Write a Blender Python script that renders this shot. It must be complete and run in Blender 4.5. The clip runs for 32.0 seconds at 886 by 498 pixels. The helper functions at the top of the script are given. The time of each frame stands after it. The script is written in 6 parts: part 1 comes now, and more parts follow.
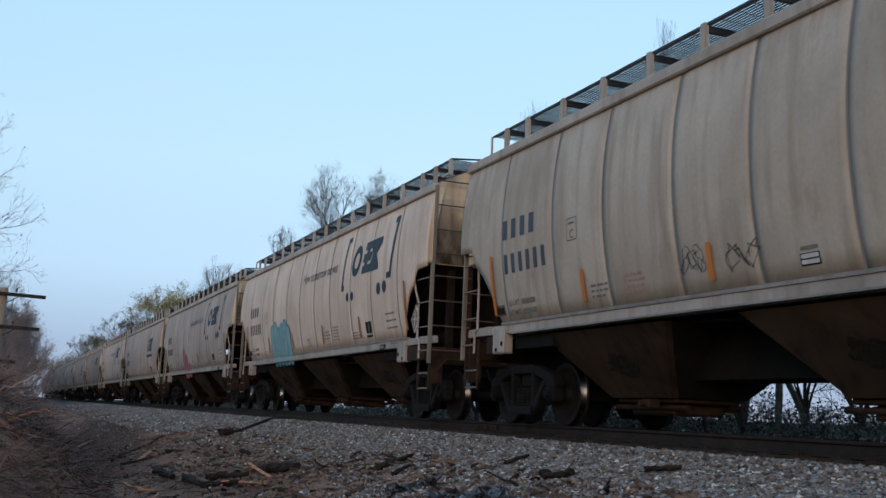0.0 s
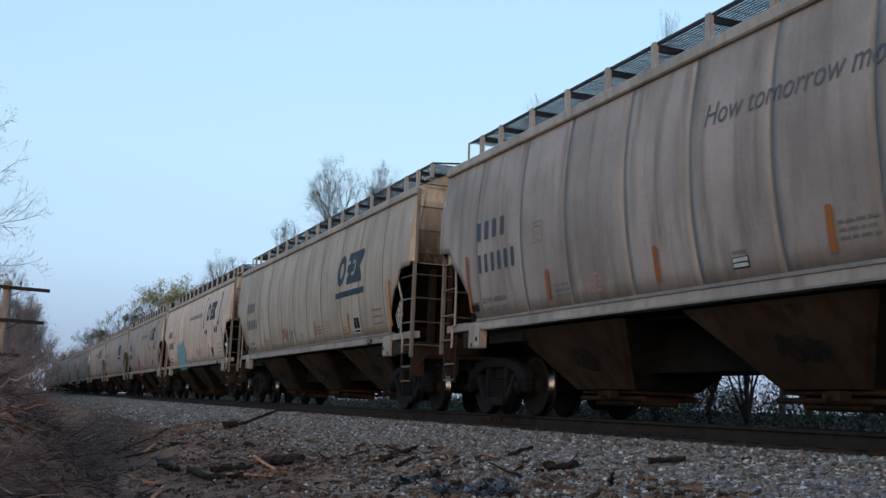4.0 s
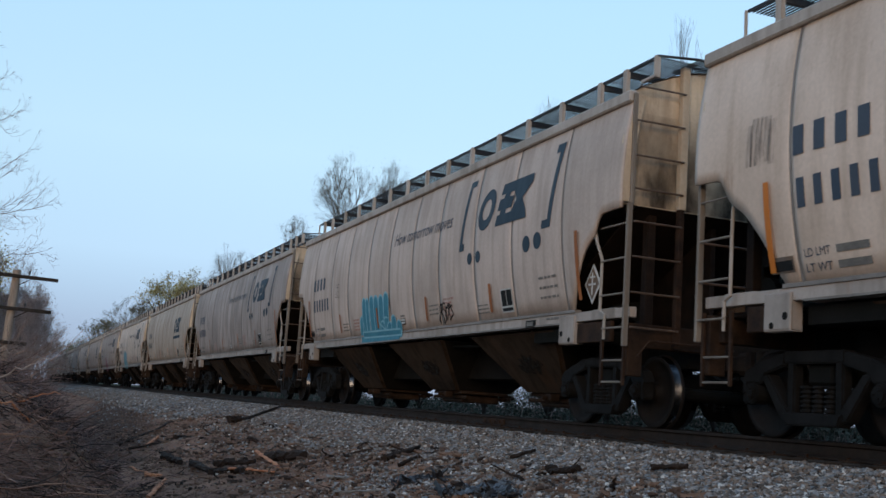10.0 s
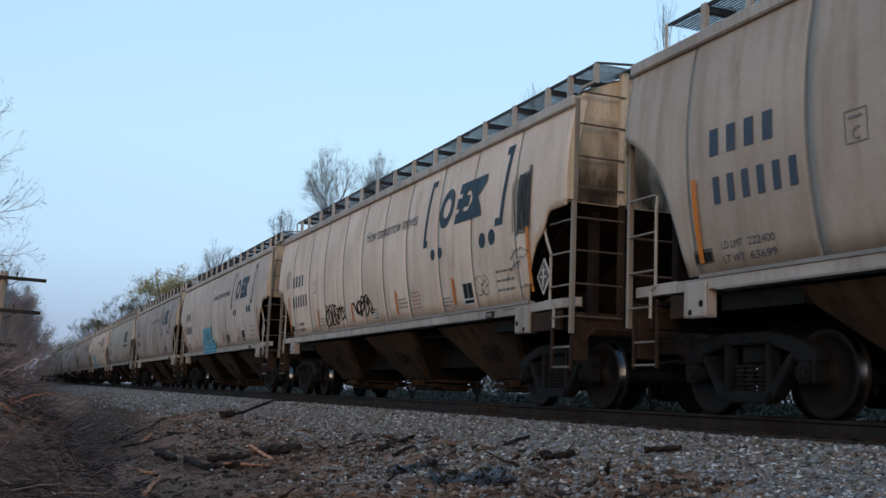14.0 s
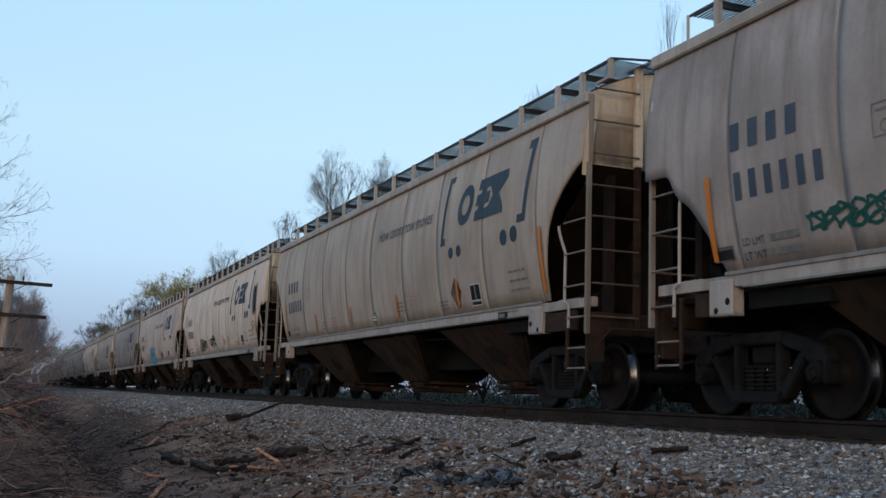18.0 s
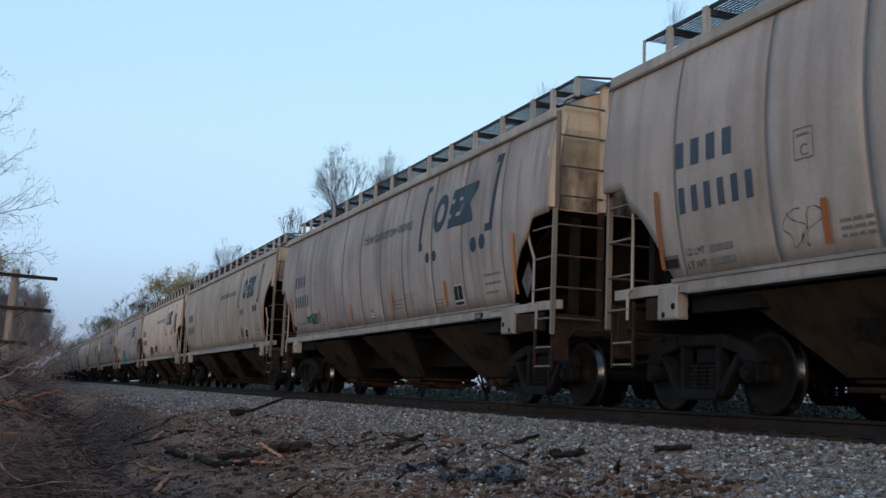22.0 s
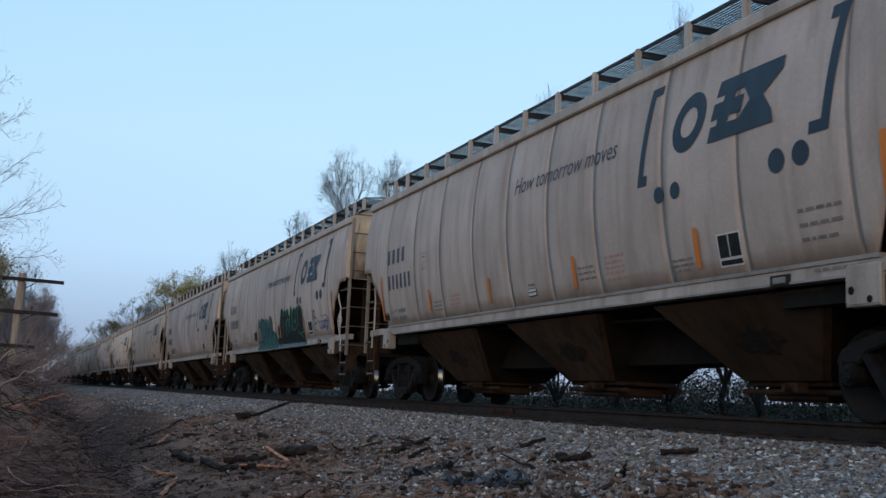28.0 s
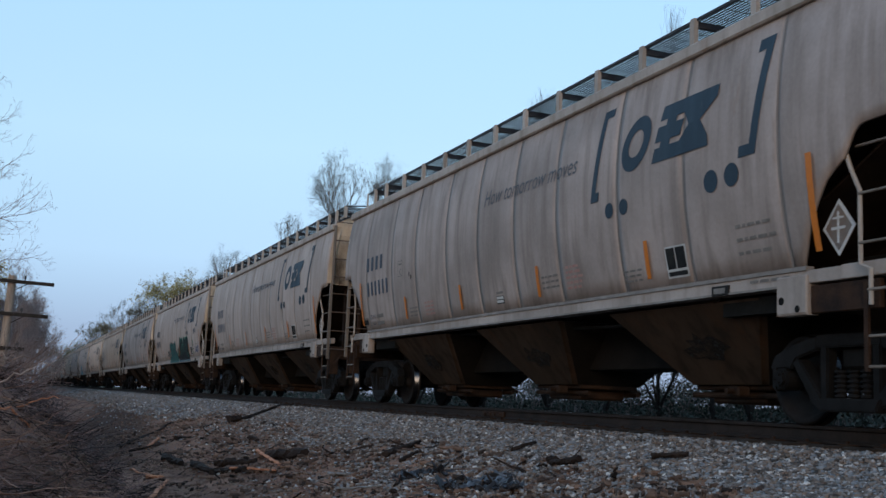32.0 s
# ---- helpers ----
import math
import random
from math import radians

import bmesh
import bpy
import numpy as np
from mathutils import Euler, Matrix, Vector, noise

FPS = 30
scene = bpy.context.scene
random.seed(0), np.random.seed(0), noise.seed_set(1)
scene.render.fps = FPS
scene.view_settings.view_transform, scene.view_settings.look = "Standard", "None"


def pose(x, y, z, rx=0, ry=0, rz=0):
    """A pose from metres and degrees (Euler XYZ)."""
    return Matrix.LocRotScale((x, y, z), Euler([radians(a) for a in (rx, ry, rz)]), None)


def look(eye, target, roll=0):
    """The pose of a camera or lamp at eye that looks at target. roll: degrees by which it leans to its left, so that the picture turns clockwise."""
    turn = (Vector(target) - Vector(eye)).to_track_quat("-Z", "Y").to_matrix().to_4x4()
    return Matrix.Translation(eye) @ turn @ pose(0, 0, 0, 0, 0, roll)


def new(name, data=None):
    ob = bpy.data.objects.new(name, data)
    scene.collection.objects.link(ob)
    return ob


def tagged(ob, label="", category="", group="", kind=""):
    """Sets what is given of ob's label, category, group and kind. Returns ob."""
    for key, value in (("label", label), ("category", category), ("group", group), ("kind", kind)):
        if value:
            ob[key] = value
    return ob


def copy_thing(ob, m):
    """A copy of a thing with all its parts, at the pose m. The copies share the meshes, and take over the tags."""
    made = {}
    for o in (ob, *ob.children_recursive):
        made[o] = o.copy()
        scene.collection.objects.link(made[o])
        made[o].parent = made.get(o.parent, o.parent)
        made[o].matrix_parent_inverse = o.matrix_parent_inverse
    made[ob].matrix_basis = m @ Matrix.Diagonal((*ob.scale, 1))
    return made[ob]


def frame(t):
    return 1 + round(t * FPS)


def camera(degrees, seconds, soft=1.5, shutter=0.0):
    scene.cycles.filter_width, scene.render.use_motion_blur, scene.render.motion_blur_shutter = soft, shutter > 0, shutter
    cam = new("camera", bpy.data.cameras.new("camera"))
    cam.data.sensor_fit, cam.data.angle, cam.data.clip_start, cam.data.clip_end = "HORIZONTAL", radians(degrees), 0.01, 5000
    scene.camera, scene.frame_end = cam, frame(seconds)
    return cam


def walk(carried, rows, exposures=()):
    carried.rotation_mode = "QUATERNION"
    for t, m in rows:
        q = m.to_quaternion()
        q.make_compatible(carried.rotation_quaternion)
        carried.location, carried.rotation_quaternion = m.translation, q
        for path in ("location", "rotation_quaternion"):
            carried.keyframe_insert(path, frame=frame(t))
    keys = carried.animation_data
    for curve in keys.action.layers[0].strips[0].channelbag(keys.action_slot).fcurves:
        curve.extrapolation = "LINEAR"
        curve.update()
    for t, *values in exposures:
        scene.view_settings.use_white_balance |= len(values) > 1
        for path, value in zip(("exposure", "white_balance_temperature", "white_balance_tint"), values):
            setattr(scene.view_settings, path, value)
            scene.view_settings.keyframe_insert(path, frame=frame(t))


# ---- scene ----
# light and exposure
EXPO, KELVIN, TINT = 1.15, 6500, 10
SUN_EL, SUN_ROT, SUN_AZ = 20.0, 215.0, 35.0
SKY_POWER, SUN_POWER = 0.15, 0.55
HAZE = ((0.01, (0.190, 0.212, 0.292)), (0.052, (0.250, 0.268, 0.330)), (0.122, (0.403, 0.424, 0.450)), (0.225, (0.502, 0.524, 0.500)), (0.358, (0.522, 0.578, 0.580)), (0.9, (0.52, 0.64, 0.74)))

cam = camera(45.28, 32.0, soft=1.5, shutter=0.12)
# seconds, yaw, pitch, roll; the camera stands on the slope beside the track
TURNS = [
    (0, -22.240, 8.883, -2.448), (0.5, -22.169, 8.937, -2.259), (1, -22.073, 8.819, -2.405), (1.5, -22.085, 8.692, -2.139),
    (2, -22.028, 8.413, -2.185), (2.5, -22.003, 8.270, -2.257), (3, -21.983, 8.372, -2.479), (3.5, -21.975, 8.467, -2.245),
    (5.5, -22.289, 8.404, -2.563), (6, -22.171, 8.395, -2.500), (6.5, -22.129, 8.450, -2.211), (7, -21.943, 8.310, -2.344),
    (7.5, -21.899, 8.385, -2.554), (8, -21.822, 8.327, -2.779), (8.5, -21.792, 8.331, -2.657), (9, -21.839, 8.256, -2.588),
    (9.5, -21.623, 8.351, -2.621), (10, -21.824, 8.479, -3.911), (10.5, -22.338, 9.245, -3.732), (11, -22.728, 9.821, -3.456),
    (11.5, -22.447, 9.896, -2.001), (12, -22.474, 9.495, -2.780), (12.5, -22.326, 8.837, -2.582), (13, -22.179, 8.392, -2.420),
    (13.5, -22.054, 8.160, -2.265), (14, -22.202, 7.915, -2.237), (14.5, -22.134, 7.802, -2.328), (16.5, -22.009, 8.016, -1.766),
    (17, -22.012, 8.042, -1.864), (17.5, -21.976, 8.094, -1.876), (18, -21.877, 8.011, -1.922), (18.5, -21.801, 8.023, -1.960),
    (19, -21.884, 8.035, -1.843), (19.5, -21.756, 8.012, -1.909), (20, -21.789, 7.936, -2.084), (20.5, -21.745, 7.973, -2.012),
    (21, -21.811, 7.792, -1.950), (21.5, -21.743, 7.845, -2.199), (22, -21.682, 7.810, -2.347), (22.5, -21.607, 7.715, -2.383),
    (23, -21.502, 7.779, -2.394), (23.5, -21.523, 7.712, -2.327), (24, -21.611, 7.719, -2.185), (24.5, -21.692, 7.796, -2.224),
    (25, -21.657, 7.852, -2.148), (25.5, -21.604, 7.740, -2.236), (27.5, -21.366, 7.894, -2.208), (28, -21.364, 7.983, -2.319),
    (28.5, -21.451, 8.181, -2.448), (29, -21.488, 8.223, -2.366), (29.5, -21.535, 8.206, -2.497), (30, -21.524, 8.143, -2.307),
    (30.5, -21.734, 8.110, -2.380), (31, -21.884, 8.282, -2.744), (31.5, -21.856, 8.281, -2.803), (32, -21.848, 8.173, -2.442),
]
walk(cam, [(t, pose(0, 0, 0.08, 90 + p, r, y)) for t, y, p, r in TURNS], exposures=[(0, EXPO, KELVIN, TINT), (18, EXPO, KELVIN, TINT), (32, EXPO - 0.04, KELVIN - 240, TINT)])

SPEED = 4.79            # metres a second, steady
PITCH = 18.06           # coupled length of one hopper
XC = 8.40               # centre line of the track
RAIL_X = 0.755

# ---- light ----
world = bpy.data.worlds.new("world")
scene.world = world
world.use_nodes = True
wn = world.node_tree
for n in list(wn.nodes):
    wn.nodes.remove(n)
sky = wn.nodes.new("ShaderNodeTexSky")
sky.sky_type = "NISHITA"
sky.sun_disc = False
sky.sun_elevation = radians(SUN_EL)
sky.sun_rotation = radians(SUN_ROT)
sky.air_density, sky.dust_density, sky.ozone_density = 1.0, 0.0, 8.0
bg = wn.nodes.new("ShaderNodeBackground")
bg.inputs["Strength"].default_value = SKY_POWER
wo = wn.nodes.new("ShaderNodeOutputWorld")
# evening haze: an even sky that dims to lavender at the horizon all round
soft_sky = wn.nodes.new("ShaderNodeGamma")
soft_sky.inputs["Gamma"].default_value = 0.35
wn.links.new(sky.outputs[0], soft_sky.inputs["Color"])
where = wn.nodes.new("ShaderNodeTexCoord")
rise = wn.nodes.new("ShaderNodeSeparateXYZ")
wn.links.new(where.outputs["Generated"], rise.inputs[0])
haze = wn.nodes.new("ShaderNodeValToRGB")
for el, (p, c) in zip([haze.color_ramp.elements[0], *[haze.color_ramp.elements.new(p) for p in (0.05, 0.12, 0.225, 0.36)], haze.color_ramp.elements[-1]], HAZE):
    el.position, el.color = p, (*c, 1)
wn.links.new(rise.outputs[2], haze.inputs["Fac"])
tone = wn.nodes.new("ShaderNodeVectorMath")
tone.operation = "MULTIPLY"
wn.links.new(soft_sky.outputs[0], tone.inputs[0])
wn.links.new(haze.outputs[0], tone.inputs[1])
lift = wn.nodes.new("ShaderNodeVectorMath")
lift.operation = "SCALE"
lift.inputs["Scale"].default_value = 3.25
wn.links.new(tone.outputs[0], lift.inputs[0])
wn.links.new(lift.outputs[0], bg.inputs["Color"])
wn.links.new(bg.outputs[0], wo.inputs["Surface"])
sun = new("sun", bpy.data.lights.new("sun", "SUN"))
sun.data.energy, sun.data.angle, sun.data.color = SUN_POWER, radians(25), (1.0, 0.72, 0.46)
sun.matrix_basis = look((-30 * math.sin(radians(SUN_AZ)), -30 * math.cos(radians(SUN_AZ)), 30 * math.tan(radians(9))), (0, 0, 0))


# ---- materials ----
class Nodes:
    """A small node-tree writer."""

    def __init__(self, name):
        self.mat = bpy.data.materials.new(name)
        self.mat.use_nodes = True
        self.t = self.mat.node_tree
        self.bsdf = self.t.nodes["Principled BSDF"]

    def n(self, kind, **sets):
        node = self.t.nodes.new(kind)
        for k, v in sets.items():
            node.inputs[k].default_value = v
        return node

    def link(self, a, b):
        self.t.links.new(a, b)

    def coords(self, scale=(1, 1, 1), source="Object", shift=True):
        tc = self.n("ShaderNodeTexCoord")
        mp = self.n("ShaderNodeMapping", Scale=scale)
        self.link(tc.outputs[source], mp.inputs["Vector"])
        if shift:
            inf = self.n("ShaderNodeObjectInfo")
            mul = self.n("ShaderNodeMath")
            mul.operation = "MULTIPLY"
            mul.inputs[1].default_value = 37.0
            self.link(inf.outputs["Random"], mul.inputs[0])
            cx = self.n("ShaderNodeCombineXYZ")
            self.link(mul.outputs[0], cx.inputs[0])
            self.link(mul.outputs[0], cx.inputs[1])
            self.link(cx.outputs[0], mp.inputs["Location"])
        return mp.outputs[0]

    def noise(self, vec, scale, detail=4.0, rough=0.55):
        nz = self.n("ShaderNodeTexNoise", Scale=scale, Detail=detail, Roughness=rough)
        self.link(vec, nz.inputs["Vector"])
        return nz.outputs["Fac"]

    def ramp(self, fac, stops):
        r = self.n("ShaderNodeValToRGB")
        e = r.color_ramp.elements
        while len(e) < len(stops):
            e.new(0.5)
        for el, (p, c) in zip(e, stops):
            el.position = p
            el.color = (*c, 1) if len(c) == 3 else c
        self.link(fac, r.inputs["Fac"])
        return r.outputs["Color"]

    def mix(self, a, b, fac, mode="MIX"):
        m = self.n("ShaderNodeMix")
        m.data_type, m.blend_type = "RGBA", mode
        for sock, v in ((m.inputs[6], a), (m.inputs[7], b), (m.inputs[0], fac)):
            if isinstance(v, (int, float)):
                sock.default_value = v
            elif isinstance(v, tuple):
                sock.default_value = (*v, 1)
            else:
                self.link(v, sock)
        return m.outputs[2]

    def done(self, color, rough=0.6, metal=0.0, bump=None, strength=0.3, dist=0.01, gloss=0.35):
        self.bsdf.inputs["Specular IOR Level"].default_value = gloss
        if isinstance(color, tuple):
            self.bsdf.inputs["Base Color"].default_value = (*color, 1)
        else:
            self.link(color, self.bsdf.inputs["Base Color"])
        if isinstance(rough, (int, float)):
            self.bsdf.inputs["Roughness"].default_value = rough
        else:
            self.link(rough, self.bsdf.inputs["Roughness"])
        self.bsdf.inputs["Metallic"].default_value = metal
        if bump is not None:
            b = self.n("ShaderNodeBump", Strength=strength, Distance=dist)
            self.link(bump, b.inputs["Height"])
            self.link(b.outputs[0], self.bsdf.inputs["Normal"])
        return self.mat


def weathered(name, base, dark, rust, rust_at=0.62, rough=0.6, streak=1.0, gloss=0.38):
    """Old paint: vertical streaks, cloudy fading and rust that runs down."""
    m = Nodes(name)
    v = m.coords((1, 1, 1))
    vs = m.coords((2.2, 2.2, 0.16))
    cloud = m.noise(v, 0.7, 5)
    runs = m.noise(vs, 2.2, 4, 0.5)
    fine = m.noise(v, 22, 3)
    c = m.mix(base, dark, m.ramp(cloud, [(0.36, (0, 0, 0)), (0.72, (0.8 * streak,) * 3)]))
    c = m.mix(c, dark, m.ramp(runs, [(0.47, (0, 0, 0)), (0.74, (0.85 * streak,) * 3)]))
    c = m.mix(c, rust, m.ramp(m.noise(m.coords((1.3, 1.3, 0.3)), 1.9, 7, 0.7), [(rust_at, (0, 0, 0)), (rust_at + 0.16, (0.75, 0.75, 0.75))]))
    c = m.mix(c, m.ramp(fine, [(0.3, (0.72, 0.72, 0.72)), (0.7, (1.05, 1.05, 1.05))]), 0.35, "MULTIPLY")
    drips = m.noise(m.coords((9.0, 9.0, 0.35)), 2.2, 5, 0.7)
    c = m.mix(c, dark, m.ramp(drips, [(0.60, (0, 0, 0)), (0.86, (0.35 * streak,) * 3)]))
    spots = m.noise(v, 7.0, 6, 0.75)
    c = m.mix(c, rust, m.ramp(spots, [(0.66, (0, 0, 0)), (0.76, (0.55,) * 3)]))
    return m.done(c, m.ramp(runs, [(0.2, (rough - 0.1,) * 3), (0.8, (rough + 0.2,) * 3)]), 0, fine, 0.12, 0.004, gloss)


def mottled(name, a, b, scale=6.0, rough=0.75, metal=0.0, bump=0.4, dist=0.01, stretch=(1, 1, 1), island=0.0, shift=True):
    m = Nodes(name)
    v = m.coords(stretch, shift=shift)
    n1, n2 = m.noise(v, scale, 5), m.noise(v, scale * 9, 4)
    c = m.mix(a, b, m.ramp(n1, [(0.35, (0, 0, 0)), (0.68, (1, 1, 1))]))
    c = m.mix(c, m.ramp(n2, [(0.25, (0.6, 0.6, 0.6)), (0.75, (1.15, 1.15, 1.15))]), 0.7, "MULTIPLY")
    if island:
        g = m.n("ShaderNodeNewGeometry")
        lo, hi = 1 - island, 1 + island
        c = m.mix(c, m.ramp(g.outputs["Random Per Island"], [(0, (lo, lo, lo)), (0.5, (1, 1, 1)), (1, (hi, hi * 0.98, hi * 0.95))]), 1.0, "MULTIPLY")
    return m.done(c, rough, metal, n2, bump, dist, 0.12 if max(a) < 0.1 and rough > 0.55 else 0.35)


PAINT = weathered("hopper_paint", (0.425, 0.340, 0.290), (0.257, 0.204, 0.169), (0.27, 0.145, 0.075))
PAINT_WARM = weathered("hopper_paint_yellowed", (0.689, 0.530, 0.422), (0.456, 0.335, 0.250), (0.25, 0.12, 0.05), 0.62)
PAINT_PALE = weathered("hopper_paint_pale", (0.541, 0.424, 0.355), (0.339, 0.262, 0.211), (0.28, 0.15, 0.08), 0.66)
PAINT_GREY = weathered("hopper_paint_grey", (0.386, 0.311, 0.271), (0.203, 0.162, 0.137), (0.22, 0.125, 0.07), 0.62, 0.6, 1.15)
PAINT_TAN = weathered("hopper_paint_tan", (0.445, 0.363, 0.292), (0.276, 0.214, 0.159), (0.23, 0.115, 0.05), 0.6)
PAINT_OVAL = weathered("hopper_paint_brownish", (0.42, 0.33, 0.262), (0.27, 0.202, 0.152), (0.21, 0.105, 0.05), 0.6)
PAINT_END = weathered("end_paint", (0.68, 0.53, 0.375), (0.36, 0.26, 0.175), (0.17, 0.09, 0.048), 0.56)
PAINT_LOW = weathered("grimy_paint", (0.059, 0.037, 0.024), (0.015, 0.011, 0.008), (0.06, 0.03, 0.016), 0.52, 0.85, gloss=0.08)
PAINT_LIGHT = weathered("light_trim_paint", (0.43, 0.36, 0.305), (0.25, 0.21, 0.17), (0.27, 0.14, 0.06), 0.62)
SILL_PAINT = weathered("sill_paint", (0.40, 0.33, 0.282), (0.20, 0.162, 0.134), (0.22, 0.115, 0.055), 0.6)
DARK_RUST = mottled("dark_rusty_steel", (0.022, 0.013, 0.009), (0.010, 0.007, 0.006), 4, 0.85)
PAINT_WHITE = weathered("bracket_paint", (0.235, 0.19, 0.15), (0.10, 0.077, 0.06), (0.30, 0.16, 0.07), 0.64)
SEAM = weathered("seam_grime", (0.16, 0.13, 0.11), (0.075, 0.058, 0.046), (0.16, 0.085, 0.04), 0.5)
WELD = weathered("weld_grime", (0.25, 0.205, 0.175), (0.15, 0.118, 0.095), (0.20, 0.11, 0.06), 0.56)
FLANGE = weathered("flange_paint", (0.25, 0.215, 0.187), (0.14, 0.118, 0.10), (0.16, 0.09, 0.05), 0.6)
RUNG = mottled("worn_rung_steel", (0.13, 0.085, 0.06), (0.07, 0.045, 0.032), 6, 0.5)
RUST = mottled("rusty_steel", (0.05, 0.026, 0.015), (0.02, 0.012, 0.009), 5)
# soot colour deepened to hold the shade between the underframe parts
SOOT_SHADE = mottled("soot_and_shade_sheet", (0.014, 0.011, 0.009), (0.007, 0.006, 0.005), 3, 0.85)
RUST_ORANGE = mottled("orange_rust_steel", (0.045, 0.025, 0.015), (0.018, 0.011, 0.008), 4)
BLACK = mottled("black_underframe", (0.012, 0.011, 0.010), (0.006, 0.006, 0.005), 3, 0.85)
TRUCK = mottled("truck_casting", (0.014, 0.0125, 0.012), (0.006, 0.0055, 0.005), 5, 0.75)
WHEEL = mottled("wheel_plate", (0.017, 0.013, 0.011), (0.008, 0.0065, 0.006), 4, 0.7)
TREAD = mottled("polished_tread", (0.5, 0.49, 0.48), (0.32, 0.31, 0.30), 12, 0.25, 1.0, 0.1)
WHEEL_TREAD = mottled("worn_wheel_tread", (0.10, 0.10, 0.105), (0.035, 0.035, 0.037), 9, 0.22, 1.0, 0.1)
RAIL_SIDE = mottled("rail_side", (0.032, 0.023, 0.019), (0.018, 0.014, 0.012), 3, 0.8)
GRATING = mottled("grating_steel", (0.06, 0.062, 0.066), (0.03, 0.03, 0.032), 5, 0.6)
NAVY = weathered("navy_lettering", (0.011, 0.028, 0.045), (0.028, 0.045, 0.06), (0.20, 0.17, 0.14), 0.66, 0.6, 0.6)
NAVY_FADED = weathered("faded_lettering", (0.075, 0.085, 0.10), (0.14, 0.13, 0.12), (0.25, 0.21, 0.17), 0.6, 0.6, 0.6)
NAVY_SOFT = weathered("worn_lettering", (0.035, 0.05, 0.075), (0.07, 0.08, 0.095), (0.22, 0.18, 0.15), 0.66, 0.6, 0.6)
ORANGE = weathered("orange_reflector", (0.55, 0.16, 0.012), (0.42, 0.13, 0.02), (0.22, 0.10, 0.04), 0.62, 0.45, 0.5)
ORANGE_DULL = weathered("dull_orange_reflector", (0.34, 0.105, 0.022), (0.22, 0.072, 0.022), (0.16, 0.07, 0.035), 0.58, 0.55, 0.7)
BLACK_MARK = mottled("black_marking", (0.012, 0.012, 0.013), (0.025, 0.024, 0.022), 8)
WHITE_MARK = mottled("white_marking", (0.58, 0.57, 0.54), (0.42, 0.40, 0.37), 9)
RED_MARK = mottled("faded_red_marking", (0.36, 0.17, 0.14), (0.38, 0.26, 0.22), 9)
GREY_MARK = mottled("grey_marking", (0.14, 0.125, 0.11), (0.21, 0.185, 0.16), 9)
CYAN = mottled("cyan_spray", (0.04, 0.19, 0.26), (0.06, 0.24, 0.31), 3)
CYAN_EDGE = mottled("pale_cyan_spray", (0.26, 0.47, 0.54), (0.19, 0.40, 0.48), 4)
TEAL_FADE = mottled("faded_teal_spray", (0.16, 0.31, 0.33), (0.25, 0.37, 0.37), 3)
GREEN_TAG = mottled("green_tag_spray", (0.02, 0.13, 0.085), (0.03, 0.17, 0.11), 5)
PINK = mottled("magenta_spray", (0.33, 0.09, 0.14), (0.28, 0.12, 0.15), 4)


def streaky(name, base, lo, hi, top=0.9, grain=(9, 9, 0.7)):
    """Thin worn coat that lets the paint below show between its streaks."""
    m = Nodes(name)
    n1 = m.noise(m.coords(grain), 2.5, 6, 0.7)
    m.link(m.ramp(n1, [(lo, (0, 0, 0)), (hi, (top,) * 3)]), m.bsdf.inputs["Alpha"])
    return m.done(base, 0.7)


SMEAR = streaky("dark_smear", (0.03, 0.027, 0.026), 0.36, 0.62)


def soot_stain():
    """Soot on the end sheet, and shade painted into it that thins out upwards."""
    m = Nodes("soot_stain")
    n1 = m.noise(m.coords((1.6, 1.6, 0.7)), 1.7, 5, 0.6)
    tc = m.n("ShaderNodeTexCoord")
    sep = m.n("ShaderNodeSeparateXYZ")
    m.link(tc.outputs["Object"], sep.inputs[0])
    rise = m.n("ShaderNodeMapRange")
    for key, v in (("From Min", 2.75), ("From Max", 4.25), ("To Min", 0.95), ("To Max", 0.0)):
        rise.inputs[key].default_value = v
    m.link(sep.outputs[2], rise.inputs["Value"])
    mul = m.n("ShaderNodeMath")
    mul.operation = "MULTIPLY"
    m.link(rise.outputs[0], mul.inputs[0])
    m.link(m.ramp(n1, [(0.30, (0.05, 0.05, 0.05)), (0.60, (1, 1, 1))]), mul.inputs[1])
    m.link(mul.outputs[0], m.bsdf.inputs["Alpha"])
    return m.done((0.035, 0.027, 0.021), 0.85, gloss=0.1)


END_SOOT_SHADE = soot_stain()
GRIME = streaky("greasy_grime", (0.010, 0.009, 0.008), 0.34, 0.60, 0.92, (5, 5, 5))
SMEAR_THIN = streaky("thin_smear", (0.05, 0.044, 0.04), 0.42, 0.75, 0.7)
THIN_TAG = streaky("thin_tag_spray", (0.05, 0.05, 0.05), 0.30, 0.6, 0.8, (4, 4, 4))
SPRAY_BLACK = mottled("black_spray", (0.011, 0.013, 0.015), (0.02, 0.023, 0.025), 3)
TEAL = mottled("grey_teal_spray", (0.034, 0.097, 0.093), (0.046, 0.12, 0.114), 3)
DARK_TEAL = mottled("dark_teal_spray", (0.012, 0.07, 0.06), (0.018, 0.09, 0.075), 5)
SILL_BLUE = mottled("blue_grey_spray", (0.045, 0.085, 0.115), (0.07, 0.12, 0.15), 3)
BLUE_TAG = mottled("blue_tag_spray", (0.03, 0.06, 0.17), (0.05, 0.09, 0.2), 5)
BARK = mottled("bark", (0.10, 0.078, 0.06), (0.055, 0.043, 0.034), 7, 0.9, 0, 0.6, 0.02)
DARK_BARK = mottled("dark_bark", (0.055, 0.043, 0.036), (0.028, 0.022, 0.019), 7, 0.9)
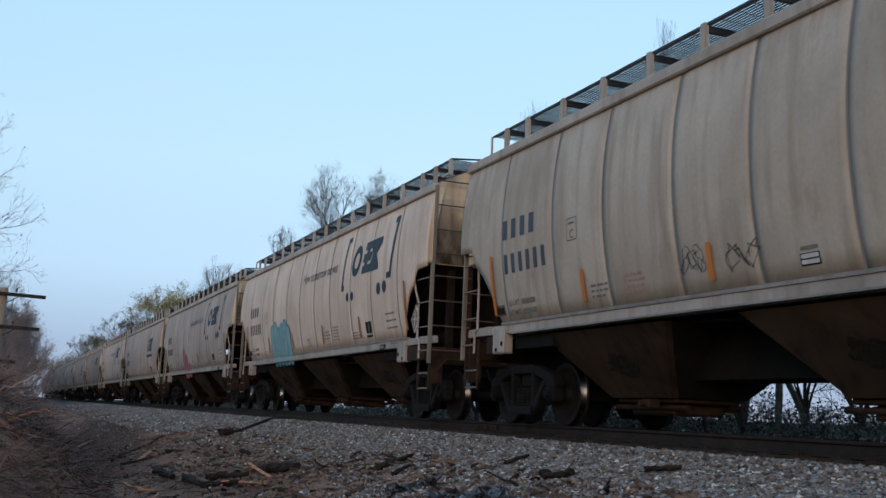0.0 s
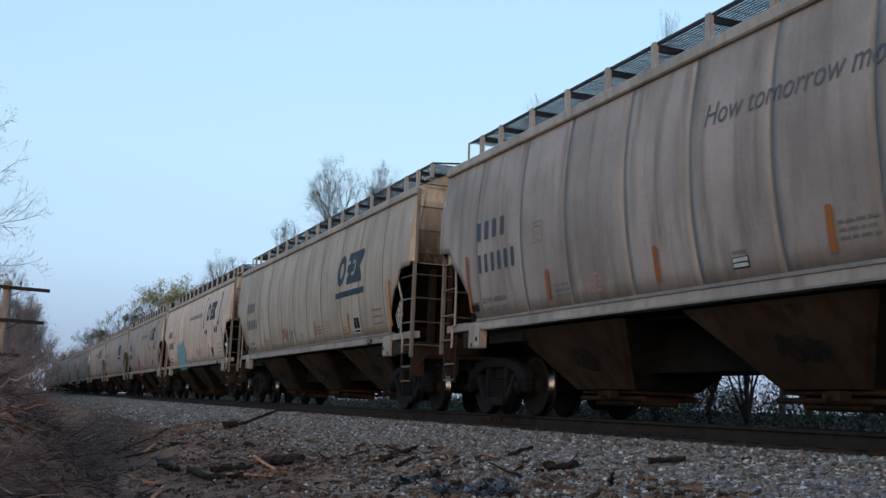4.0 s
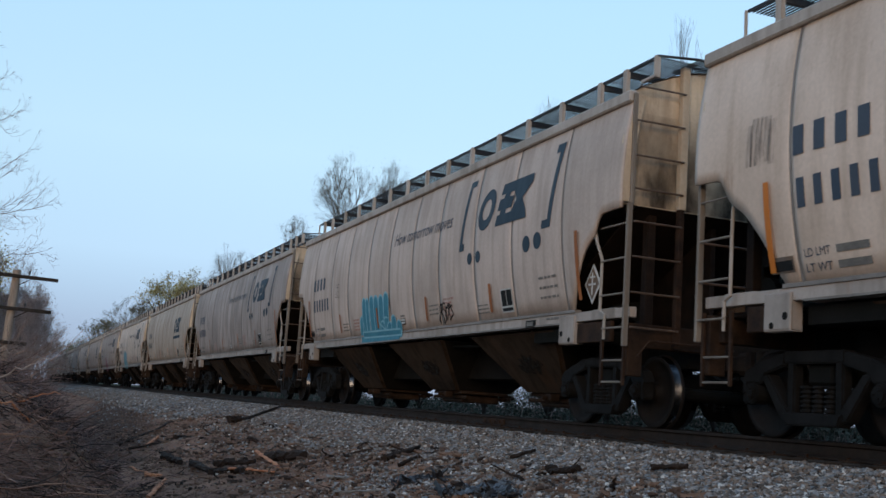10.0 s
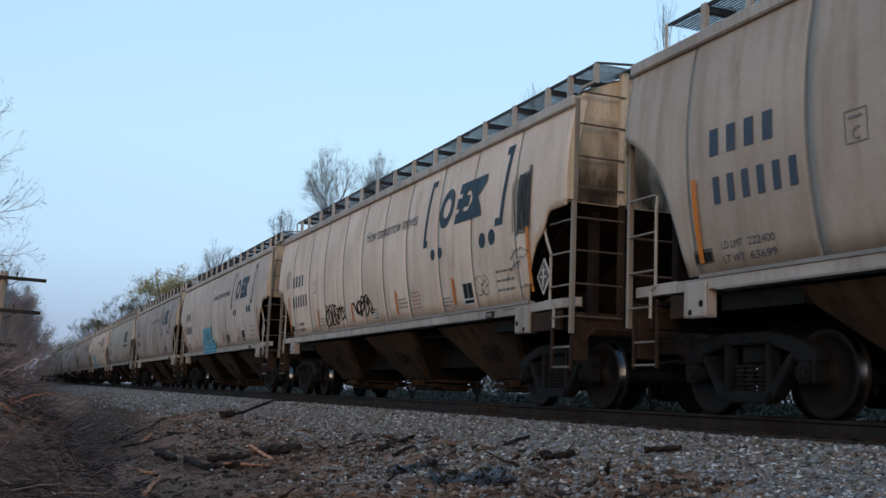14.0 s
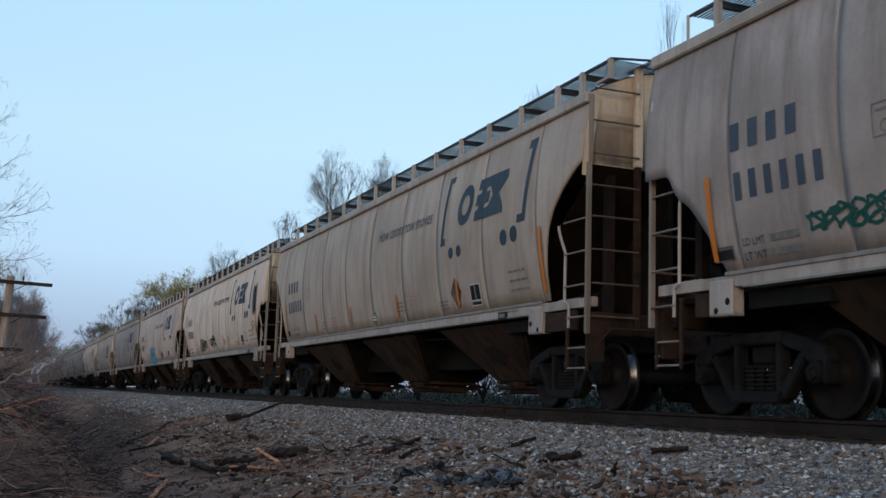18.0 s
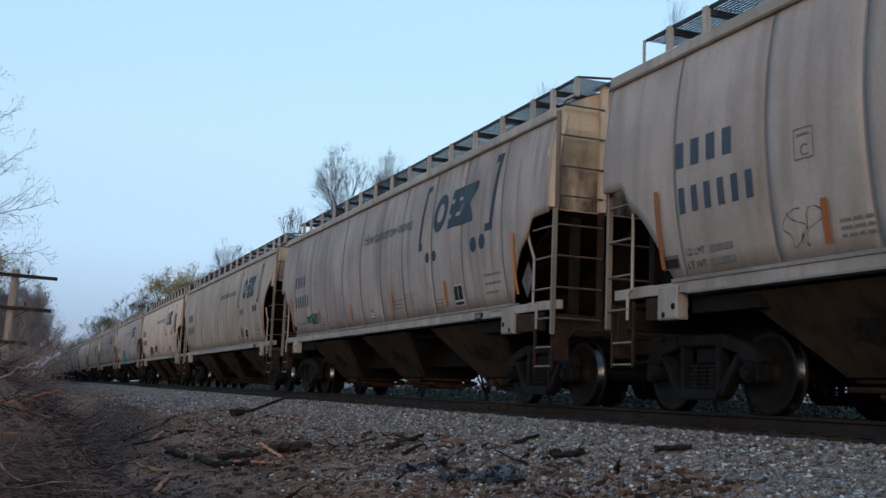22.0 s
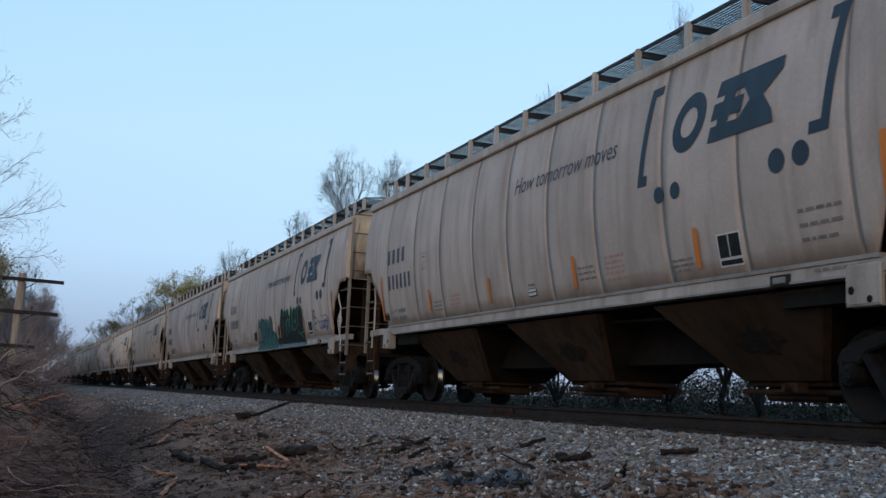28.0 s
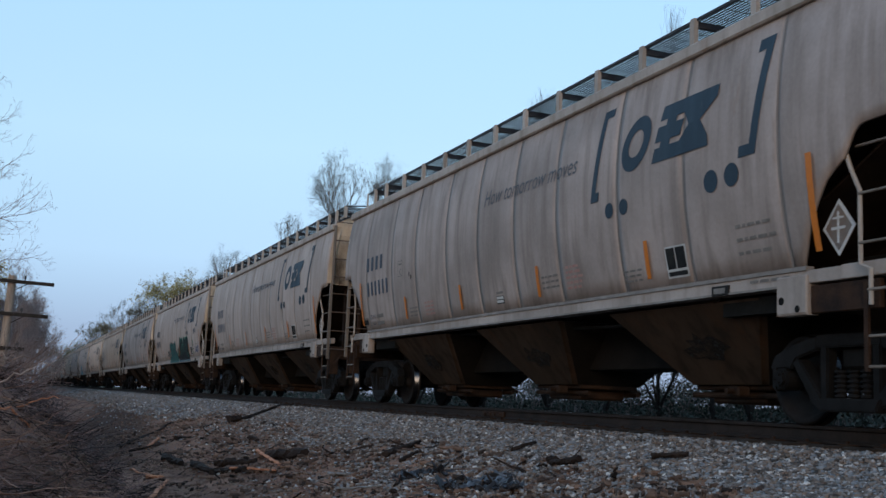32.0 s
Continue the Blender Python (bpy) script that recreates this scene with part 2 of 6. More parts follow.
TWIG = mottled("twig_bark", (0.23, 0.165, 0.142), (0.13, 0.094, 0.082), 7, 0.9)
# paler copy of the twig bark, with distance haze put into the colour
HAZED_TWIG = mottled("hazed_twig_bark", (0.34, 0.27, 0.25), (0.22, 0.17, 0.155), 7, 0.9)
DRY = mottled("dry_stalks", (0.195, 0.112, 0.09), (0.066, 0.04, 0.034), 4, 0.9, island=0.75)
POLE_WOOD = mottled("weathered_pole", (0.36, 0.265, 0.195), (0.22, 0.165, 0.125), 2, 0.9, 0, 0.5, 0.01, (6, 6, 0.5))
LOG_WOOD = mottled("dark_wet_wood", (0.04, 0.025, 0.018), (0.015, 0.011, 0.009), 5, 0.85, 0, 0.6, 0.02)
SPLIT_WOOD = mottled("fresh_split_wood", (0.60, 0.23, 0.10), (0.33, 0.115, 0.05), 5, 0.8, 0, 0.5, 0.01, (1, 1, 1))
GREY_WOOD = mottled("grey_split_wood", (0.23, 0.20, 0.175), (0.12, 0.10, 0.085), 5, 0.85)
TIE_WOOD = mottled("tie_wood", (0.045, 0.034, 0.027), (0.022, 0.018, 0.015), 4, 0.9)
DARK_SCRAP = mottled("dark_scrap", (0.03, 0.03, 0.034), (0.014, 0.014, 0.016), 6, 0.45, island=0.5)
PALE_STICK = mottled("pale_bare_stick", (0.46, 0.36, 0.30), (0.28, 0.20, 0.16), 4, 0.85)
STALK = mottled("reddish_stalks", (0.30, 0.165, 0.105), (0.15, 0.078, 0.052), 4, 0.85, island=0.5)
WOOD_BITS = mottled("rotten_wood_bits", (0.15, 0.092, 0.064), (0.055, 0.035, 0.026), 6, 0.9, 0, 0.6, 0.01, island=0.85)
PALE_SCRAP = mottled("pale_scrap", (0.085, 0.09, 0.10), (0.035, 0.036, 0.04), 6, 0.35, island=0.6)


def leaf_material(name, a, b):
    m = Nodes(name)
    g = m.n("ShaderNodeNewGeometry")
    c = m.ramp(g.outputs["Random Per Island"], [(0, a), (1, b)])
    m.bsdf.inputs["Transmission Weight"].default_value = 0.0
    return m.done(c, 0.9, gloss=0.08)


SOIL_CLOD = leaf_material("soil_clods", (0.04, 0.024, 0.018), (0.24, 0.145, 0.10))
LEAF_GREEN = leaf_material("spring_leaves", (0.03, 0.045, 0.018), (0.065, 0.075, 0.03))
LEAF_DULL = leaf_material("dull_leaves", (0.034, 0.038, 0.03), (0.075, 0.078, 0.062))
LEAF_YELLOW = leaf_material("yellow_green_leaves", (0.33, 0.27, 0.115), (0.24, 0.21, 0.095))
LEAF_OLIVE = leaf_material("olive_leaves", (0.10, 0.09, 0.05), (0.16, 0.14, 0.08))
LEAF_BROWN = leaf_material("brown_buds", (0.11, 0.082, 0.07), (0.17, 0.13, 0.105))
LEAF_BUD = leaf_material("buds", (0.085, 0.08, 0.055), (0.13, 0.115, 0.075))
LITTER = leaf_material("leaf_litter", (0.05, 0.031, 0.021), (0.30, 0.19, 0.12))


def stone_material():
    m = Nodes("ballast_stone")
    g = m.n("ShaderNodeNewGeometry")
    c = m.ramp(g.outputs["Random Per Island"], [(0, (0.045, 0.04, 0.037)), (0.22, (0.12, 0.10, 0.086)), (0.42, (0.23, 0.16, 0.118)), (0.55, (0.15, 0.125, 0.105)), (0.68, (0.25, 0.235, 0.225)), (0.82, (0.15, 0.165, 0.18)), (0.93, (0.34, 0.31, 0.285)), (1, (0.58, 0.55, 0.51))])
    n = m.noise(m.coords((1, 1, 1), shift=False), 40, 4)
    c = m.mix(c, m.ramp(n, [(0.25, (0.62, 0.585, 0.56)), (0.75, (1.30, 1.25, 1.21))]), 0.8, "MULTIPLY")
    return m.done(c, 0.85, 0, n, 0.5, 0.006, 0.2)


STONE = stone_material()


def ground_material():
    m = Nodes("ground_soil")
    v = m.coords((1, 1, 1), shift=False)
    sep = m.n("ShaderNodeSeparateXYZ")
    m.link(v, sep.inputs[0])
    big, mid, fine = m.noise(v, 0.9, 6), m.noise(v, 7, 5), m.noise(v, 55, 4)
    soil = m.mix((0.40, 0.225, 0.155), (0.15, 0.083, 0.058), m.ramp(big, [(0.35, (0, 0, 0)), (0.65, (1, 1, 1))]))
    soil = m.mix(soil, (0.30, 0.19, 0.135), m.ramp(mid, [(0.5, (0, 0, 0)), (0.72, (0.7, 0.7, 0.7))]))
    lump = m.noise(v, 2.6, 6, 0.7)
    grit = m.mix((0.19, 0.155, 0.131), (0.085, 0.069, 0.058), m.ramp(lump, [(0.38, (0, 0, 0)), (0.62, (1, 1, 1))]))
    # the soil is darker in a ragged band along the bottom of the ditch
    ditch_dark = m.n("ShaderNodeMapRange")
    for key, v in (("From Min", 0.55), ("From Max", 1.15), ("To Min", 0.85), ("To Max", 0.0)):
        ditch_dark.inputs[key].default_value = v
    slant = m.n("ShaderNodeMath")
    slant.operation = "MULTIPLY_ADD"
    slant.inputs[1].default_value, slant.inputs[2].default_value = -0.10, 0.6
    m.link(sep.outputs[1], slant.inputs[0])
    off = m.n("ShaderNodeMath")
    m.link(sep.outputs[0], off.inputs[0])
    m.link(slant.outputs[0], off.inputs[1])
    wide_off = m.n("ShaderNodeMath")
    wide_off.operation = "ABSOLUTE"
    m.link(off.outputs[0], wide_off.inputs[0])
    ragged = m.n("ShaderNodeMath")
    ragged.operation = "MULTIPLY_ADD"
    ragged.inputs[1].default_value = 1.3
    m.link(big, ragged.inputs[0])
    shrink = m.n("ShaderNodeMath")
    shrink.operation = "MULTIPLY_ADD"
    shrink.inputs[1].default_value, shrink.inputs[2].default_value = 0.8, -0.65
    m.link(wide_off.outputs[0], shrink.inputs[0])
    m.link(shrink.outputs[0], ragged.inputs[2])
    m.link(ragged.outputs[0], ditch_dark.inputs["Value"])
    along = m.n("ShaderNodeMapRange")
    along.inputs["From Min"].default_value, along.inputs["From Max"].default_value = 17.0, 23.0
    m.link(sep.outputs[1], along.inputs["Value"])
    ditch_mix = m.n("ShaderNodeMath")
    ditch_mix.operation = "MULTIPLY"
    m.link(ditch_dark.outputs[0], ditch_mix.inputs[0])
    m.link(along.outputs[0], ditch_mix.inputs[1])
    soil = m.mix(soil, (0.06, 0.038, 0.03), ditch_mix.outputs[0])
    # gravel spreads down from the track over the soil
    add = m.n("ShaderNodeMath")
    add.operation = "MULTIPLY_ADD"
    add.inputs[1].default_value = 3.2
    m.link(big, add.inputs[0])
    m.link(sep.outputs[0], add.inputs[2])
    mr = m.n("ShaderNodeMapRange")
    mr.inputs["From Min"].default_value, mr.inputs["From Max"].default_value = 5.7, 7.9
    m.link(add.outputs[0], mr.inputs["Value"])
    c = m.mix(soil, grit, mr.outputs[0])
    c = m.mix(c, m.ramp(fine, [(0.25, (0.5, 0.5, 0.5)), (0.75, (1.25, 1.25, 1.25))]), 0.8, "MULTIPLY")
    far = m.n("ShaderNodeMapRange")
    far.inputs["From Min"].default_value, far.inputs["From Max"].default_value = 12.0, 16.0
    m.link(sep.outputs[0], far.inputs["Value"])
    c = m.mix(c, m.mix((0.028, 0.034, 0.017), (0.045, 0.038, 0.024), mid), far.outputs[0])
    lumps = m.n("ShaderNodeMath")
    lumps.operation = "MULTIPLY_ADD"
    lumps.inputs[1].default_value = 3.0
    m.link(mid, lumps.inputs[0])
    m.link(fine, lumps.inputs[2])
    return m.done(c, 0.95, 0, lumps.outputs[0], 0.9, 0.05, 0.06)


GROUND = ground_material()


# ---- mesh helpers ----
def part(name, bm, material, parent=None, label=""):
    me = bpy.data.meshes.new(name)
    if isinstance(bm, bmesh.types.BMesh):
        bm.to_mesh(me)
        bm.free()
    else:
        me.from_pydata(*bm)
    for m in material if isinstance(material, (list, tuple)) else [material]:
        me.materials.append(m)
    ob = new(name, me)
    ob.parent = parent
    if label:
        ob["label"] = label
    return ob


def smooth(ob):
    ob.data.polygons.foreach_set("use_smooth", [True] * len(ob.data.polygons))
    return ob


def box(bm, c, s, rot=None, bevel=0.0):
    geo = bmesh.ops.create_cube(bm, size=1.0)["verts"]
    m = Matrix.Translation(c) @ (rot.to_4x4() if rot else Matrix()) @ Matrix.Diagonal((*s, 1))
    bmesh.ops.transform(bm, matrix=m, verts=geo)
    if bevel:
        edges = {e for v in geo for e in v.link_edges}
        bmesh.ops.bevel(bm, geom=list(edges), offset=bevel, segments=1, affect="EDGES")
    return bm


def span(bm, a, b, bevel=0.0):
    """A box between two corners."""
    c = [(p + q) / 2 for p, q in zip(a, b)]
    return box(bm, c, [abs(p - q) for p, q in zip(a, b)], None, bevel)


def rod(bm, a, b, r, seg=8, r2=None, caps=True):
    a, b = Vector(a), Vector(b)
    d = b - a
    geo = bmesh.ops.create_cone(bm, cap_ends=caps, segments=seg, radius1=r, radius2=r if r2 is None else r2, depth=d.length)["verts"]
    bmesh.ops.transform(bm, matrix=Matrix.Translation((a + b) / 2) @ d.to_track_quat("Z", "Y").to_matrix().to_4x4(), verts=geo)
    return bm


def pipe(bm, pts, r, seg=7):
    """One bent tube through the points."""
    pts = [Vector(p) for p in pts]
    rings = []
    for i, p in enumerate(pts):
        d = (pts[min(i + 1, len(pts) - 1)] - pts[max(i - 1, 0)]).normalized()
        u = d.cross(Vector((0.31, 0.52, 0.79))).normalized()
        w = d.cross(u)
        rings.append([bm.verts.new(p + (u * math.cos(2 * math.pi * j / seg) + w * math.sin(2 * math.pi * j / seg)) * r) for j in range(seg)])
    for a, b in zip(rings, rings[1:]):
        for j in range(seg):
            bm.faces.new((a[j], a[(j + 1) % seg], b[(j + 1) % seg], b[j]))
    bm.faces.new(rings[0][::-1])
    bm.faces.new(rings[-1])
    bmesh.ops.recalc_face_normals(bm, faces=bm.faces)
    return bm


def prism(bm, pts, x0, x1):
    """A polygon in the y-z plane, drawn out from x0 to x1."""
    lo = [bm.verts.new((x0, y, z)) for y, z in pts]
    hi = [bm.verts.new((x1, y, z)) for y, z in pts]
    n = len(pts)
    bm.faces.new(lo)
    bm.faces.new(hi[::-1])
    for i in range(n):
        bm.faces.new((lo[i], hi[i], hi[(i + 1) % n], lo[(i + 1) % n]))
    bmesh.ops.recalc_face_normals(bm, faces=bm.faces)
    return bm


def shell(bm, f, nu, nv, thick):
    """A curved sheet f(u, v), with its thickness towards +x."""
    out = [[bm.verts.new(f(i / nu, j / nv)) for j in range(nv + 1)] for i in range(nu + 1)]
    inn = [[bm.verts.new(v.co + Vector((thick, 0, 0))) for v in col] for col in out]
    for i in range(nu):
        for j in range(nv):
            bm.faces.new((out[i][j], out[i][j + 1], out[i + 1][j + 1], out[i + 1][j]))
            bm.faces.new((inn[i][j], inn[i + 1][j], inn[i + 1][j + 1], inn[i][j + 1]))
    for i in range(nu):
        for j in (0, nv):
            bm.faces.new((out[i][j], out[i + 1][j], inn[i + 1][j], inn[i][j]))
    for j in range(nv):
        for i in (0, nu):
            bm.faces.new((out[i][j], inn[i][j], inn[i][j + 1], out[i][j + 1]))
    bmesh.ops.recalc_face_normals(bm, faces=bm.faces)
    return bm


# ---- covered hopper wagons ----
Z_SILL, Z_BODY, Z_EAVE = 1.352, 1.51, 4.24
SEAMS = (6.66, 4.94, 3.58, 2.04, 0.67, -0.71, -2.08, -3.70, -5.14, -6.76)
OVAL_SEAMS = (7.63, 5.71, 3.82, 1.86, 0.03, -1.93, -3.80, -5.78, -7.70)
RAD = 0.457


def wide(z):
    """Half the body's width at a height: the sides are bowed."""
    return 1.62 - 0.095 * (z - 2.95) ** 2


OVAL = ((0, 3.30), (0.25, 3.16), (0.47, 2.99), (0.70, 2.75), (0.88, 2.46), (0.98, 2.16), (1.05, 1.86), (1.07, Z_BODY))


def lower(y, half, oval):
    """The lower edge of the side sheet, cut away at both ends."""
    e = half - abs(y)
    cut = OVAL if oval else ((0, 2.72), (0.44, 2.70), (0.50, 2.66), (0.62, 2.44), (0.70, 2.38), (0.86, 2.27), (1.0, 2.10), (1.14, 1.90), (1.24, 1.70), (1.33, Z_BODY))
    for (a, za), (b, zb) in zip(cut, cut[1:]):
        if a <= e <= b:
            return za + (zb - za) * (e - a) / (b - a)
    return Z_BODY if e > 1 else cut[0][1]


def on_side(y, z, off=0.006):
    return Vector((-wide(z) - off, y, z))


def side_sheet(y0, y1, half, oval, side=-1):
    """One sheet between two weld seams, drawn in slightly along the welds."""
    bm = bmesh.new()
    end = max(abs(y0), abs(y1)) > half - 1.9

    def f(u, v):
        y = y0 + (y1 - y0) * u
        zb = lower(y, half, oval) if end else Z_BODY
        z = zb + (Z_EAVE - zb) * v
        edge = min(u, 1 - u) * abs(y1 - y0)
        dip = 0.007 * math.exp(-(edge / 0.10) ** 2)
        return (side * (wide(z) - dip), y, z)

    shell(bm, f, 26 if end else 12, 12, -side * 0.03)
    return bm


def decal(name, verts, faces, material, parent, off=0.006, label=""):
    """Flat marking laid on the near side: verts are (y, z)."""
    return part(name, ([on_side(y, z, off) for y, z in verts], [], faces), material, parent, label)


def strip(y, z, dy, dz, lean=0.0, n=5):
    """An upright bar of vertices from (y, z), dy wide to the right and dz high."""
    vs, fs = [], []
    for j in range(n + 1):
        k = j / n
        vs += [(y - lean * k, z + dz * k), (y - dy - lean * k, z + dz * k)]
    for j in range(n):
        fs.append((2 * j, 2 * j + 1, 2 * j + 3, 2 * j + 2))
    return vs, fs


def joined(*pieces):
    vs, fs = [], []
    for v, f in pieces:
        k = len(vs)
        vs += v
        fs += [tuple(i + k for i in face) for face in f]
    return vs, fs


def blob(pts):
    return list(pts), [tuple(range(len(pts)))]


def ring(y, z, ry, rz, inner, lean=0.0, n=28):
    vs, fs = [], []
    for i in range(n):
        a = 2 * math.pi * i / n
        for k in (1.0, inner):
            dz = rz * k * math.sin(a)
            vs.append((y - ry * k * math.cos(a) - lean * dz, z + dz))
    for i in range(n):
        j = (i + 1) % n
        fs.append((2 * i, 2 * i + 1, 2 * j + 1, 2 * j))
    return vs, fs


def disc(y, z, r, n=20):
    return blob([(y - r * math.cos(2 * math.pi * i / n), z + r * math.sin(2 * math.pi * i / n)) for i in range(n)])


def stroke(pts, w):
    """A line of even width through points (y, z)."""
    vs, fs = [], []
    for i, (y, z) in enumerate(pts):
        a, b = pts[max(0, i - 1)], pts[min(len(pts) - 1, i + 1)]
        d = Vector((b[0] - a[0], b[1] - a[1])).normalized()
        n = Vector((-d.y, d.x)) * w / 2
        vs += [(y + n.x, z + n.y), (y - n.x, z - n.y)]
    for i in range(len(pts) - 1):
        fs.append((2 * i, 2 * i + 1, 2 * i + 3, 2 * i + 2))
    return vs, fs


def capsule(y0, z0, y1, z1, r, n=5):
    """A rounded bar from one point to another, in narrow rungs that follow the bowed side."""
    d = Vector((y1 - y0, z1 - z0))
    length = d.length
    d = d.normalized() if length > 1e-6 else Vector((0.0, 1.0))
    side = Vector((-d.y, d.x))
    along = [(-r * math.cos(0.5 * math.pi * i / n), r * math.sin(0.5 * math.pi * i / n)) for i in range(n + 1)]
    along += [(length * i / 6, r) for i in range(1, 6)]
    along += [(length + r * math.sin(0.5 * math.pi * i / n), r * math.cos(0.5 * math.pi * i / n)) for i in range(n + 1)]
    vs = []
    for t, w in along:
        w = max(w, 0.004)
        c = Vector((y0, z0)) + d * t
        vs += [tuple(c + side * w), tuple(c - side * w)]
    fs = [(2 * i, 2 * i + 1, 2 * i + 3, 2 * i + 2) for i in range(len(along) - 1)]
    return vs, fs


def lettering(text, y, z, height, shear=0.0, width=None):
    """Vertices and faces of a line of the built-in font."""
    cu = bpy.data.curves.new("lettering", "FONT")
    cu.body, cu.size, cu.shear, cu.resolution_u = text, height, shear, 3
    ob = new("lettering", cu)
    deps = bpy.context.evaluated_depsgraph_get()
    me = bpy.data.meshes.new_from_object(ob.evaluated_get(deps))
    k = 1.0
    if width:
        k = width / max(v.co.x for v in me.vertices)
    vs = [(y - v.co.x * k, z + v.co.y) for v in me.vertices]
    fs = [tuple(p.vertices) for p in me.polygons]
    bpy.data.objects.remove(ob)
    bpy.data.meshes.remove(me)
    bpy.data.curves.remove(cu)
    return vs, fs


def lines(y, z, length, n, pitch, height, seed):
    """Small print as rows of short bars."""
    rng = random.Random(seed)
    out = []
    for i in range(n):
        u = 0.0
        while u < length * rng.uniform(0.75, 1.0):
            w = rng.uniform(0.05, 0.16)
            out.append(strip(y - u, z - i * pitch, min(w, length - u), height, 0, 1))
            u += w + 0.03
            if u > length - 0.04:
                break
    return joined(*out)


# -- running gear, shared by all wagons --
def wheel_mesh(side):
    prof = [(0.02, -0.09), (0.11, -0.09), (0.115, -0.03), (0.15, -0.015), (0.36, 0.0), (0.385, -0.06), (RAD - 0.012, -0.07), (RAD, -0.06), (RAD + 0.004, 0.035), (RAD + 0.028, 0.05), (RAD + 0.024, 0.072), (0.38, 0.07), (0.34, 0.03), (0.12, 0.05), (0.02, 0.05)]
    bm = bmesh.new()
    n = 36
    rows = [[bm.verts.new((side * -x, r * math.cos(2 * math.pi * i / n), r * math.sin(2 * math.pi * i / n))) for r, x in prof] for i in range(n)]
    for i in range(n):
        for j in range(len(prof) - 1):
            face = bm.faces.new((rows[i][j], rows[(i + 1) % n][j], rows[(i + 1) % n][j + 1], rows[i][j + 1]))
            face.material_index = 1 if j == 7 else 0
            face.smooth = True
    bmesh.ops.recalc_face_normals(bm, faces=bm.faces)
    for k in range(3):
        a = 2 * math.pi * k / 3
        rod(bm, (side * 0.085, 0.06 * math.cos(a), 0.06 * math.sin(a)), (side * 0.11, 0.06 * math.cos(a), 0.06 * math.sin(a)), 0.014, 6)
    return bm


def axle_mesh():
    bm = bmesh.new()
    rod(bm, (-1.06, 0, 0), (1.06, 0, 0), 0.075, 12)
    return rod(bm, (-0.5, 0, 0), (0.5, 0, 0), 0.085, 12)


def frame_mesh(side):
    """A cast side frame: arched top, windows, bearing boxes."""
    bm = bmesh.new()
    x0, x1 = side * 0.93, side * 1.09
    for s in (-1, 1):
        prism(bm, [(s * 1.13, 0.56), (s * 1.05, 0.70), (s * 0.78, 0.80), (s * 0.42, 0.88), (s * 0.42, 0.74), (s * 0.72, 0.66), (s * 0.80, 0.56)], x0, x1)
        prism(bm, [(s * 0.80, 0.64), (s * 0.68, 0.66), (s * 0.36, 0.28), (s * 0.36, 0.16), (s * 0.48, 0.20)], x0, x1)
        prism(bm, [(s * 0.40, 0.86), (s * 0.29, 0.86), (s * 0.29, 0.24), (s * 0.40, 0.20)], side * 0.94, side * 1.07)
        prism(bm, [(s * 1.09, 0.60), (s * 1.09, 0.36), (s * 1.01, 0.33), (s * 1.01, 0.60)], x0, x1)
        rod(bm, (side * 0.90, s * 0.92, RAD), (side * 1.12, s * 0.92, RAD), 0.115, 14)
        rod(bm, (side * 1.12, s * 0.92, RAD), (side * 1.15, s * 0.92, RAD), 0.075, 10)
        for a in range(3):
            b = 2 * math.pi * a / 3
            rod(bm, (side * 1.15, s * 0.92 + 0.045 * math.cos(b), RAD + 0.045 * math.sin(b)), (side * 1.17, s * 0.92 + 0.045 * math.cos(b), RAD + 0.045 * math.sin(b)), 0.012, 6)
    prism(bm, [(-0.44, 0.89), (0.44, 0.89), (0.44, 0.76), (-0.44, 0.76)], x0, x1)
    prism(bm, [(-0.44, 0.27), (0.44, 0.27), (0.38, 0.14), (-0.38, 0.14)], x0, side * 1.12)
    sharp = [e for e in bm.edges if len(e.link_faces) == 2 and e.calc_face_angle(0) > 0.9 and e.calc_length() > 0.05]
    bmesh.ops.bevel(bm, geom=sharp, offset=0.016, segments=2, affect="EDGES")
    return bm


def spring_mesh(side, y):
    """A coil spring as one turned shape."""
    bm = bmesh.new()
    n = 10
    prof = [(0.05, 0.26)]
    for k in range(6):
        z = 0.275 + 0.047 * k
        prof += [(0.048, z), (0.07, z + 0.008), (0.07, z + 0.026), (0.048, z + 0.034)]
    rows = [[bm.verts.new((side * 1.0 + r * math.cos(2 * math.pi * i / n), y + r * math.sin(2 * math.pi * i / n), z)) for r, z in prof] for i in range(n)]
    for i in range(n):
        for j in range(len(prof) - 1):
            bm.faces.new((rows[i][j], rows[(i + 1) % n][j], rows[(i + 1) % n][j + 1], rows[i][j + 1]))
    bmesh.ops.recalc_face_normals(bm, faces=bm.faces)
    return bm


GEAR = {}


def gear(key, make, material):
    if key not in GEAR:
        ob = part(key, make(), material)
        GEAR[key] = ob.data
        bpy.data.objects.remove(ob)
    return GEAR[key]


def shared(name, key, make, material, parent, at=None, label=""):
    ob = new(name, gear(key, make, material))
    ob.parent = parent
    if at is not None:
        ob.matrix_basis = at
    if label:
        ob["label"] = label
    return ob


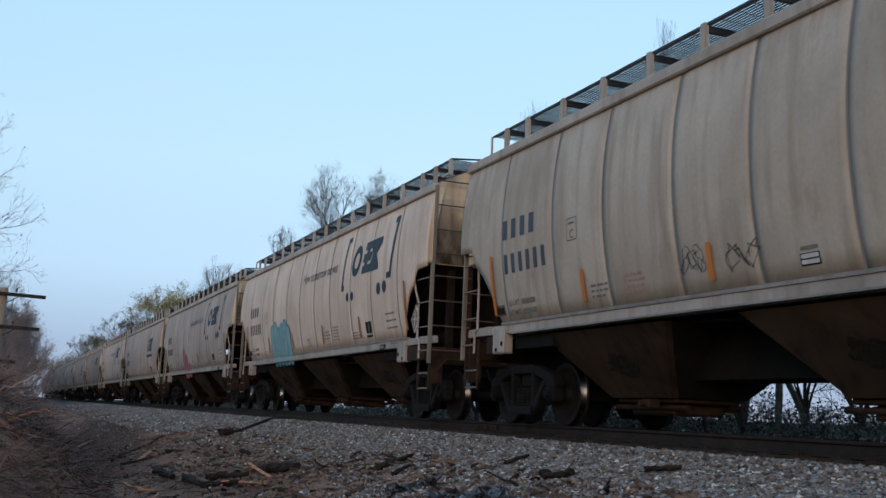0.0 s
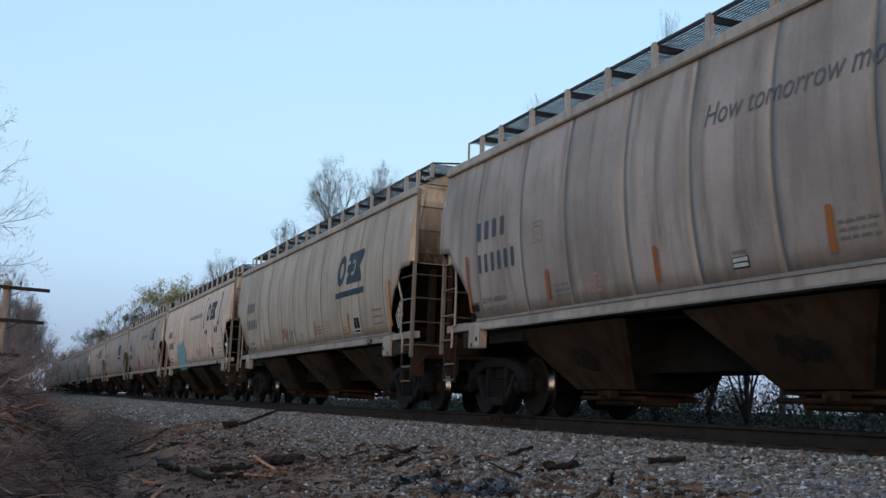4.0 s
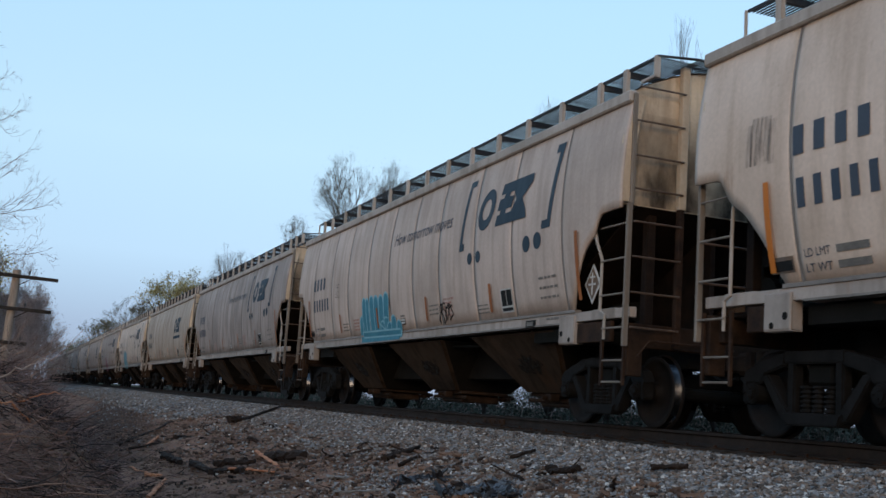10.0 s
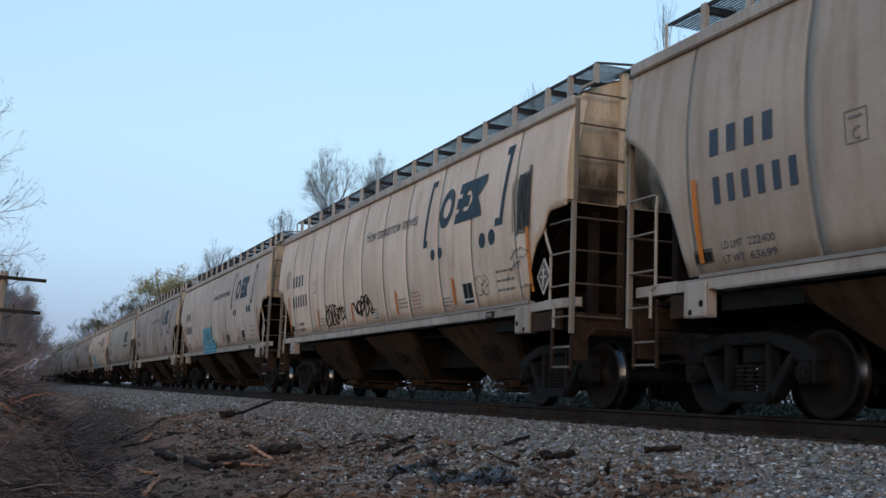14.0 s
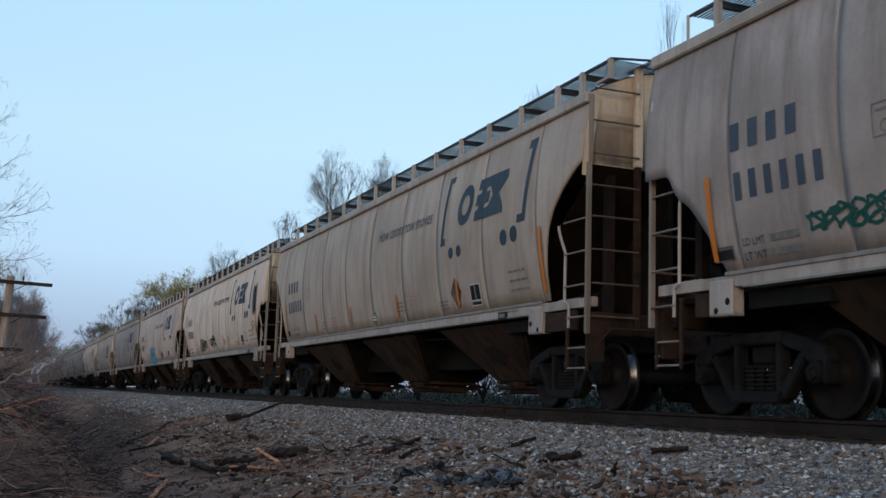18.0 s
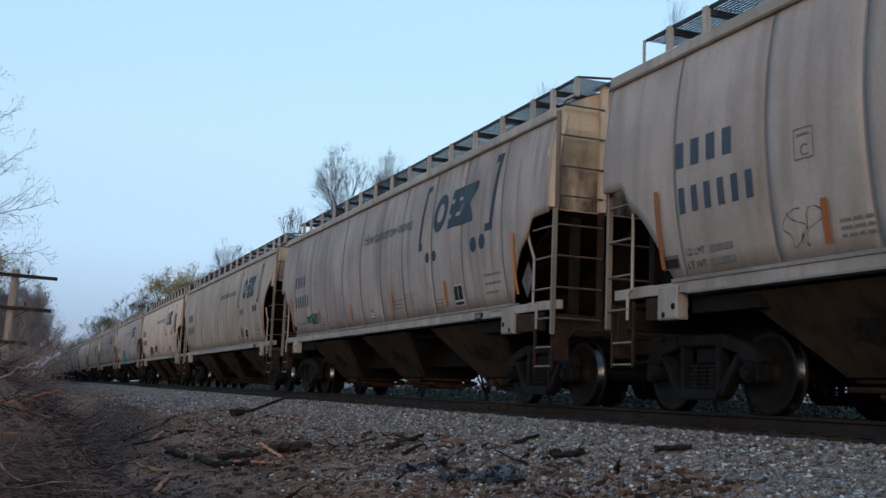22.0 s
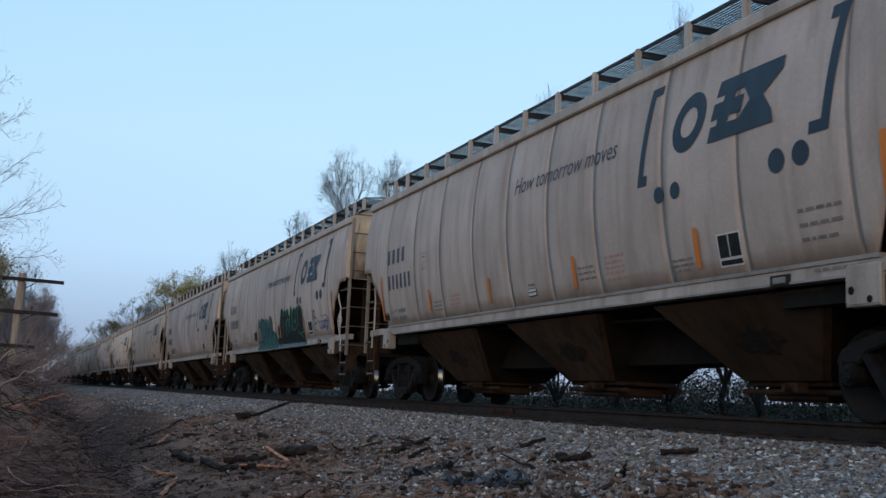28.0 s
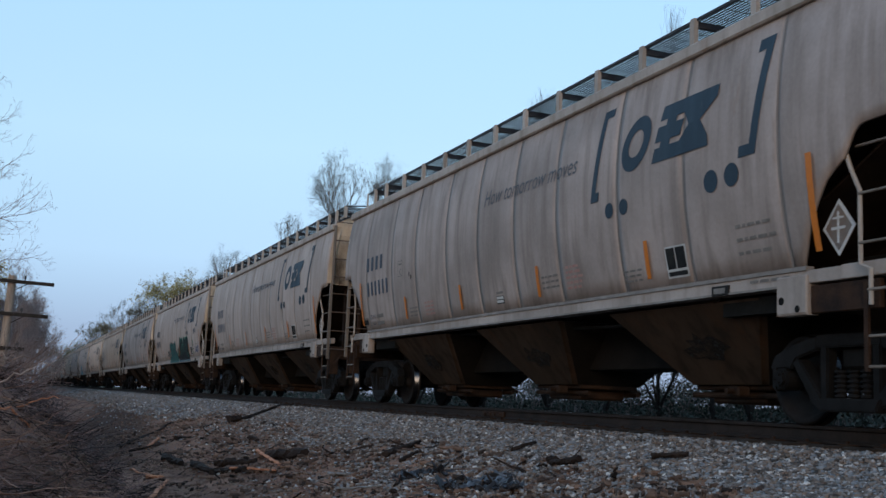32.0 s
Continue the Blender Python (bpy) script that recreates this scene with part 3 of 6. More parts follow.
def add_trucks(car, shift):
    sets = []
    for y in (6.80 + 0.70 * shift, -7.11 - 0.79 * shift):
        def bolster():
            bm = bmesh.new()
            box(bm, (0, 0, 0.66), (2.0, 0.36, 0.22), None, 0.03)
            box(bm, (0, 0, 0.85), (0.5, 0.45, 0.2), None, 0.02)
            rod(bm, (-0.6, 0.5, 0.42), (0.6, 0.5, 0.42), 0.05)
            rod(bm, (-0.6, -0.5, 0.42), (0.6, -0.5, 0.42), 0.05)
            return bm
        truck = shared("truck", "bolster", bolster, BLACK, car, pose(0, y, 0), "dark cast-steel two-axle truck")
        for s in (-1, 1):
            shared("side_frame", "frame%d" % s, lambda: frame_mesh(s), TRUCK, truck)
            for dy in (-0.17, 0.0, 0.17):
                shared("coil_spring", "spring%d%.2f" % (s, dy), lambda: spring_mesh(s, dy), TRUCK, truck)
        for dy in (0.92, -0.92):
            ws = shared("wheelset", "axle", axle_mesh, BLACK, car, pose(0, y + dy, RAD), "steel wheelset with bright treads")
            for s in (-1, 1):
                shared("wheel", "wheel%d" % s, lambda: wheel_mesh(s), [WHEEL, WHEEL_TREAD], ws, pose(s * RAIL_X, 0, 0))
            sets.append((ws, y + dy))
    return sets


def ladder_rung(a, b):
    return rod(bmesh.new(), a, b, 0.014, 6)


def build_hopper(oval=False, half=8.25, paint=PAINT, end_paint=PAINT_END):
    """The bare wagon, centred on the track, near side towards -x."""
    car = new("covered_hopper_wagon")
    grow = half - 8.25
    seams = OVAL_SEAMS if oval else SEAMS
    edges = [half, *seams, -half]
    for a, b in zip(edges, edges[1:]):
        smooth(part("side_sheet", side_sheet(a, b, half, oval), paint, car))
    far = bmesh.new()
    for a, b in ((half, 0), (0, -half)):
        end = half

        def f(u, v, a=a, b=b):
            y = a + (b - a) * u
            zb = lower(y, end, oval)
            z = zb + (Z_EAVE - zb) * v
            return (wide(z), y, z)
        shell(far, f, 40, 6, -0.03)
    part("far_side_wall", far, paint, car)
    for y in seams:
        vs, fs = [], []
        n = 12
        for j in range(n + 1):
            z = Z_BODY + (Z_EAVE - Z_BODY) * j / n
            x = -wide(z) + 0.003
            vs += [(x, y + 0.017, z), (x, y - 0.017, z)]
        fs = [(2 * j, 2 * j + 1, 2 * j + 3, 2 * j + 2) for j in range(n)]
        part("weld_seam", (vs, [], fs), WELD, car)

    # roof, eave rails, running boards
    def roof(u, v):
        x = -1.48 + 2.96 * v
        return (x, half - 0.05 - (2 * half - 0.1) * u, 4.26 + 0.47 * (1 - (x / 1.48) ** 2))
    bm = bmesh.new()
    vs = [[bm.verts.new(roof(i / 12, j / 10)) for j in range(11)] for i in range(13)]
    for i in range(12):
        for j in range(10):
            bm.faces.new((vs[i][j], vs[i + 1][j], vs[i + 1][j + 1], vs[i][j + 1]))
    smooth(part("roof", bm, paint, car))
    for s in (-1, 1):
        bm = bmesh.new()
        span(bm, (s * 1.42, -half, 4.108), (s * 1.55, half, 4.262), 0.02)
        part("eave_rail", bm, PAINT_LIGHT, car, "pale roof-edge rail")
        bm = bmesh.new()
        y_end, y_lead = -half - 0.22, half - 0.47
        for k in range(13):
            x = s * (1.29 - 0.049 * k)
            span(bm, (x - 0.008, y_end, 4.670), (x + 0.008, y_lead, 4.685))
        span(bm, (s * 1.30 - 0.012, y_end, 4.660), (s * 1.30 + 0.012, y_lead, 4.692))
        for k in range(int((2 * half - 0.3) / 0.28)):
            y = y_end + 0.02 + 0.28 * k
            span(bm, (s * 0.70, y - 0.004, 4.674), (s * 1.30, y + 0.004, 4.682))
        part("running_board", bm, GRATING, car, "dark steel grating walkway")
    places = [-7.85, -7.17, -6.04, -4.91, -3.79, -2.66, -1.53, -0.41, 0.72, 1.85, 2.98, 4.11, 5.24, 6.37, 7.12]
    for y in places:
        y *= half / 8.25
        for s in (-1, 1):
            def post():
                bm = bmesh.new()
                prism(bm, [(-0.045, 4.27), (0.045, 4.27), (0.045, 4.69), (-0.045, 4.69)], -1.345, -1.33)
                return prism(bm, [(-0.045, 4.27), (-0.035, 4.27), (-0.035, 4.69), (-0.045, 4.69)], -1.335, -1.29)
            shared("board_post", "post", post, PAINT_LIGHT, car, pose(0, y, 0) if s < 0 else pose(0, y, 0, 0, 0, 180))
            if s < 0:
                shared("board_bracket", "board_bracket", lambda: span(bmesh.new(), (-1.31, -0.03, 4.59), (-0.66, 0.03, 4.665)), GRATING, car, pose(0, y, 0))
    # cross walkway over the trailing end, a plain pipe rail at the leading one
    bm = bmesh.new()
    for k in range(30):
        x = -0.66 + 1.32 * k / 29
        span(bm, (x - 0.009, -half - 0.22, 4.740), (x + 0.005, -half + 0.40, 4.756))
    for y in (-half - 0.21, -half + 0.08, -half + 0.38):
        span(bm, (-0.70, y - 0.008, 4.738), (0.70, y + 0.008, 4.754))
    part("end_walkway", bm, GRATING, car, "dark steel grating walkway")
    bm = bmesh.new()
    span(bm, (-1.345, -half - 0.24, 4.40), (-1.26, -half - 0.20, 4.69), 0.006)
    span(bm, (-1.345, -half - 0.24, 4.40), (-1.30, -half + 0.10, 4.44), 0.006)
    part("end_board_post", bm, PAINT_LIGHT, car)
    bm = bmesh.new()
    pipe(bm, [(-1.31, -half - 0.23, 4.685), (-0.70, -half - 0.23, 4.745), (0.70, -half - 0.23, 4.745), (1.31, -half - 0.23, 4.685)], 0.018)
    part("end_handrail", bm, GRATING, car)
    bm = bmesh.new()
    pipe(bm, [(-1.31, half - 0.44, 4.26), (-1.31, half - 0.44, 4.69)], 0.02)
    part("end_handrail", bm, PAINT_LIGHT, car)

    # ends: bulkhead, slope sheet, corner posts
    z_low = 3.28 if oval else 2.78
    for s in (-1, 1):
        y = s * (half - 0.07)
        bm = bmesh.new()
        top = [(-1.46 + 2.92 * k / 10) for k in range(11)]
        ring_pts = [(x, 4.25 + 0.46 * (1 - (x / 1.48) ** 2)) for x in top]
        low = [(1.60 if not oval else 1.59, z_low), (-1.60 if not oval else -1.59, z_low)]
        pts = ring_pts + [(wide(3.6), 3.6)] + low + [(-wide(3.6), 3.6)]
        a = [bm.verts.new((x, y, z)) for x, z in pts]
        b = [bm.verts.new((x, y - s * 0.03, z)) for x, z in pts]
        bm.faces.new(a)
        bm.faces.new(b[::-1])
        for i in range(len(pts)):
            bm.faces.new((a[i], b[i], b[(i + 1) % len(pts)], a[(i + 1) % len(pts)]))
        bmesh.ops.recalc_face_normals(bm, faces=bm.faces)
        part("end_bulkhead", bm, end_paint, car, "yellowed steel end sheet with rust streaks")
        # soot coat whose alpha also carries painted shade, strongest low down
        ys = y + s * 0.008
        part("soot_stain", ([(-1.52, ys, z_low + 0.01), (1.52, ys, z_low + 0.01), (1.50, ys, 4.0), (-1.50, ys, 4.0)], [], [(0, 1, 2, 3)]), END_SOOT_SHADE, car, "sooty stain over the end sheet with shade painted in below")
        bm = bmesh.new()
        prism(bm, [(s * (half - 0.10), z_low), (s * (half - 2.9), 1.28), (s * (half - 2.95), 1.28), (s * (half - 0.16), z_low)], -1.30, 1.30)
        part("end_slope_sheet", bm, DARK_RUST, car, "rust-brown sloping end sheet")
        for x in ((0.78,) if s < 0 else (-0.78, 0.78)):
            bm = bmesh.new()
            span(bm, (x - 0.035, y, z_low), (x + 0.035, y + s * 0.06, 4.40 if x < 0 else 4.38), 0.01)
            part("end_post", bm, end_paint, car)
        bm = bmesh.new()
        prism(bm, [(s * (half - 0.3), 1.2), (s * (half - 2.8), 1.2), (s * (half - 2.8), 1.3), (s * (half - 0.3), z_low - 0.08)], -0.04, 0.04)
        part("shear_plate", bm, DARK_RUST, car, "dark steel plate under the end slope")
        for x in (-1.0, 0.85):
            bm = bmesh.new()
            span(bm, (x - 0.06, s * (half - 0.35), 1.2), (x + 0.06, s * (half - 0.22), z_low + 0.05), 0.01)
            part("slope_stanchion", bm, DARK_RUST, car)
        for x in (-1.56, 1.56):
            bm = bmesh.new()
            for z0, z1 in ((z_low + 0.02, 3.1), (3.1, 3.65), (3.65, 4.2)):
                xa, xb = math.copysign(wide(z0) - 0.02, x), math.copysign(wide(z1) - 0.02, x)
                vsn = [bm.verts.new(p) for p in ((xa, s * (half + 0.004), z0), (xa - math.copysign(0.14, x), s * (half + 0.004), z0), (xb - math.copysign(0.14, x), s * (half + 0.004), z1), (xb, s * (half + 0.004), z1))]
                bm.faces.new(vsn)
            part("corner_flange", bm, end_paint, car)

    # underframe
    for s in (-1, 1):
        bm = bmesh.new()
        xs = wide(Z_BODY)
        span(bm, (s * (xs - 0.10), -half, Z_SILL), (s * (xs - 0.005), half, Z_BODY - 0.03), 0.006)
        part("side_sill", bm, SILL_PAINT, car, "pale side sill with grime")
        bm = bmesh.new()
        span(bm, (s * (xs - 0.09), -half + 1.3, Z_BODY - 0.03), (s * (xs + 0.012), half - 1.3, Z_BODY + 0.012))
        span(bm, (s * (xs - 0.2), -half + 1.6, Z_SILL - 0.02), (s * (xs + 0.012), half - 1.6, Z_SILL + 0.004))
        part("sill_flange", bm, FLANGE, car)
        for e in (-1, 1):
            ya, yb = e * (half - (1.03 if e > 0 else 1.28)), e * (half - (1.44 if e > 0 else 1.72))
            bm = bmesh.new()
            span(bm, (s * 1.448, ya, 1.06), (s * 1.41, yb, 1.44), 0.014)
            span(bm, (s * 1.44, ya, 1.05), (s * 1.30, yb, 1.08), 0.01)
            for y in (ya, yb + e * 0.025):
                span(bm, (s * 1.43, y, 1.05), (s * 1.30, y - e * 0.025, 1.42))
            part("jacking_bracket", bm, SILL_PAINT, car, "pale jacking bracket on the sill")
            for y, z, r in ((yb + e * 0.08, 1.20, 0.040), (ya - e * 0.13, 1.11, 0.035)):
                bm = bmesh.new()
                rod(bm, (s * 1.452, y, z), (s * 1.43, y, z), r, 12)
                part("bracket_hole", bm, BLACK, car)
            part("bracket_gusset", span(bmesh.new(), (s * 1.40, ya, 1.06), (s * 1.34, e * (half - 0.7 if e > 0 else half - 0.45), 1.33), 0.01), RUST, car, "rusty plate behind the bracket")
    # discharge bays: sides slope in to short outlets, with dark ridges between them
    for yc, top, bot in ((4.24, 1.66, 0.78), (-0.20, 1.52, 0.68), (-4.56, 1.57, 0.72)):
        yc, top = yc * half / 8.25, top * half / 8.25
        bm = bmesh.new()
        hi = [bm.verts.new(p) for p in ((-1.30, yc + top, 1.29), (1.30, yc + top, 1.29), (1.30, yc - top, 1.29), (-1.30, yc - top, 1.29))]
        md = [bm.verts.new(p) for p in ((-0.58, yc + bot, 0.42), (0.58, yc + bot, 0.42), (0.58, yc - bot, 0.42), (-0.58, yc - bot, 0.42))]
        # fore and aft slopes take the darker coat: soot with shade painted in
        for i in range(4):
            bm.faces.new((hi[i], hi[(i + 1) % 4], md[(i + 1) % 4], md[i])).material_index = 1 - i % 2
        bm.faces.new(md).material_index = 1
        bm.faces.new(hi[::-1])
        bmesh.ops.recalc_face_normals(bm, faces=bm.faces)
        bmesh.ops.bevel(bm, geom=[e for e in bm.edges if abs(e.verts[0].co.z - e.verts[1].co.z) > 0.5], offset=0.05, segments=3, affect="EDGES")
        hop = part("hopper_bay", bm, [PAINT_LOW, SOOT_SHADE], car, "grimy sloping discharge hopper")
        bm = bmesh.new()
        span(bm, (-0.50, yc + 0.70, 0.36), (0.50, yc - 0.70, 0.42), 0.015)
        span(bm, (-0.40, yc + 0.50, 0.20), (0.40, yc - 0.50, 0.36), 0.03)
        for s in (-1, 1):
            rod(bm, (s * 0.42, yc - 0.85, 0.30), (s * 0.42, yc + 0.85, 0.30), 0.035, 8)
            box(bm, (s * 0.62, yc - 0.3, 0.34), (0.18, 0.2, 0.12), None, 0.02)
            rod(bm, (s * 0.62, yc - 0.3, 0.34), (s * 0.8, yc - 0.3, 0.34), 0.035, 8)
        part("outlet_gate", bm, RUST_ORANGE, hop, "rust-stained sliding outlet gate")
        # splashed grime on the near slope of the bay
        rng = random.Random(int(yc * 10) + 60)
        ring_pts = []
        for i in range(18):
            a = 2 * math.pi * i / 18
            q = rng.uniform(0.6, 1.1)
            ring_pts.append((yc - 0.1 + 0.42 * q * math.cos(a), 0.83 + 0.17 * q * math.sin(a)))
        flat = [(-0.58 - 0.72 * (z - 0.42) / 0.87 - 0.012, y, z - 0.008) for y, z in ring_pts]
        part("grime_patch", (flat, [], [tuple(range(18))]), GRIME, hop, "black greasy patch")
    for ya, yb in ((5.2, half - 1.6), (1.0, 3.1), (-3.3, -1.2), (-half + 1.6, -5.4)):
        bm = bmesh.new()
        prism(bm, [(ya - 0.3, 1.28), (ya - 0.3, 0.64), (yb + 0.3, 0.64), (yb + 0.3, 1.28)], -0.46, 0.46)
        part("ridge_sheet", bm, SOOT_SHADE, car)
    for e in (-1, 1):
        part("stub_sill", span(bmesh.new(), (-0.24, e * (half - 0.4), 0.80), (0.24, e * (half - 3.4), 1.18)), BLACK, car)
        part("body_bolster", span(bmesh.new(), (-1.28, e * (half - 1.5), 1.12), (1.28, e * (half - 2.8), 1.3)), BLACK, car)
    for s in (-1, 1):
        bm = bmesh.new()
        span(bm, (-1.30, s * (half - 0.02), 0.98), (1.30, s * (half - 0.18), 1.28), 0.012)
        span(bm, (-1.42, s * (half - 0.02), 0.62), (-1.20, s * (half - 0.10), 1.28), 0.01)
        part("end_sill", bm, RUST_ORANGE, car, "rust-orange end sill")
        bm = bmesh.new()
        box(bm, (0, s * (half + 0.16), 0.86), (0.18, 0.7, 0.2), None, 0.02)
        box(bm, (0.0, s * (half + 0.58), 0.86), (0.30, 0.30, 0.28), None, 0.05)
        rod(bm, (-0.10, s * (half + 0.68), 0.72), (-0.10, s * (half + 0.68), 1.0), 0.07, 10)
        part("coupler", bm, RUST, car, "rusty knuckle coupler")
        bm = bmesh.new()
        pts = [(-0.35, s * (half + 0.02), 0.92), (-0.4, s * (half + 0.25), 0.75), (-0.38, s * (half + 0.5), 0.62), (-0.33, s * (half + 0.75), 0.66)]
        pipe(bm, pts, 0.025)
        part("air_hose", bm, BLACK, car)
        bm = bmesh.new()
        pipe(bm, [(-1.35, s * (half + 0.10), 0.86), (-1.2, s * (half + 0.12), 1.06), (-0.2, s * (half + 0.12), 1.06), (-0.1, s * (half + 0.35), 1.02)], 0.014)
        part("uncoupling_lever", bm, RUST, car)
        # grab irons and ladders on the near corner
        y0, y1 = s * (half + 0.02), s * (half - 0.55)
        bm = bmesh.new()
        span(bm, (-1.53, y0 - 0.025, 0.98), (-1.46, y0 + 0.025, z_low), 0.006)
        part("ladder_post", bm, PAINT_WHITE, car, "pale upright ladder post")
        if s < 0:
            part("ladder_post", span(bmesh.new(), (-1.50, y0 - 0.02, z_low), (-1.44, y0 + 0.02, 4.22), 0.006), PAINT_WHITE, car, "pale upright ladder post")
        bm = bmesh.new()
        pipe(bm, [(-1.55, y1 - s * 0.10, 2.50), (-1.54, y1 - s * 0.06, 2.34), (-1.50, y1, 2.12), (-1.50, y1, 1.45), (-1.50, y1 + s * 0.10, 1.40), (-1.50, y1 + s * 0.10, 1.08)], 0.02)
        part("ladder_post", bm, PAINT_LIGHT, car)
        for z in (2.53, 2.09, 1.64, 1.215):
            part("rung", ladder_rung((-1.515, y0, z), (-1.515, y1 + s * (0.08 if z < 1.3 else -0.02 if z > 2.2 else 0.0), z)), PAINT_WHITE, car)
        for z in (0.81, 0.54):
            part("step_rung", ladder_rung((-1.46, y0 - s * 0.06, z), (-1.46, y1 + s * 0.02, z)), PAINT_WHITE, car)
        for y in (y0 - s * 0.06, y1 + s * 0.02):
            part("step_hanger", span(bmesh.new(), (-1.475, y - 0.02, 0.50), (-1.445, y + 0.02, 1.3)), RUST, car)
        bm = bmesh.new()
        span(bm, (-1.42, y0 - s * 0.36, 1.352), (-1.36, y1 - s * 0.3, 1.49), 0.008)
        part("end_plate", bm, SILL_PAINT, car)
        if s < 0:
            part("ladder_post", span(bmesh.new(), (-0.80, s * (half + 0.0), 1.0), (-0.72, s * (half + 0.08), z_low), 0.006), RUST, car)
            part("ladder_post", span(bmesh.new(), (-0.80, s * (half - 0.02), z_low), (-0.69, s * (half + 0.07), 4.68), 0.008), end_paint, car)
        for z in (4.30, 3.85, 3.395, 2.965, 2.545, 2.10, 1.65, 1.215):
            if s < 0 or z < 2.5:
                part("end_rung", ladder_rung((-1.47, s * (half + 0.085), z), (-0.76, s * (half + 0.085), z)), RUNG, car)
    # hand brake on the leading end, air tank and pipes under it
    part("air_tank", rod(bmesh.new(), (0.55, half - 1.2, 1.62), (0.55, half - 2.0, 1.62), 0.18, 12), BLACK, car)
    part("brake_cylinder", rod(bmesh.new(), (-0.62, -half + 1.0, 1.55), (-0.62, -half + 1.6, 1.55), 0.14, 12), BLACK, car)
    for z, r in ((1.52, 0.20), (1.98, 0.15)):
        part("air_reservoir", rod(bmesh.new(), (-0.95, half - 0.42, z), (1.1, half - 0.42, z), r, 14), SOOT_SHADE, car)
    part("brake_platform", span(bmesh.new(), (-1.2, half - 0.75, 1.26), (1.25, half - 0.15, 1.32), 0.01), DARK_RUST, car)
    # added plate: keeps sky from showing through the open leading end
    part("brake_panel", span(bmesh.new(), (-0.80, half - 0.2, 1.3), (1.3, half - 0.16, 2.45), 0.01), SOOT_SHADE, car)
    bm = box(bmesh.new(), (-0.7, half - 0.9, 1.55), (0.3, 0.35, 0.4), None, 0.03)
    rod(bm, (-0.82, half - 0.9, 1.65), (-1.1, half - 0.9, 1.65), 0.07, 10)
    part("brake_valve", bm, BLACK, car)
    bm = bmesh.new()
    pipe(bm, [(-1.0, half - 0.3, 1.35), (-1.02, half - 2.2, 1.36), (-1.02, -half + 2.2, 1.1), (-1.0, -half + 0.3, 1.35)], 0.022)
    part("brake_pipe", bm, BLACK, car)
    settle_ends(car, half, 0.0 if oval else 0.10, 0.09)
    return car


def settle_ends(car, half, lead, trail):
    """The leading end stands back a little and the trailing end reaches out, both with all that they carry."""
    for ob in car.children_recursive:
        if ob.type != "MESH" or ob.matrix_basis != Matrix():
            continue
        for v in ob.data.vertices:
            if v.co.y > 0:
                v.co.y -= lead * min(1.0, max(0.0, (v.co.y - half + 3.0) / 1.3))
            else:
                v.co.y -= trail * min(1.0, max(0.0, (-v.co.y - half + 0.75) / 0.45))


def bracket_logo(car, dy=0.0, mat=NAVY):
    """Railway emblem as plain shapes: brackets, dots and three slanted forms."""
    left = joined(strip(-3.07 + dy, 2.72, 0.11, 1.19, 0.22, 8), strip(-3.15 + dy - 0.21, 3.80, 0.17, 0.11, 0.02, 2), strip(-3.17 + dy, 2.72, 0.10, 0.12, 0.02, 2))
    right = joined(strip(-6.30 + dy, 2.72, 0.12, 1.21, 0.25, 8), strip(-6.40 + dy, 3.80, 0.17, 0.13, 0.02, 2), strip(-6.14 + dy, 2.72, 0.17, 0.12, 0.02, 2))
    decal("emblem_bracket", *left, mat, car)
    decal("emblem_bracket", *right, mat, car)
    for y, z, r in ((-3.53, 2.56, 0.10), (-3.87, 2.56, 0.10), (-5.66, 2.56, 0.125), (-6.02, 2.57, 0.125)):
        decal("emblem_dot", *disc(y + dy, z, r), mat, car)
    emblem_forms(car, -4.15 + dy, 3.30, 0.33, mat)


def emblem_forms(car, y, z, h, mat):
    decal("emblem_form", *ring(y, z, 0.31, h, 0.50, 0.30), mat, car)
    yb = y - 0.36
    # middle form: three slanted bars on a slanted spine
    mid = joined(strip(yb + 0.0, z - h, 0.50, 0.17, 0.06, 3), strip(yb - 0.06, z - 0.09, 0.52, 0.18, 0.06, 3), strip(yb - 0.15, z + h - 0.17, 0.50, 0.17, 0.06, 3), strip(yb - 0.16, z - h + 0.17, 0.20, 0.08, 0.03, 2), strip(yb - 0.28, z + 0.09, 0.20, 0.08, 0.03, 2))
    decal("emblem_form", *mid, mat, car)
    yc = yb - 0.62
    # last form: two wedges tip to tip
    low = blob([(yc + 0.14, z - h), (yc - 0.50, z - h), (yc - 0.48, z - h + 0.13), (yc - 0.34, z + 0.0), (yc - 0.12, z + 0.0), (yc + 0.10, z - h + 0.13)])
    top = blob([(yc - 0.12, z), (yc - 0.34, z), (yc - 0.64, z + h - 0.13), (yc - 0.66, z + h), (yc - 0.02, z + h), (yc + 0.0, z + h - 0.13)])
    decal("emblem_form", *low, mat, car, 0.011)
    decal("emblem_form", *top, mat, car, 0.011)


def lined_logo(car, mat=NAVY):
    emblem_forms(car, -3.90, 3.05, 0.34, mat)
    decal("emblem_underline", *strip(-3.42, 2.44, 2.10, 0.13, 0.02, 2), mat, car)


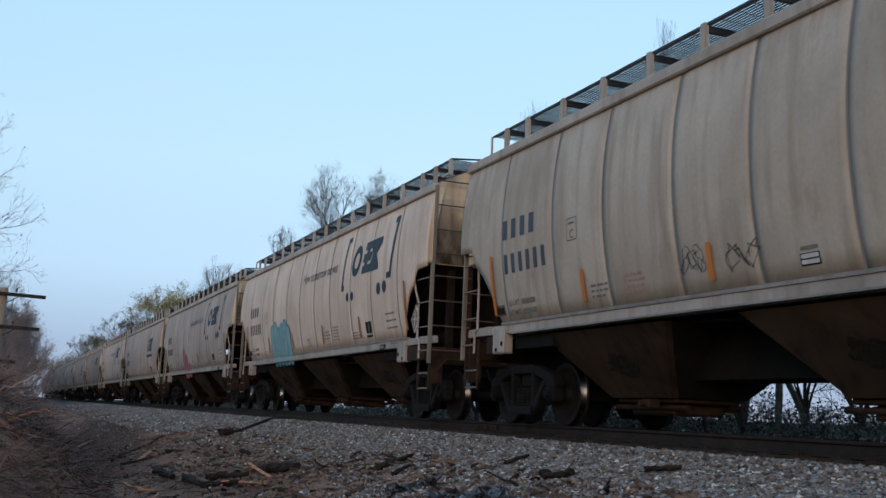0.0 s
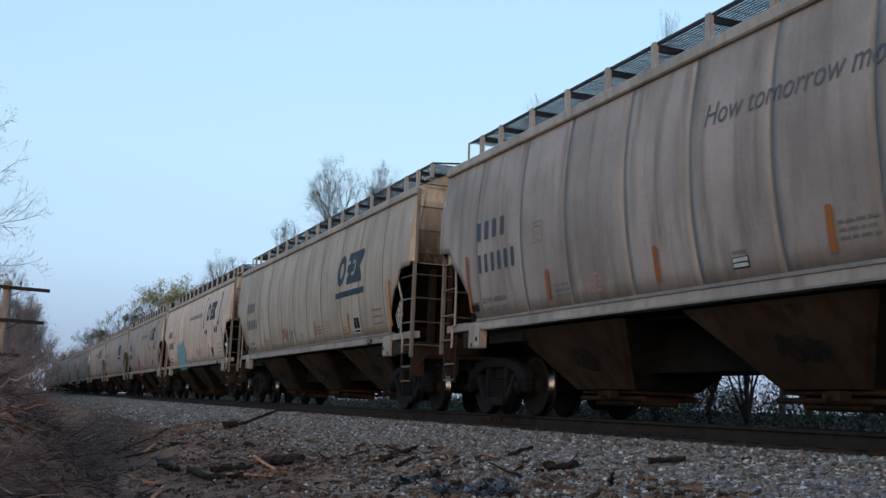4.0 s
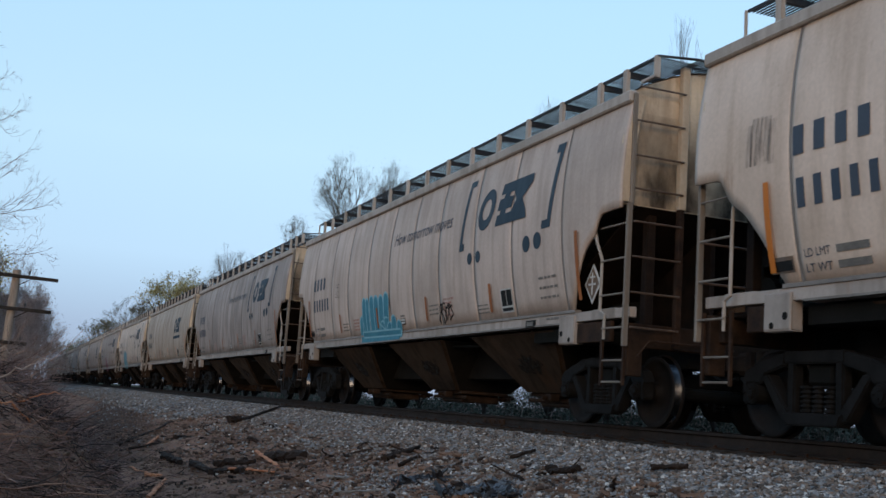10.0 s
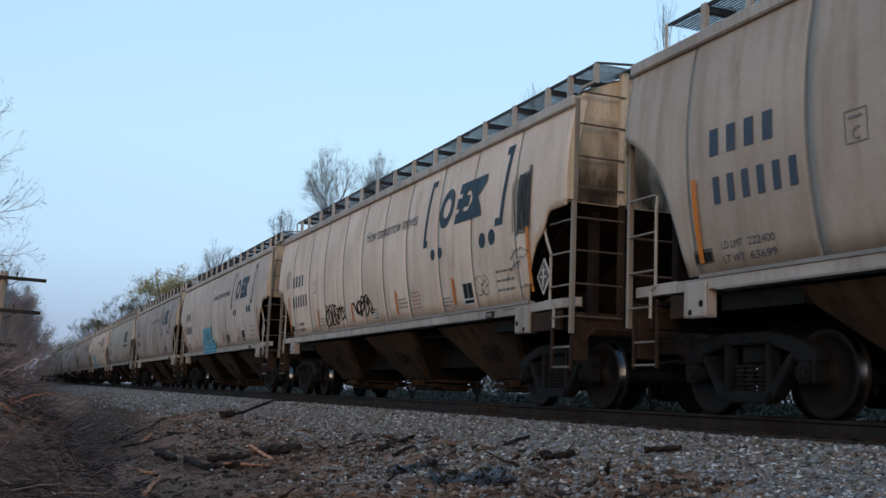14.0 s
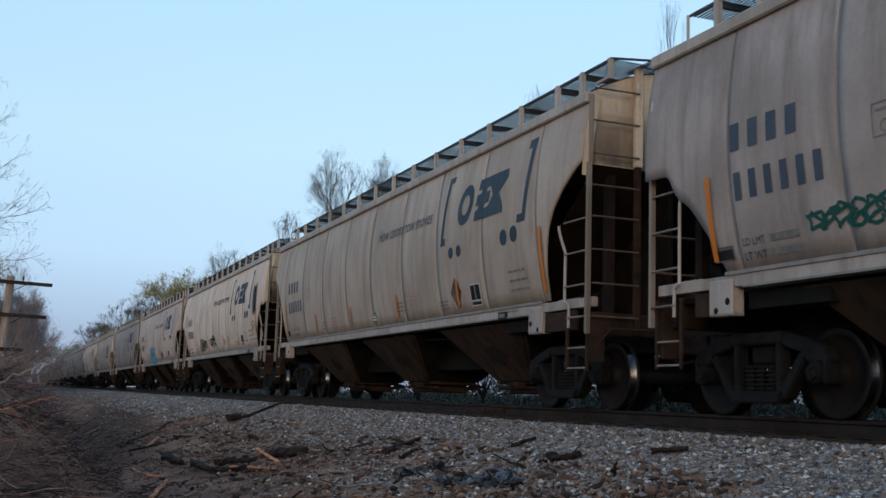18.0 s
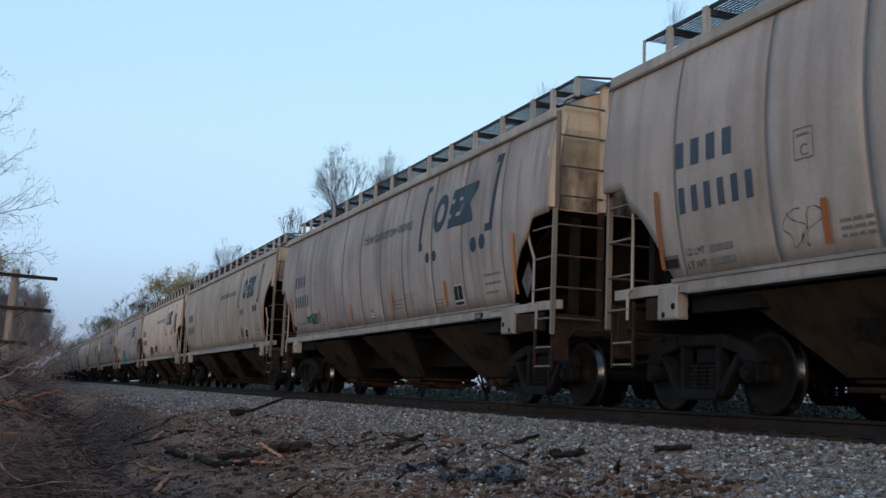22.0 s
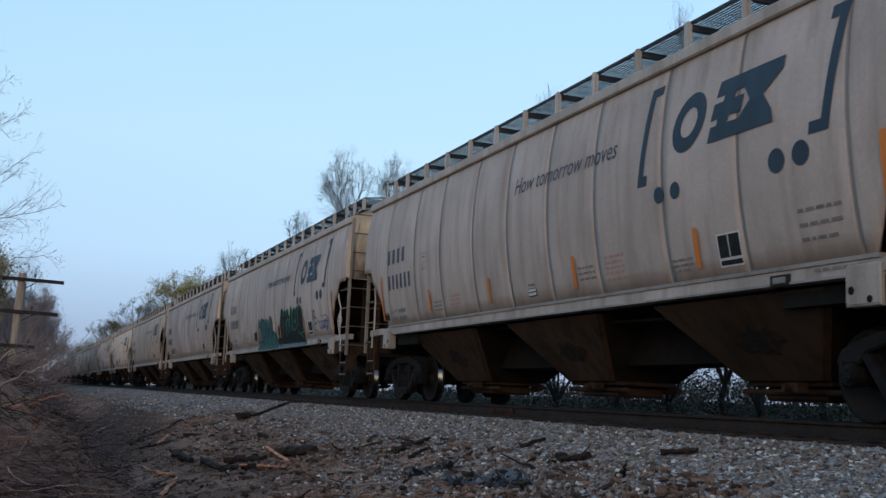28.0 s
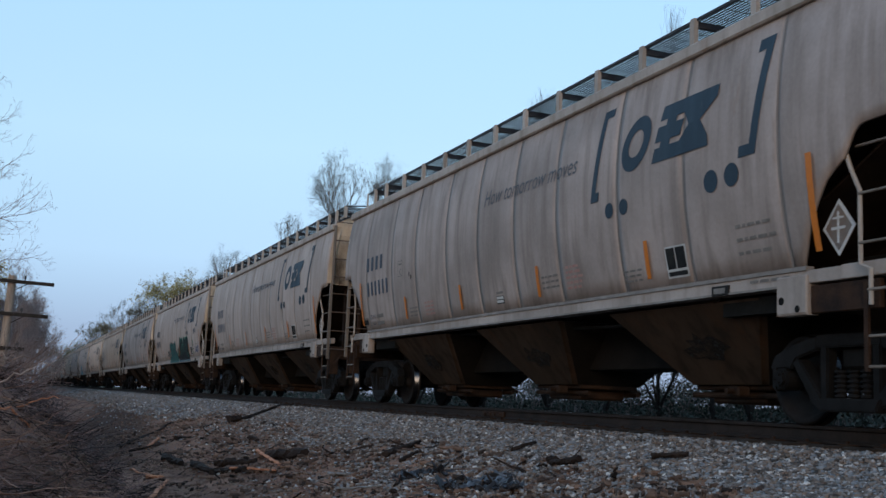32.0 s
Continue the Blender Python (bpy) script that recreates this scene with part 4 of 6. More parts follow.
def markings(car, seed, underlined=False, orange=ORANGE, half=8.25, slogan=NAVY_FADED, dy=0.0):
    """Lettering, reflectors and stencils that every wagon carries."""
    g = half - 8.25
    if underlined:
        lined_logo(car)
    else:
        bracket_logo(car, -1.44 * g + dy, NAVY)
        decal("slogan", *lettering("How tomorrow moves", 0.42 - 1.3 * g, 3.215, 0.36, 0.3, 3.1), slogan, car, 0.007)
    for i in range(4):
        decal("mark_bar", *strip(6.51 + g - 0.29 * i, 2.74, 0.15, 0.29), NAVY_SOFT, car, 0.007)
    for i in range(6):
        decal("number_bar", *strip(6.48 + g - 0.24 * i, 2.22, 0.11, 0.29), NAVY_SOFT, car, 0.007)
    for z, word, number in ((1.745, "LD LMT", "222400"), (1.60, "LT WT", "63699")):
        decal("load_stencil", *lettering(word, 6.47 + g, z, 0.115, 0, 0.36), NAVY_SOFT, car, 0.010)
        if g:
            decal("load_stencil", *lettering(number, 6.03 + g, z, 0.115, 0, 0.42), NAVY_SOFT, car, 0.010)
        else:
            decal("load_bar", *strip(6.03, z + 0.005, 0.42, 0.07, 0, 1), GREY_MARK, car, 0.010)
    for y, top, mat in ((-7.20, 2.56, orange), (-4.30, 2.08, orange), (-1.43, 2.07, orange), (1.45, 2.04, orange), (4.18, 2.05, orange), (6.92, 2.54, orange)):
        y = y * half / 8.25 if abs(y) < 7 else y - 0.92 * g if y < 0 else y + g
        if seed == 240 and abs(y) > 4:
            mat = ORANGE_DULL
        decal("reflector_strip", *strip(y + 0.045, 1.63, 0.085, top - 1.63, 0.02, 6), mat, car, 0.030)
    # square stencil with a letter
    q = [strip(4.52 + g, 2.46, 0.28, 0.012, 0, 1), strip(4.52 + g, 2.755, 0.28, 0.012, 0, 1), strip(4.52 + g, 2.46, 0.012, 0.30, 0, 3), strip(4.252 + g, 2.46, 0.012, 0.30, 0, 3)]
    decal("stencil_box", *joined(*q), GREY_MARK, car)
    decal("stencil_letter", *lettering("C", 4.44 + g, 2.49, 0.17), GREY_MARK, car)
    decal("stencil_bar", *strip(4.47 + g, 2.685, 0.17, 0.025, 0, 1), GREY_MARK, car)
    # dark data panel with pale frame
    decal("data_panel", *strip(-4.66 - 0.72 * g, 1.60, 0.42, 0.36, 0.0, 3), WHITE_MARK, car, 0.006)
    for y, z, w, h in ((-4.685, 1.70, 0.17, 0.24), (-4.875, 1.70, 0.18, 0.24), (-4.685, 1.62, 0.37, 0.05)):
        decal("data_field", *strip(y - 0.72 * g, z, w, h, 0, 2), BLACK_MARK, car, 0.010)
    tagged(decal("red_stencil", *lines(-2.25, 1.95, 0.48, 5, 0.07, 0.035, seed + 5), RED_MARK, car), kind="stuff")
    tagged(decal("red_stencil", *lines(3.2, 1.85, 0.45, 4, 0.07, 0.035, seed + 6), RED_MARK, car), kind="stuff")
    tagged(decal("small_stencil", *lines(-1.52, 1.88, 0.5, 3, 0.075, 0.03, seed + 7), GREY_MARK, car), kind="stuff")
    tagged(decal("small_stencil", *lines(-3.75, 1.75, 0.42, 3, 0.06, 0.025, seed + 8), GREY_MARK, car), kind="stuff")
    tagged(decal("small_stencil", *lines(4.02, 1.80, 0.42, 3, 0.07, 0.03, seed + 9), GREY_MARK, car), kind="stuff")
    tagged(decal("test_stencil", *lines(-6.0 - g, 2.0, 0.62, 3, 0.14, 0.035, seed + 10), GREY_MARK, car), kind="stuff")
    decal("pale_label", *strip(0.08, 1.63, 0.27, 0.12, 0, 2), BLACK_MARK, car, 0.006)
    for z in (1.645, 1.70):
        decal("label_field", *strip(0.065, z, 0.24, 0.04, 0, 1), WHITE_MARK, car, 0.010)
    decal("tag_board", *strip(6.97 + g, 1.62, 0.34, 0.16, 0, 2), SEAM, car, 0.006)
    decal("tag_field", *strip(6.95 + g, 1.64, 0.30, 0.10, 0, 2), BLACK_MARK, car, 0.010)
    decal("pale_label", *strip(0.06, 1.78, 0.24, 0.035, 0, 1), GREY_MARK, car, 0.006)
    bm = bmesh.new()
    span(bm, (-1.44, -5.45 - g, 1.33), (-1.41, -5.75 - g, 1.44), 0.008)
    tag = part("sill_tag", bm, BLACK_MARK, car, "dark tag holder on the sill")
    part("tag_face", ([(-1.445, -5.50 - g, 1.355), (-1.445, -5.70 - g, 1.355), (-1.445, -5.70 - g, 1.415), (-1.445, -5.50 - g, 1.415)], [], [(0, 1, 2, 3)]), GREY_MARK, tag)
    rows = lines(-6.1, 1.44, 0.7, 1, 0.1, 0.03, seed + 11)
    tagged(part("sill_stencil", ([(-1.428, y, z - 0.02) for y, z in rows[0]], [], rows[1]), GREY_MARK, car), kind="stuff")
    # warning notice on the end sheet
    rng = random.Random(seed)
    vs, fs = [], []
    for i in range(2):
        x = -1.28
        while x < -0.88:
            w = rng.uniform(0.04, 0.1)
            k = len(vs)
            z = 4.05 - 0.09 * i
            vs += [(x, -half + 0.064, z), (x + w, -half + 0.064, z), (x + w, -half + 0.064, z + 0.045), (x, -half + 0.064, z + 0.045)]
            fs.append((k, k + 1, k + 2, k + 3))
            x += w + 0.02
    tagged(part("end_notice", (vs, [], fs), RED_MARK, car), kind="stuff")


def placard(car, half, rim=WHITE_MARK):
    """A diamond holder in the open corner of the trailing end."""
    y, z = -half + 0.86, 1.84
    bm = bmesh.new()
    prism(bm, [(y - 0.21, z), (y, z - 0.27), (y + 0.21, z), (y, z + 0.27)], -1.425, -1.415)
    board = part("placard_holder", bm, rim, car, "diamond placard holder")
    bm = bmesh.new()
    prism(bm, [(y - 0.17, z), (y, z - 0.22), (y + 0.17, z), (y, z + 0.22)], -1.431, -1.424)
    part("placard_face", bm, SEAM, board)
    bm = bmesh.new()
    span(bm, (-1.437, y - 0.012, z - 0.15), (-1.43, y + 0.012, z + 0.15))
    span(bm, (-1.437, y - 0.09, z - 0.02), (-1.43, y + 0.09, z + 0.005))
    span(bm, (-1.437, y - 0.07, z + 0.08), (-1.43, y + 0.07, z + 0.10))
    part("placard_clip", bm, rim, board)


# -- spray paint --
def bubble_piece(car, spec, fill, edge, width=0.03, off=0.009):
    """Swollen spray-painted forms: each has a rim and a body."""
    step = 0.010 / max(len(spec), 1)
    for k, (y0, z0, y1, z1, r) in enumerate(spec):
        decal("spray_rim", *capsule(y0, z0, y1, z1, r + width), edge, car, off + step * k)
        decal("spray_form", *capsule(y0, z0, y1, z1, r - width * 0.3), fill, car, off + step * (k + 0.55))


def scribble(car, y, z, w, h, material, seed, n=4, thick=0.035, name="spray_tag"):
    """A quick unreadable tag: a few looping strokes."""
    rng = random.Random(seed)
    for k in range(n):
        cy = y - w * (k + 0.5) / n
        pts, ph = [], rng.uniform(0, 6)
        turns = rng.uniform(1.2, 2.0)
        for i in range(22):
            a = ph + turns * 2 * math.pi * i / 21
            pts.append((cy - (w / n) * (0.55 * math.cos(a) + 0.25 * math.sin(2.3 * a)), z + h * (0.5 + 0.45 * math.sin(a * 0.9 + ph) * (0.7 + 0.3 * math.cos(1.7 * a)))))
        decal(name, *stroke(pts, thick), material, car, 0.008 + 0.0005 * k)


def band_on_sill(car, y0, y1, material):
    bm = bmesh.new()
    span(bm, (-1.4285, y0, Z_SILL + 0.01), (-1.41, y1, Z_BODY - 0.04))
    part("spray_band", bm, material, car)


def dress(car, k):
    """What sets one wagon apart from the next."""
    if k == 3:
        fingers = [(2.64, 1.50, 2.56, 1.78, 0.13), (2.42, 1.50, 2.32, 2.17, 0.12), (2.16, 1.50, 2.10, 2.18, 0.09), (1.84, 1.50, 1.79, 2.17, 0.13), (1.56, 1.50, 1.49, 2.15, 0.14), (1.26, 1.50, 1.16, 2.14, 0.14), (0.96, 1.50, 0.83, 2.17, 0.14)]
        toes = [(1.20, 1.50, 1.17, 1.62, 0.13), (0.86, 1.50, 0.72, 1.60, 0.12), (0.52, 1.50, 0.45, 1.70, 0.13), (0.20, 1.50, 0.14, 1.60, 0.12), (2.5, 1.52, 0.15, 1.50, 0.05)]
        bubble_piece(car, fingers, CYAN, CYAN_EDGE, 0.030)
        bubble_piece(car, toes, CYAN, CYAN_EDGE, 0.026, 0.020)
        decal("spray_line", *stroke([(1.42, 1.95), (1.38, 1.74), (1.20, 1.66), (1.02, 1.58)], 0.03), CYAN_EDGE, car, 0.028)
        decal("spray_line", *stroke([(1.02, 1.80), (0.90, 1.83), (0.78, 1.80)], 0.03), CYAN_EDGE, car, 0.028)
        decal("spray_line", *stroke([(2.44, 1.78), (2.36, 1.66), (2.40, 1.56)], 0.025), CYAN_EDGE, car, 0.028)
        band_on_sill(car, 2.72, 0.25, CYAN)
        scribble(car, -2.0, 1.52, 0.62, 0.42, BLACK_MARK, 7, 4, 0.028)
    if k == 4:
        scribble(car, 3.55, 1.58, 1.45, 0.55, BLACK_MARK, 21, 6, 0.04)
        scribble(car, 1.35, 1.66, 1.25, 0.50, BLACK_MARK, 22, 5, 0.045)
        rng = random.Random(9)
        for i in range(11):
            y = -6.62 - 0.058 * i
            z0, z1 = 2.56 - 0.1 * rng.random(), 3.28 + 0.009 * i + 0.12 * rng.random()
            decal("dark_smear", *strip(y, z0, 0.10, z1 - z0, 0.05, 7), SMEAR if 3 <= i else SMEAR_THIN, car, 0.008 + 0.001 * i)
        for i in range(4):
            y = -6.88 - 0.09 * i
            decal("dark_smear", *strip(y, 2.54 + 0.1 * rng.random(), 0.13, 0.72 + 0.1 * rng.random(), 0.05, 7), SMEAR, car, 0.021 + 0.001 * i, "sooty dark smear")
        for i in range(6):
            decal("dark_smear", *strip(7.24 - 0.07 * i, 2.72 + 0.1 * rng.random(), 0.10, 0.42 + 0.1 * rng.random(), 0.03, 5), SMEAR_THIN, car, 0.008 + 0.001 * i)
        decal("spray_tag", *stroke([(-6.40, 1.84), (-6.55, 1.97), (-6.72, 2.06), (-6.92, 2.10), (-6.80, 2.04)], 0.03), THIN_TAG, car, 0.033)
        decal("spray_tag", *stroke([(-6.62, 2.14), (-6.80, 2.26), (-7.00, 2.28), (-7.24, 2.20), (-7.05, 2.14), (-6.85, 2.16)], 0.035), THIN_TAG, car, 0.034)
        decal("spray_tag", *stroke([(-6.70, 2.30), (-6.74, 2.02), (-6.80, 1.72)], 0.022), THIN_TAG, car, 0.033)
        decal("spray_tag", *stroke([(-6.80, 1.70), (-7.0, 1.74), (-7.22, 1.72), (-7.30, 1.78)], 0.03), THIN_TAG, car, 0.034)
        scribble(car, -5.22, 1.68, 0.45, 0.36, THIN_TAG, 24, 2, 0.016)
    if k == 5:
        y, z = -4.56, 1.87
        decal("old_placard", *blob([(y + 0.24, z), (y, z - 0.27), (y - 0.24, z), (y, z + 0.27)]), THIN_TAG, car, 0.008, "brown weathered diamond mark")
        decal("old_placard", *stroke([(y + 0.2, z), (y, z - 0.23), (y - 0.2, z), (y, z + 0.23), (y + 0.2, z)], 0.03), RUNG, car, 0.012)
        decal("old_placard", *stroke([(y + 0.12, z), (y - 0.12, z)], 0.04), RUNG, car, 0.013)
        decal("old_placard", *stroke([(y, z + 0.16), (y, z - 0.16)], 0.03), RUNG, car, 0.014)
    if k == 6:
        scribble(car, 5.46, 1.72, 1.10, 0.28, DARK_TEAL, 31, 6, 0.035)
    if k == 7:
        scribble(car, 2.52, 1.64, 0.46, 0.34, BLACK_MARK, 41, 4, 0.03)
        scribble(car, 4.76, 1.60, 0.48, 0.44, THIN_TAG, 42, 2, 0.014)
        bars = [(1.80, 1.55, 1.52, 2.20, 0.11), (1.30, 1.55, 1.12, 2.12, 0.20), (0.95, 1.60, 0.80, 2.10, 0.17), (0.55, 1.60, 0.36, 2.08, 0.18), (0.08, 1.60, -0.16, 2.12, 0.20)]
        bubble_piece(car, bars, TEAL, SPRAY_BLACK, 0.026)
        cloud = [(0.95, 1.50, 0.72, 1.58, 0.19), (0.35, 1.50, 0.10, 1.60, 0.20), (-0.30, 1.52, -0.52, 1.62, 0.22), (-0.72, 1.50, -0.86, 1.52, 0.10), (1.7, 1.52, 1.3, 1.52, 0.10)]
        bubble_piece(car, cloud, TEAL, SPRAY_BLACK, 0.026, 0.020)
        decal("spray_line", *stroke([(1.36, 2.14), (1.20, 1.98), (1.02, 2.02), (0.92, 1.86)], 0.035), SPRAY_BLACK, car, 0.027)
        decal("spray_line", *stroke([(0.50, 1.90), (0.36, 1.98), (0.20, 1.90), (0.30, 1.80)], 0.035), SPRAY_BLACK, car, 0.027)
        decal("spray_line", *stroke([(0.02, 1.92), (-0.14, 1.98), (-0.24, 1.88)], 0.03), SPRAY_BLACK, car, 0.027)
        band_on_sill(car, 2.12, -0.85, TEAL)
        # the dark piece
        swirl = [(-0.84 - 0.19 * math.sin(a) * (1 - 0.04 * i), 1.92 + 0.21 * math.cos(a)) for i, a in enumerate([0.32 * j + 0.5 for j in range(15)])]
        decal("spray_line", *stroke(swirl, 0.045), GREEN_TAG, car, 0.009)
        bubble_piece(car, [(-1.50, 1.66, -3.95, 1.70, 0.24), (-1.75, 1.98, -3.75, 2.02, 0.22)], SPRAY_BLACK, SPRAY_BLACK, 0.01, 0.0065)
        letters = [(-1.42, 1.60, -1.76, 2.26, 0.19), (-1.86, 1.60, -2.12, 2.24, 0.15), (-2.20, 1.60, -2.44, 2.26, 0.14), (-2.42, 1.95, -2.64, 1.66, 0.16), (-2.70, 1.75, -2.90, 2.32, 0.11), (-3.05, 1.62, -3.28, 2.14, 0.24), (-3.50, 1.72, -3.62, 2.20, 0.20), (-3.90, 1.94, -3.91, 2.14, 0.27)]
        bubble_piece(car, letters, SPRAY_BLACK, GREEN_TAG, 0.034)
        lower = [(-1.22, 1.58, -1.30, 1.84, 0.16), (-1.6, 1.54, -2.2, 1.56, 0.14), (-2.4, 1.56, -2.9, 1.60, 0.17), (-3.1, 1.58, -3.6, 1.62, 0.18), (-3.7, 1.56, -4.10, 1.54, 0.10), (-3.4, 1.80, -3.62, 1.72, 0.14)]
        bubble_piece(car, lower, SPRAY_BLACK, SPRAY_BLACK, 0.02, 0.021)
        for i, pts in enumerate((((-1.80, 2.30), (-1.86, 2.0), (-1.78, 1.66)), ((-2.14, 2.10), (-2.22, 1.86), (-2.10, 1.62)), ((-2.52, 2.16), (-2.56, 1.90), (-2.44, 1.74)), ((-3.00, 1.90), (-3.14, 1.78), (-3.34, 1.80), (-3.46, 1.94)), ((-3.22, 1.98), (-3.34, 2.04), (-3.44, 1.98)), ((-3.52, 1.86), (-3.64, 1.70), (-3.90, 1.62), (-4.16, 1.52)), ((-1.16, 1.80), (-1.24, 1.64), (-1.36, 1.72)))):
            decal("spray_line", *stroke(pts, 0.03), GREEN_TAG, car, 0.031)
        band_on_sill(car, -1.0, -4.28, SILL_BLUE)
        for i in range(7):
            y = -1.45 - 0.40 * i
            crest = [(y, 1.36), (y - 0.08, 1.43), (y - 0.14, 1.37), (y - 0.20, 1.45), (y - 0.28, 1.38)]
            band = stroke(crest, 0.022)
            part("spray_line", ([(-1.4315, u, z - 0.01) for u, z in band[0]], [], band[1]), TEAL_FADE, car)
        # thin green tag farther back
        tag = [(-5.27, 2.04), (-5.28, 2.14), (-5.34, 2.19), (-5.44, 2.18), (-5.50, 2.11), (-5.47, 2.03), (-5.40, 1.99)]
        decal("spray_tag", *stroke(tag, 0.045), GREEN_TAG, car, 0.009)
        decal("spray_tag", *stroke([(-5.30, 2.12), (-5.32, 1.92), (-5.36, 1.74)], 0.045), GREEN_TAG, car, 0.010)
        decal("spray_tag", *stroke([(-5.44, 2.04), (-5.56, 1.98), (-5.62, 1.90), (-5.54, 1.86), (-5.42, 1.84)], 0.035), SPRAY_BLACK, car, 0.011)
        decal("spray_tag", *stroke([(-5.34, 1.72), (-5.46, 1.68), (-5.58, 1.64)], 0.045), GREEN_TAG, car, 0.012)
        scribble(car, -5.75, 1.60, 0.95, 0.42, BLUE_TAG, 62, 4, 0.03)
    if k == 0:
        spec = [(3.7 - 0.36 * i, 1.45, 3.68 - 0.36 * i, 2.15 + 0.1 * math.sin(2.1 * i), 0.2) for i in range(6)]
        bubble_piece(car, spec, TEAL_FADE, CYAN, 0.03)
        band_on_sill(car, 3.8, 1.7, TEAL_FADE)
    if k == -1:
        bubble_piece(car, [(1.9, 1.45, 1.9, 2.1, 0.3), (1.4, 1.45, 1.3, 1.8, 0.3), (0.8, 1.42, 0.6, 1.5, 0.25)], PINK, PINK, 0.01)
    if k in (-4, -7):
        bubble_piece(car, [(2.2 - 0.5 * i, 1.45, 2.2 - 0.5 * i, 1.9, 0.28) for i in range(4)], TEAL_FADE, TEAL_FADE, 0.01)
    if k == 1:
        scribble(car, 1.98, 1.70, 0.40, 0.40, THIN_TAG, 71, 3, 0.018)
        scribble(car, 1.17, 1.62, 0.50, 0.42, THIN_TAG, 72, 3, 0.018)
    if k == 9:
        for i, (y, w, z0, z1) in enumerate(((3.9, 0.04, 2.42, 2.5), (3.82, 0.05, 2.36, 2.44))):
            decal("chipped_patch", *strip(y, z0, w, z1 - z0, 0, 2), BLACK_MARK, car, 0.007)


def centre(k):
    """Where wagon k stands on the track at 6 s."""
    return 18.65 - PITCH * (k - 2) - (0.685 if k == 5 else 1.37 if k > 5 else 0.0)


LABELS = {
    3: "grey-beige covered hopper wagon with cyan spray-paint piece on the rails",
    4: "beige covered hopper wagon with black tags and a sooty smear",
    5: "long yellowed covered hopper wagon with oval open ends",
    6: "grey-beige covered hopper wagon with a small green tag",
    7: "beige covered hopper wagon with large green spray-paint pieces",
    0: "weathered beige covered hopper wagon with faded teal spray paint",
    1: "streaked grey covered hopper wagon with underlined blue emblem",
    -1: "beige covered hopper wagon with a magenta spray patch",
}
EMBLEM_SHIFT = {4: 0.07, 5: 0.04, 7: -0.13, 8: -0.11}
wagons = {}
plain = build_hopper()
yellowed = build_hopper(paint=PAINT_WARM)
pale = build_hopper(paint=PAINT_PALE)
grey = build_hopper(paint=PAINT_GREY)
tan = build_hopper(paint=PAINT_TAN)
for k in range(-11, 11):
    half = 8.25
    if k == 5:
        car, half = build_hopper(True, 8.935, PAINT_OVAL, PAINT_END), 8.935
    else:
        car = copy_thing(yellowed if k in (0, 4) else tan if k == 1 else pale if k in (3, -3) else grey if k in (2, 6, 9, -4) else plain, Matrix())
    gears = add_trucks(car, half - 8.25)
    markings(car, 100 + 20 * k, k in (1, -2, -5, -9), ORANGE if k in (1, 4, 5, 6, 7, 8, 9, -2) else ORANGE_DULL, half, NAVY_FADED if k in (0, 1, 2, 9, -1) else NAVY_SOFT, EMBLEM_SHIFT.get(k, 0.0))
    if k != 5:
        placard(car, half, NAVY_SOFT if k == 6 else GREY_MARK if k == 2 else WHITE_MARK)
    dress(car, k)
    tagged(car, LABELS.get(k, "weathered grey-beige covered hopper wagon of a freight train"), "freight wagon", "wagons of the passing train", "thing")
    wagons[k] = (car, gears)
for spare in (plain, yellowed, pale, grey, tan):
    for o in (*spare.children_recursive, spare):
        bpy.data.objects.remove(o)


# ---- ground, track ----
def hump(x, y, s, seed=0.0):
    return noise.noise(Vector((x * s + seed, y * s, seed)))


def ground_z(x, y):
    """The height of the ground: a ballast slope, a ditch and a brushy bank."""
    if x >= 6.55:
        z = -0.24 if x < 10.2 else max(-1.0, -0.24 - 0.3 * (x - 10.2)) if x < 13.5 else min(0.3, -1.0 + 0.19 * (x - 13.5))
    else:
        z = -0.24 - 0.22 * (6.55 - x)
    if x < 1.8:
        z = -1.285 - 0.03 * (1.8 - x)
        bank = min(1.0, max(0.0, (y - 5.0) / 5.0))
        rise = min(1.0, (1.8 - x) / 2.3)
        z += bank * (1.5 * rise * rise * (3 - 2 * rise))
        if x < -2:
            z = max(z - 0.15 * (-2 - x), -1.3)
    # an unseen hillside is added on the camera's side to block low sky
    # and draws in to a steep cutting farther along, shading the far wagons
    f = min(1.0, max(0.0, (y - 50) / 60))
    k = min(1.0, max(0.0, (-7.0 + 5.5 * f - x) / (12.0 - 6.0 * f)))
    z += (4.2 + 5.8 * f) * k * k * (3 - 2 * k) * min(1.0, max(0.0, (500 - y) / 200))
    return z


def ground_relief(x, y):
    z = ground_z(x, y)
    if x < 6.4 and abs(y) < 90:
        soft = min(1.0, max(0.0, (6.4 - x) / 2.2))
        z += soft * (0.10 * hump(x, y, 0.8) + 0.07 * hump(x, y, 2.3, 3.1) + 0.035 * hump(x, y, 6.0, 7.7))
    return z


def axis(near, far, step, growth):
    out, d = [0.0], step
    while out[-1] < far:
        if out[-1] > near:
            d *= growth
        out.append(out[-1] + d)
    return out


xs = sorted({-v for v in axis(3, 2500, 0.22, 1.25)} | set(axis(11, 2500, 0.22, 1.25)))
ys = sorted({-v for v in axis(2, 2500, 0.5, 1.3)} | set(axis(26, 3500, 0.2, 1.06)))
gv = [(x, y, ground_relief(x, y)) for y in ys for x in xs]
nx = len(xs)
gf = [(j * nx + i, j * nx + i + 1, (j + 1) * nx + i + 1, (j + 1) * nx + i) for j in range(len(ys) - 1) for i in range(nx - 1)]
ground = tagged(smooth(part("ground", (gv, [], gf), GROUND)), "brown soil and gravel slope littered with wood beside the track", "ground", kind="structure")

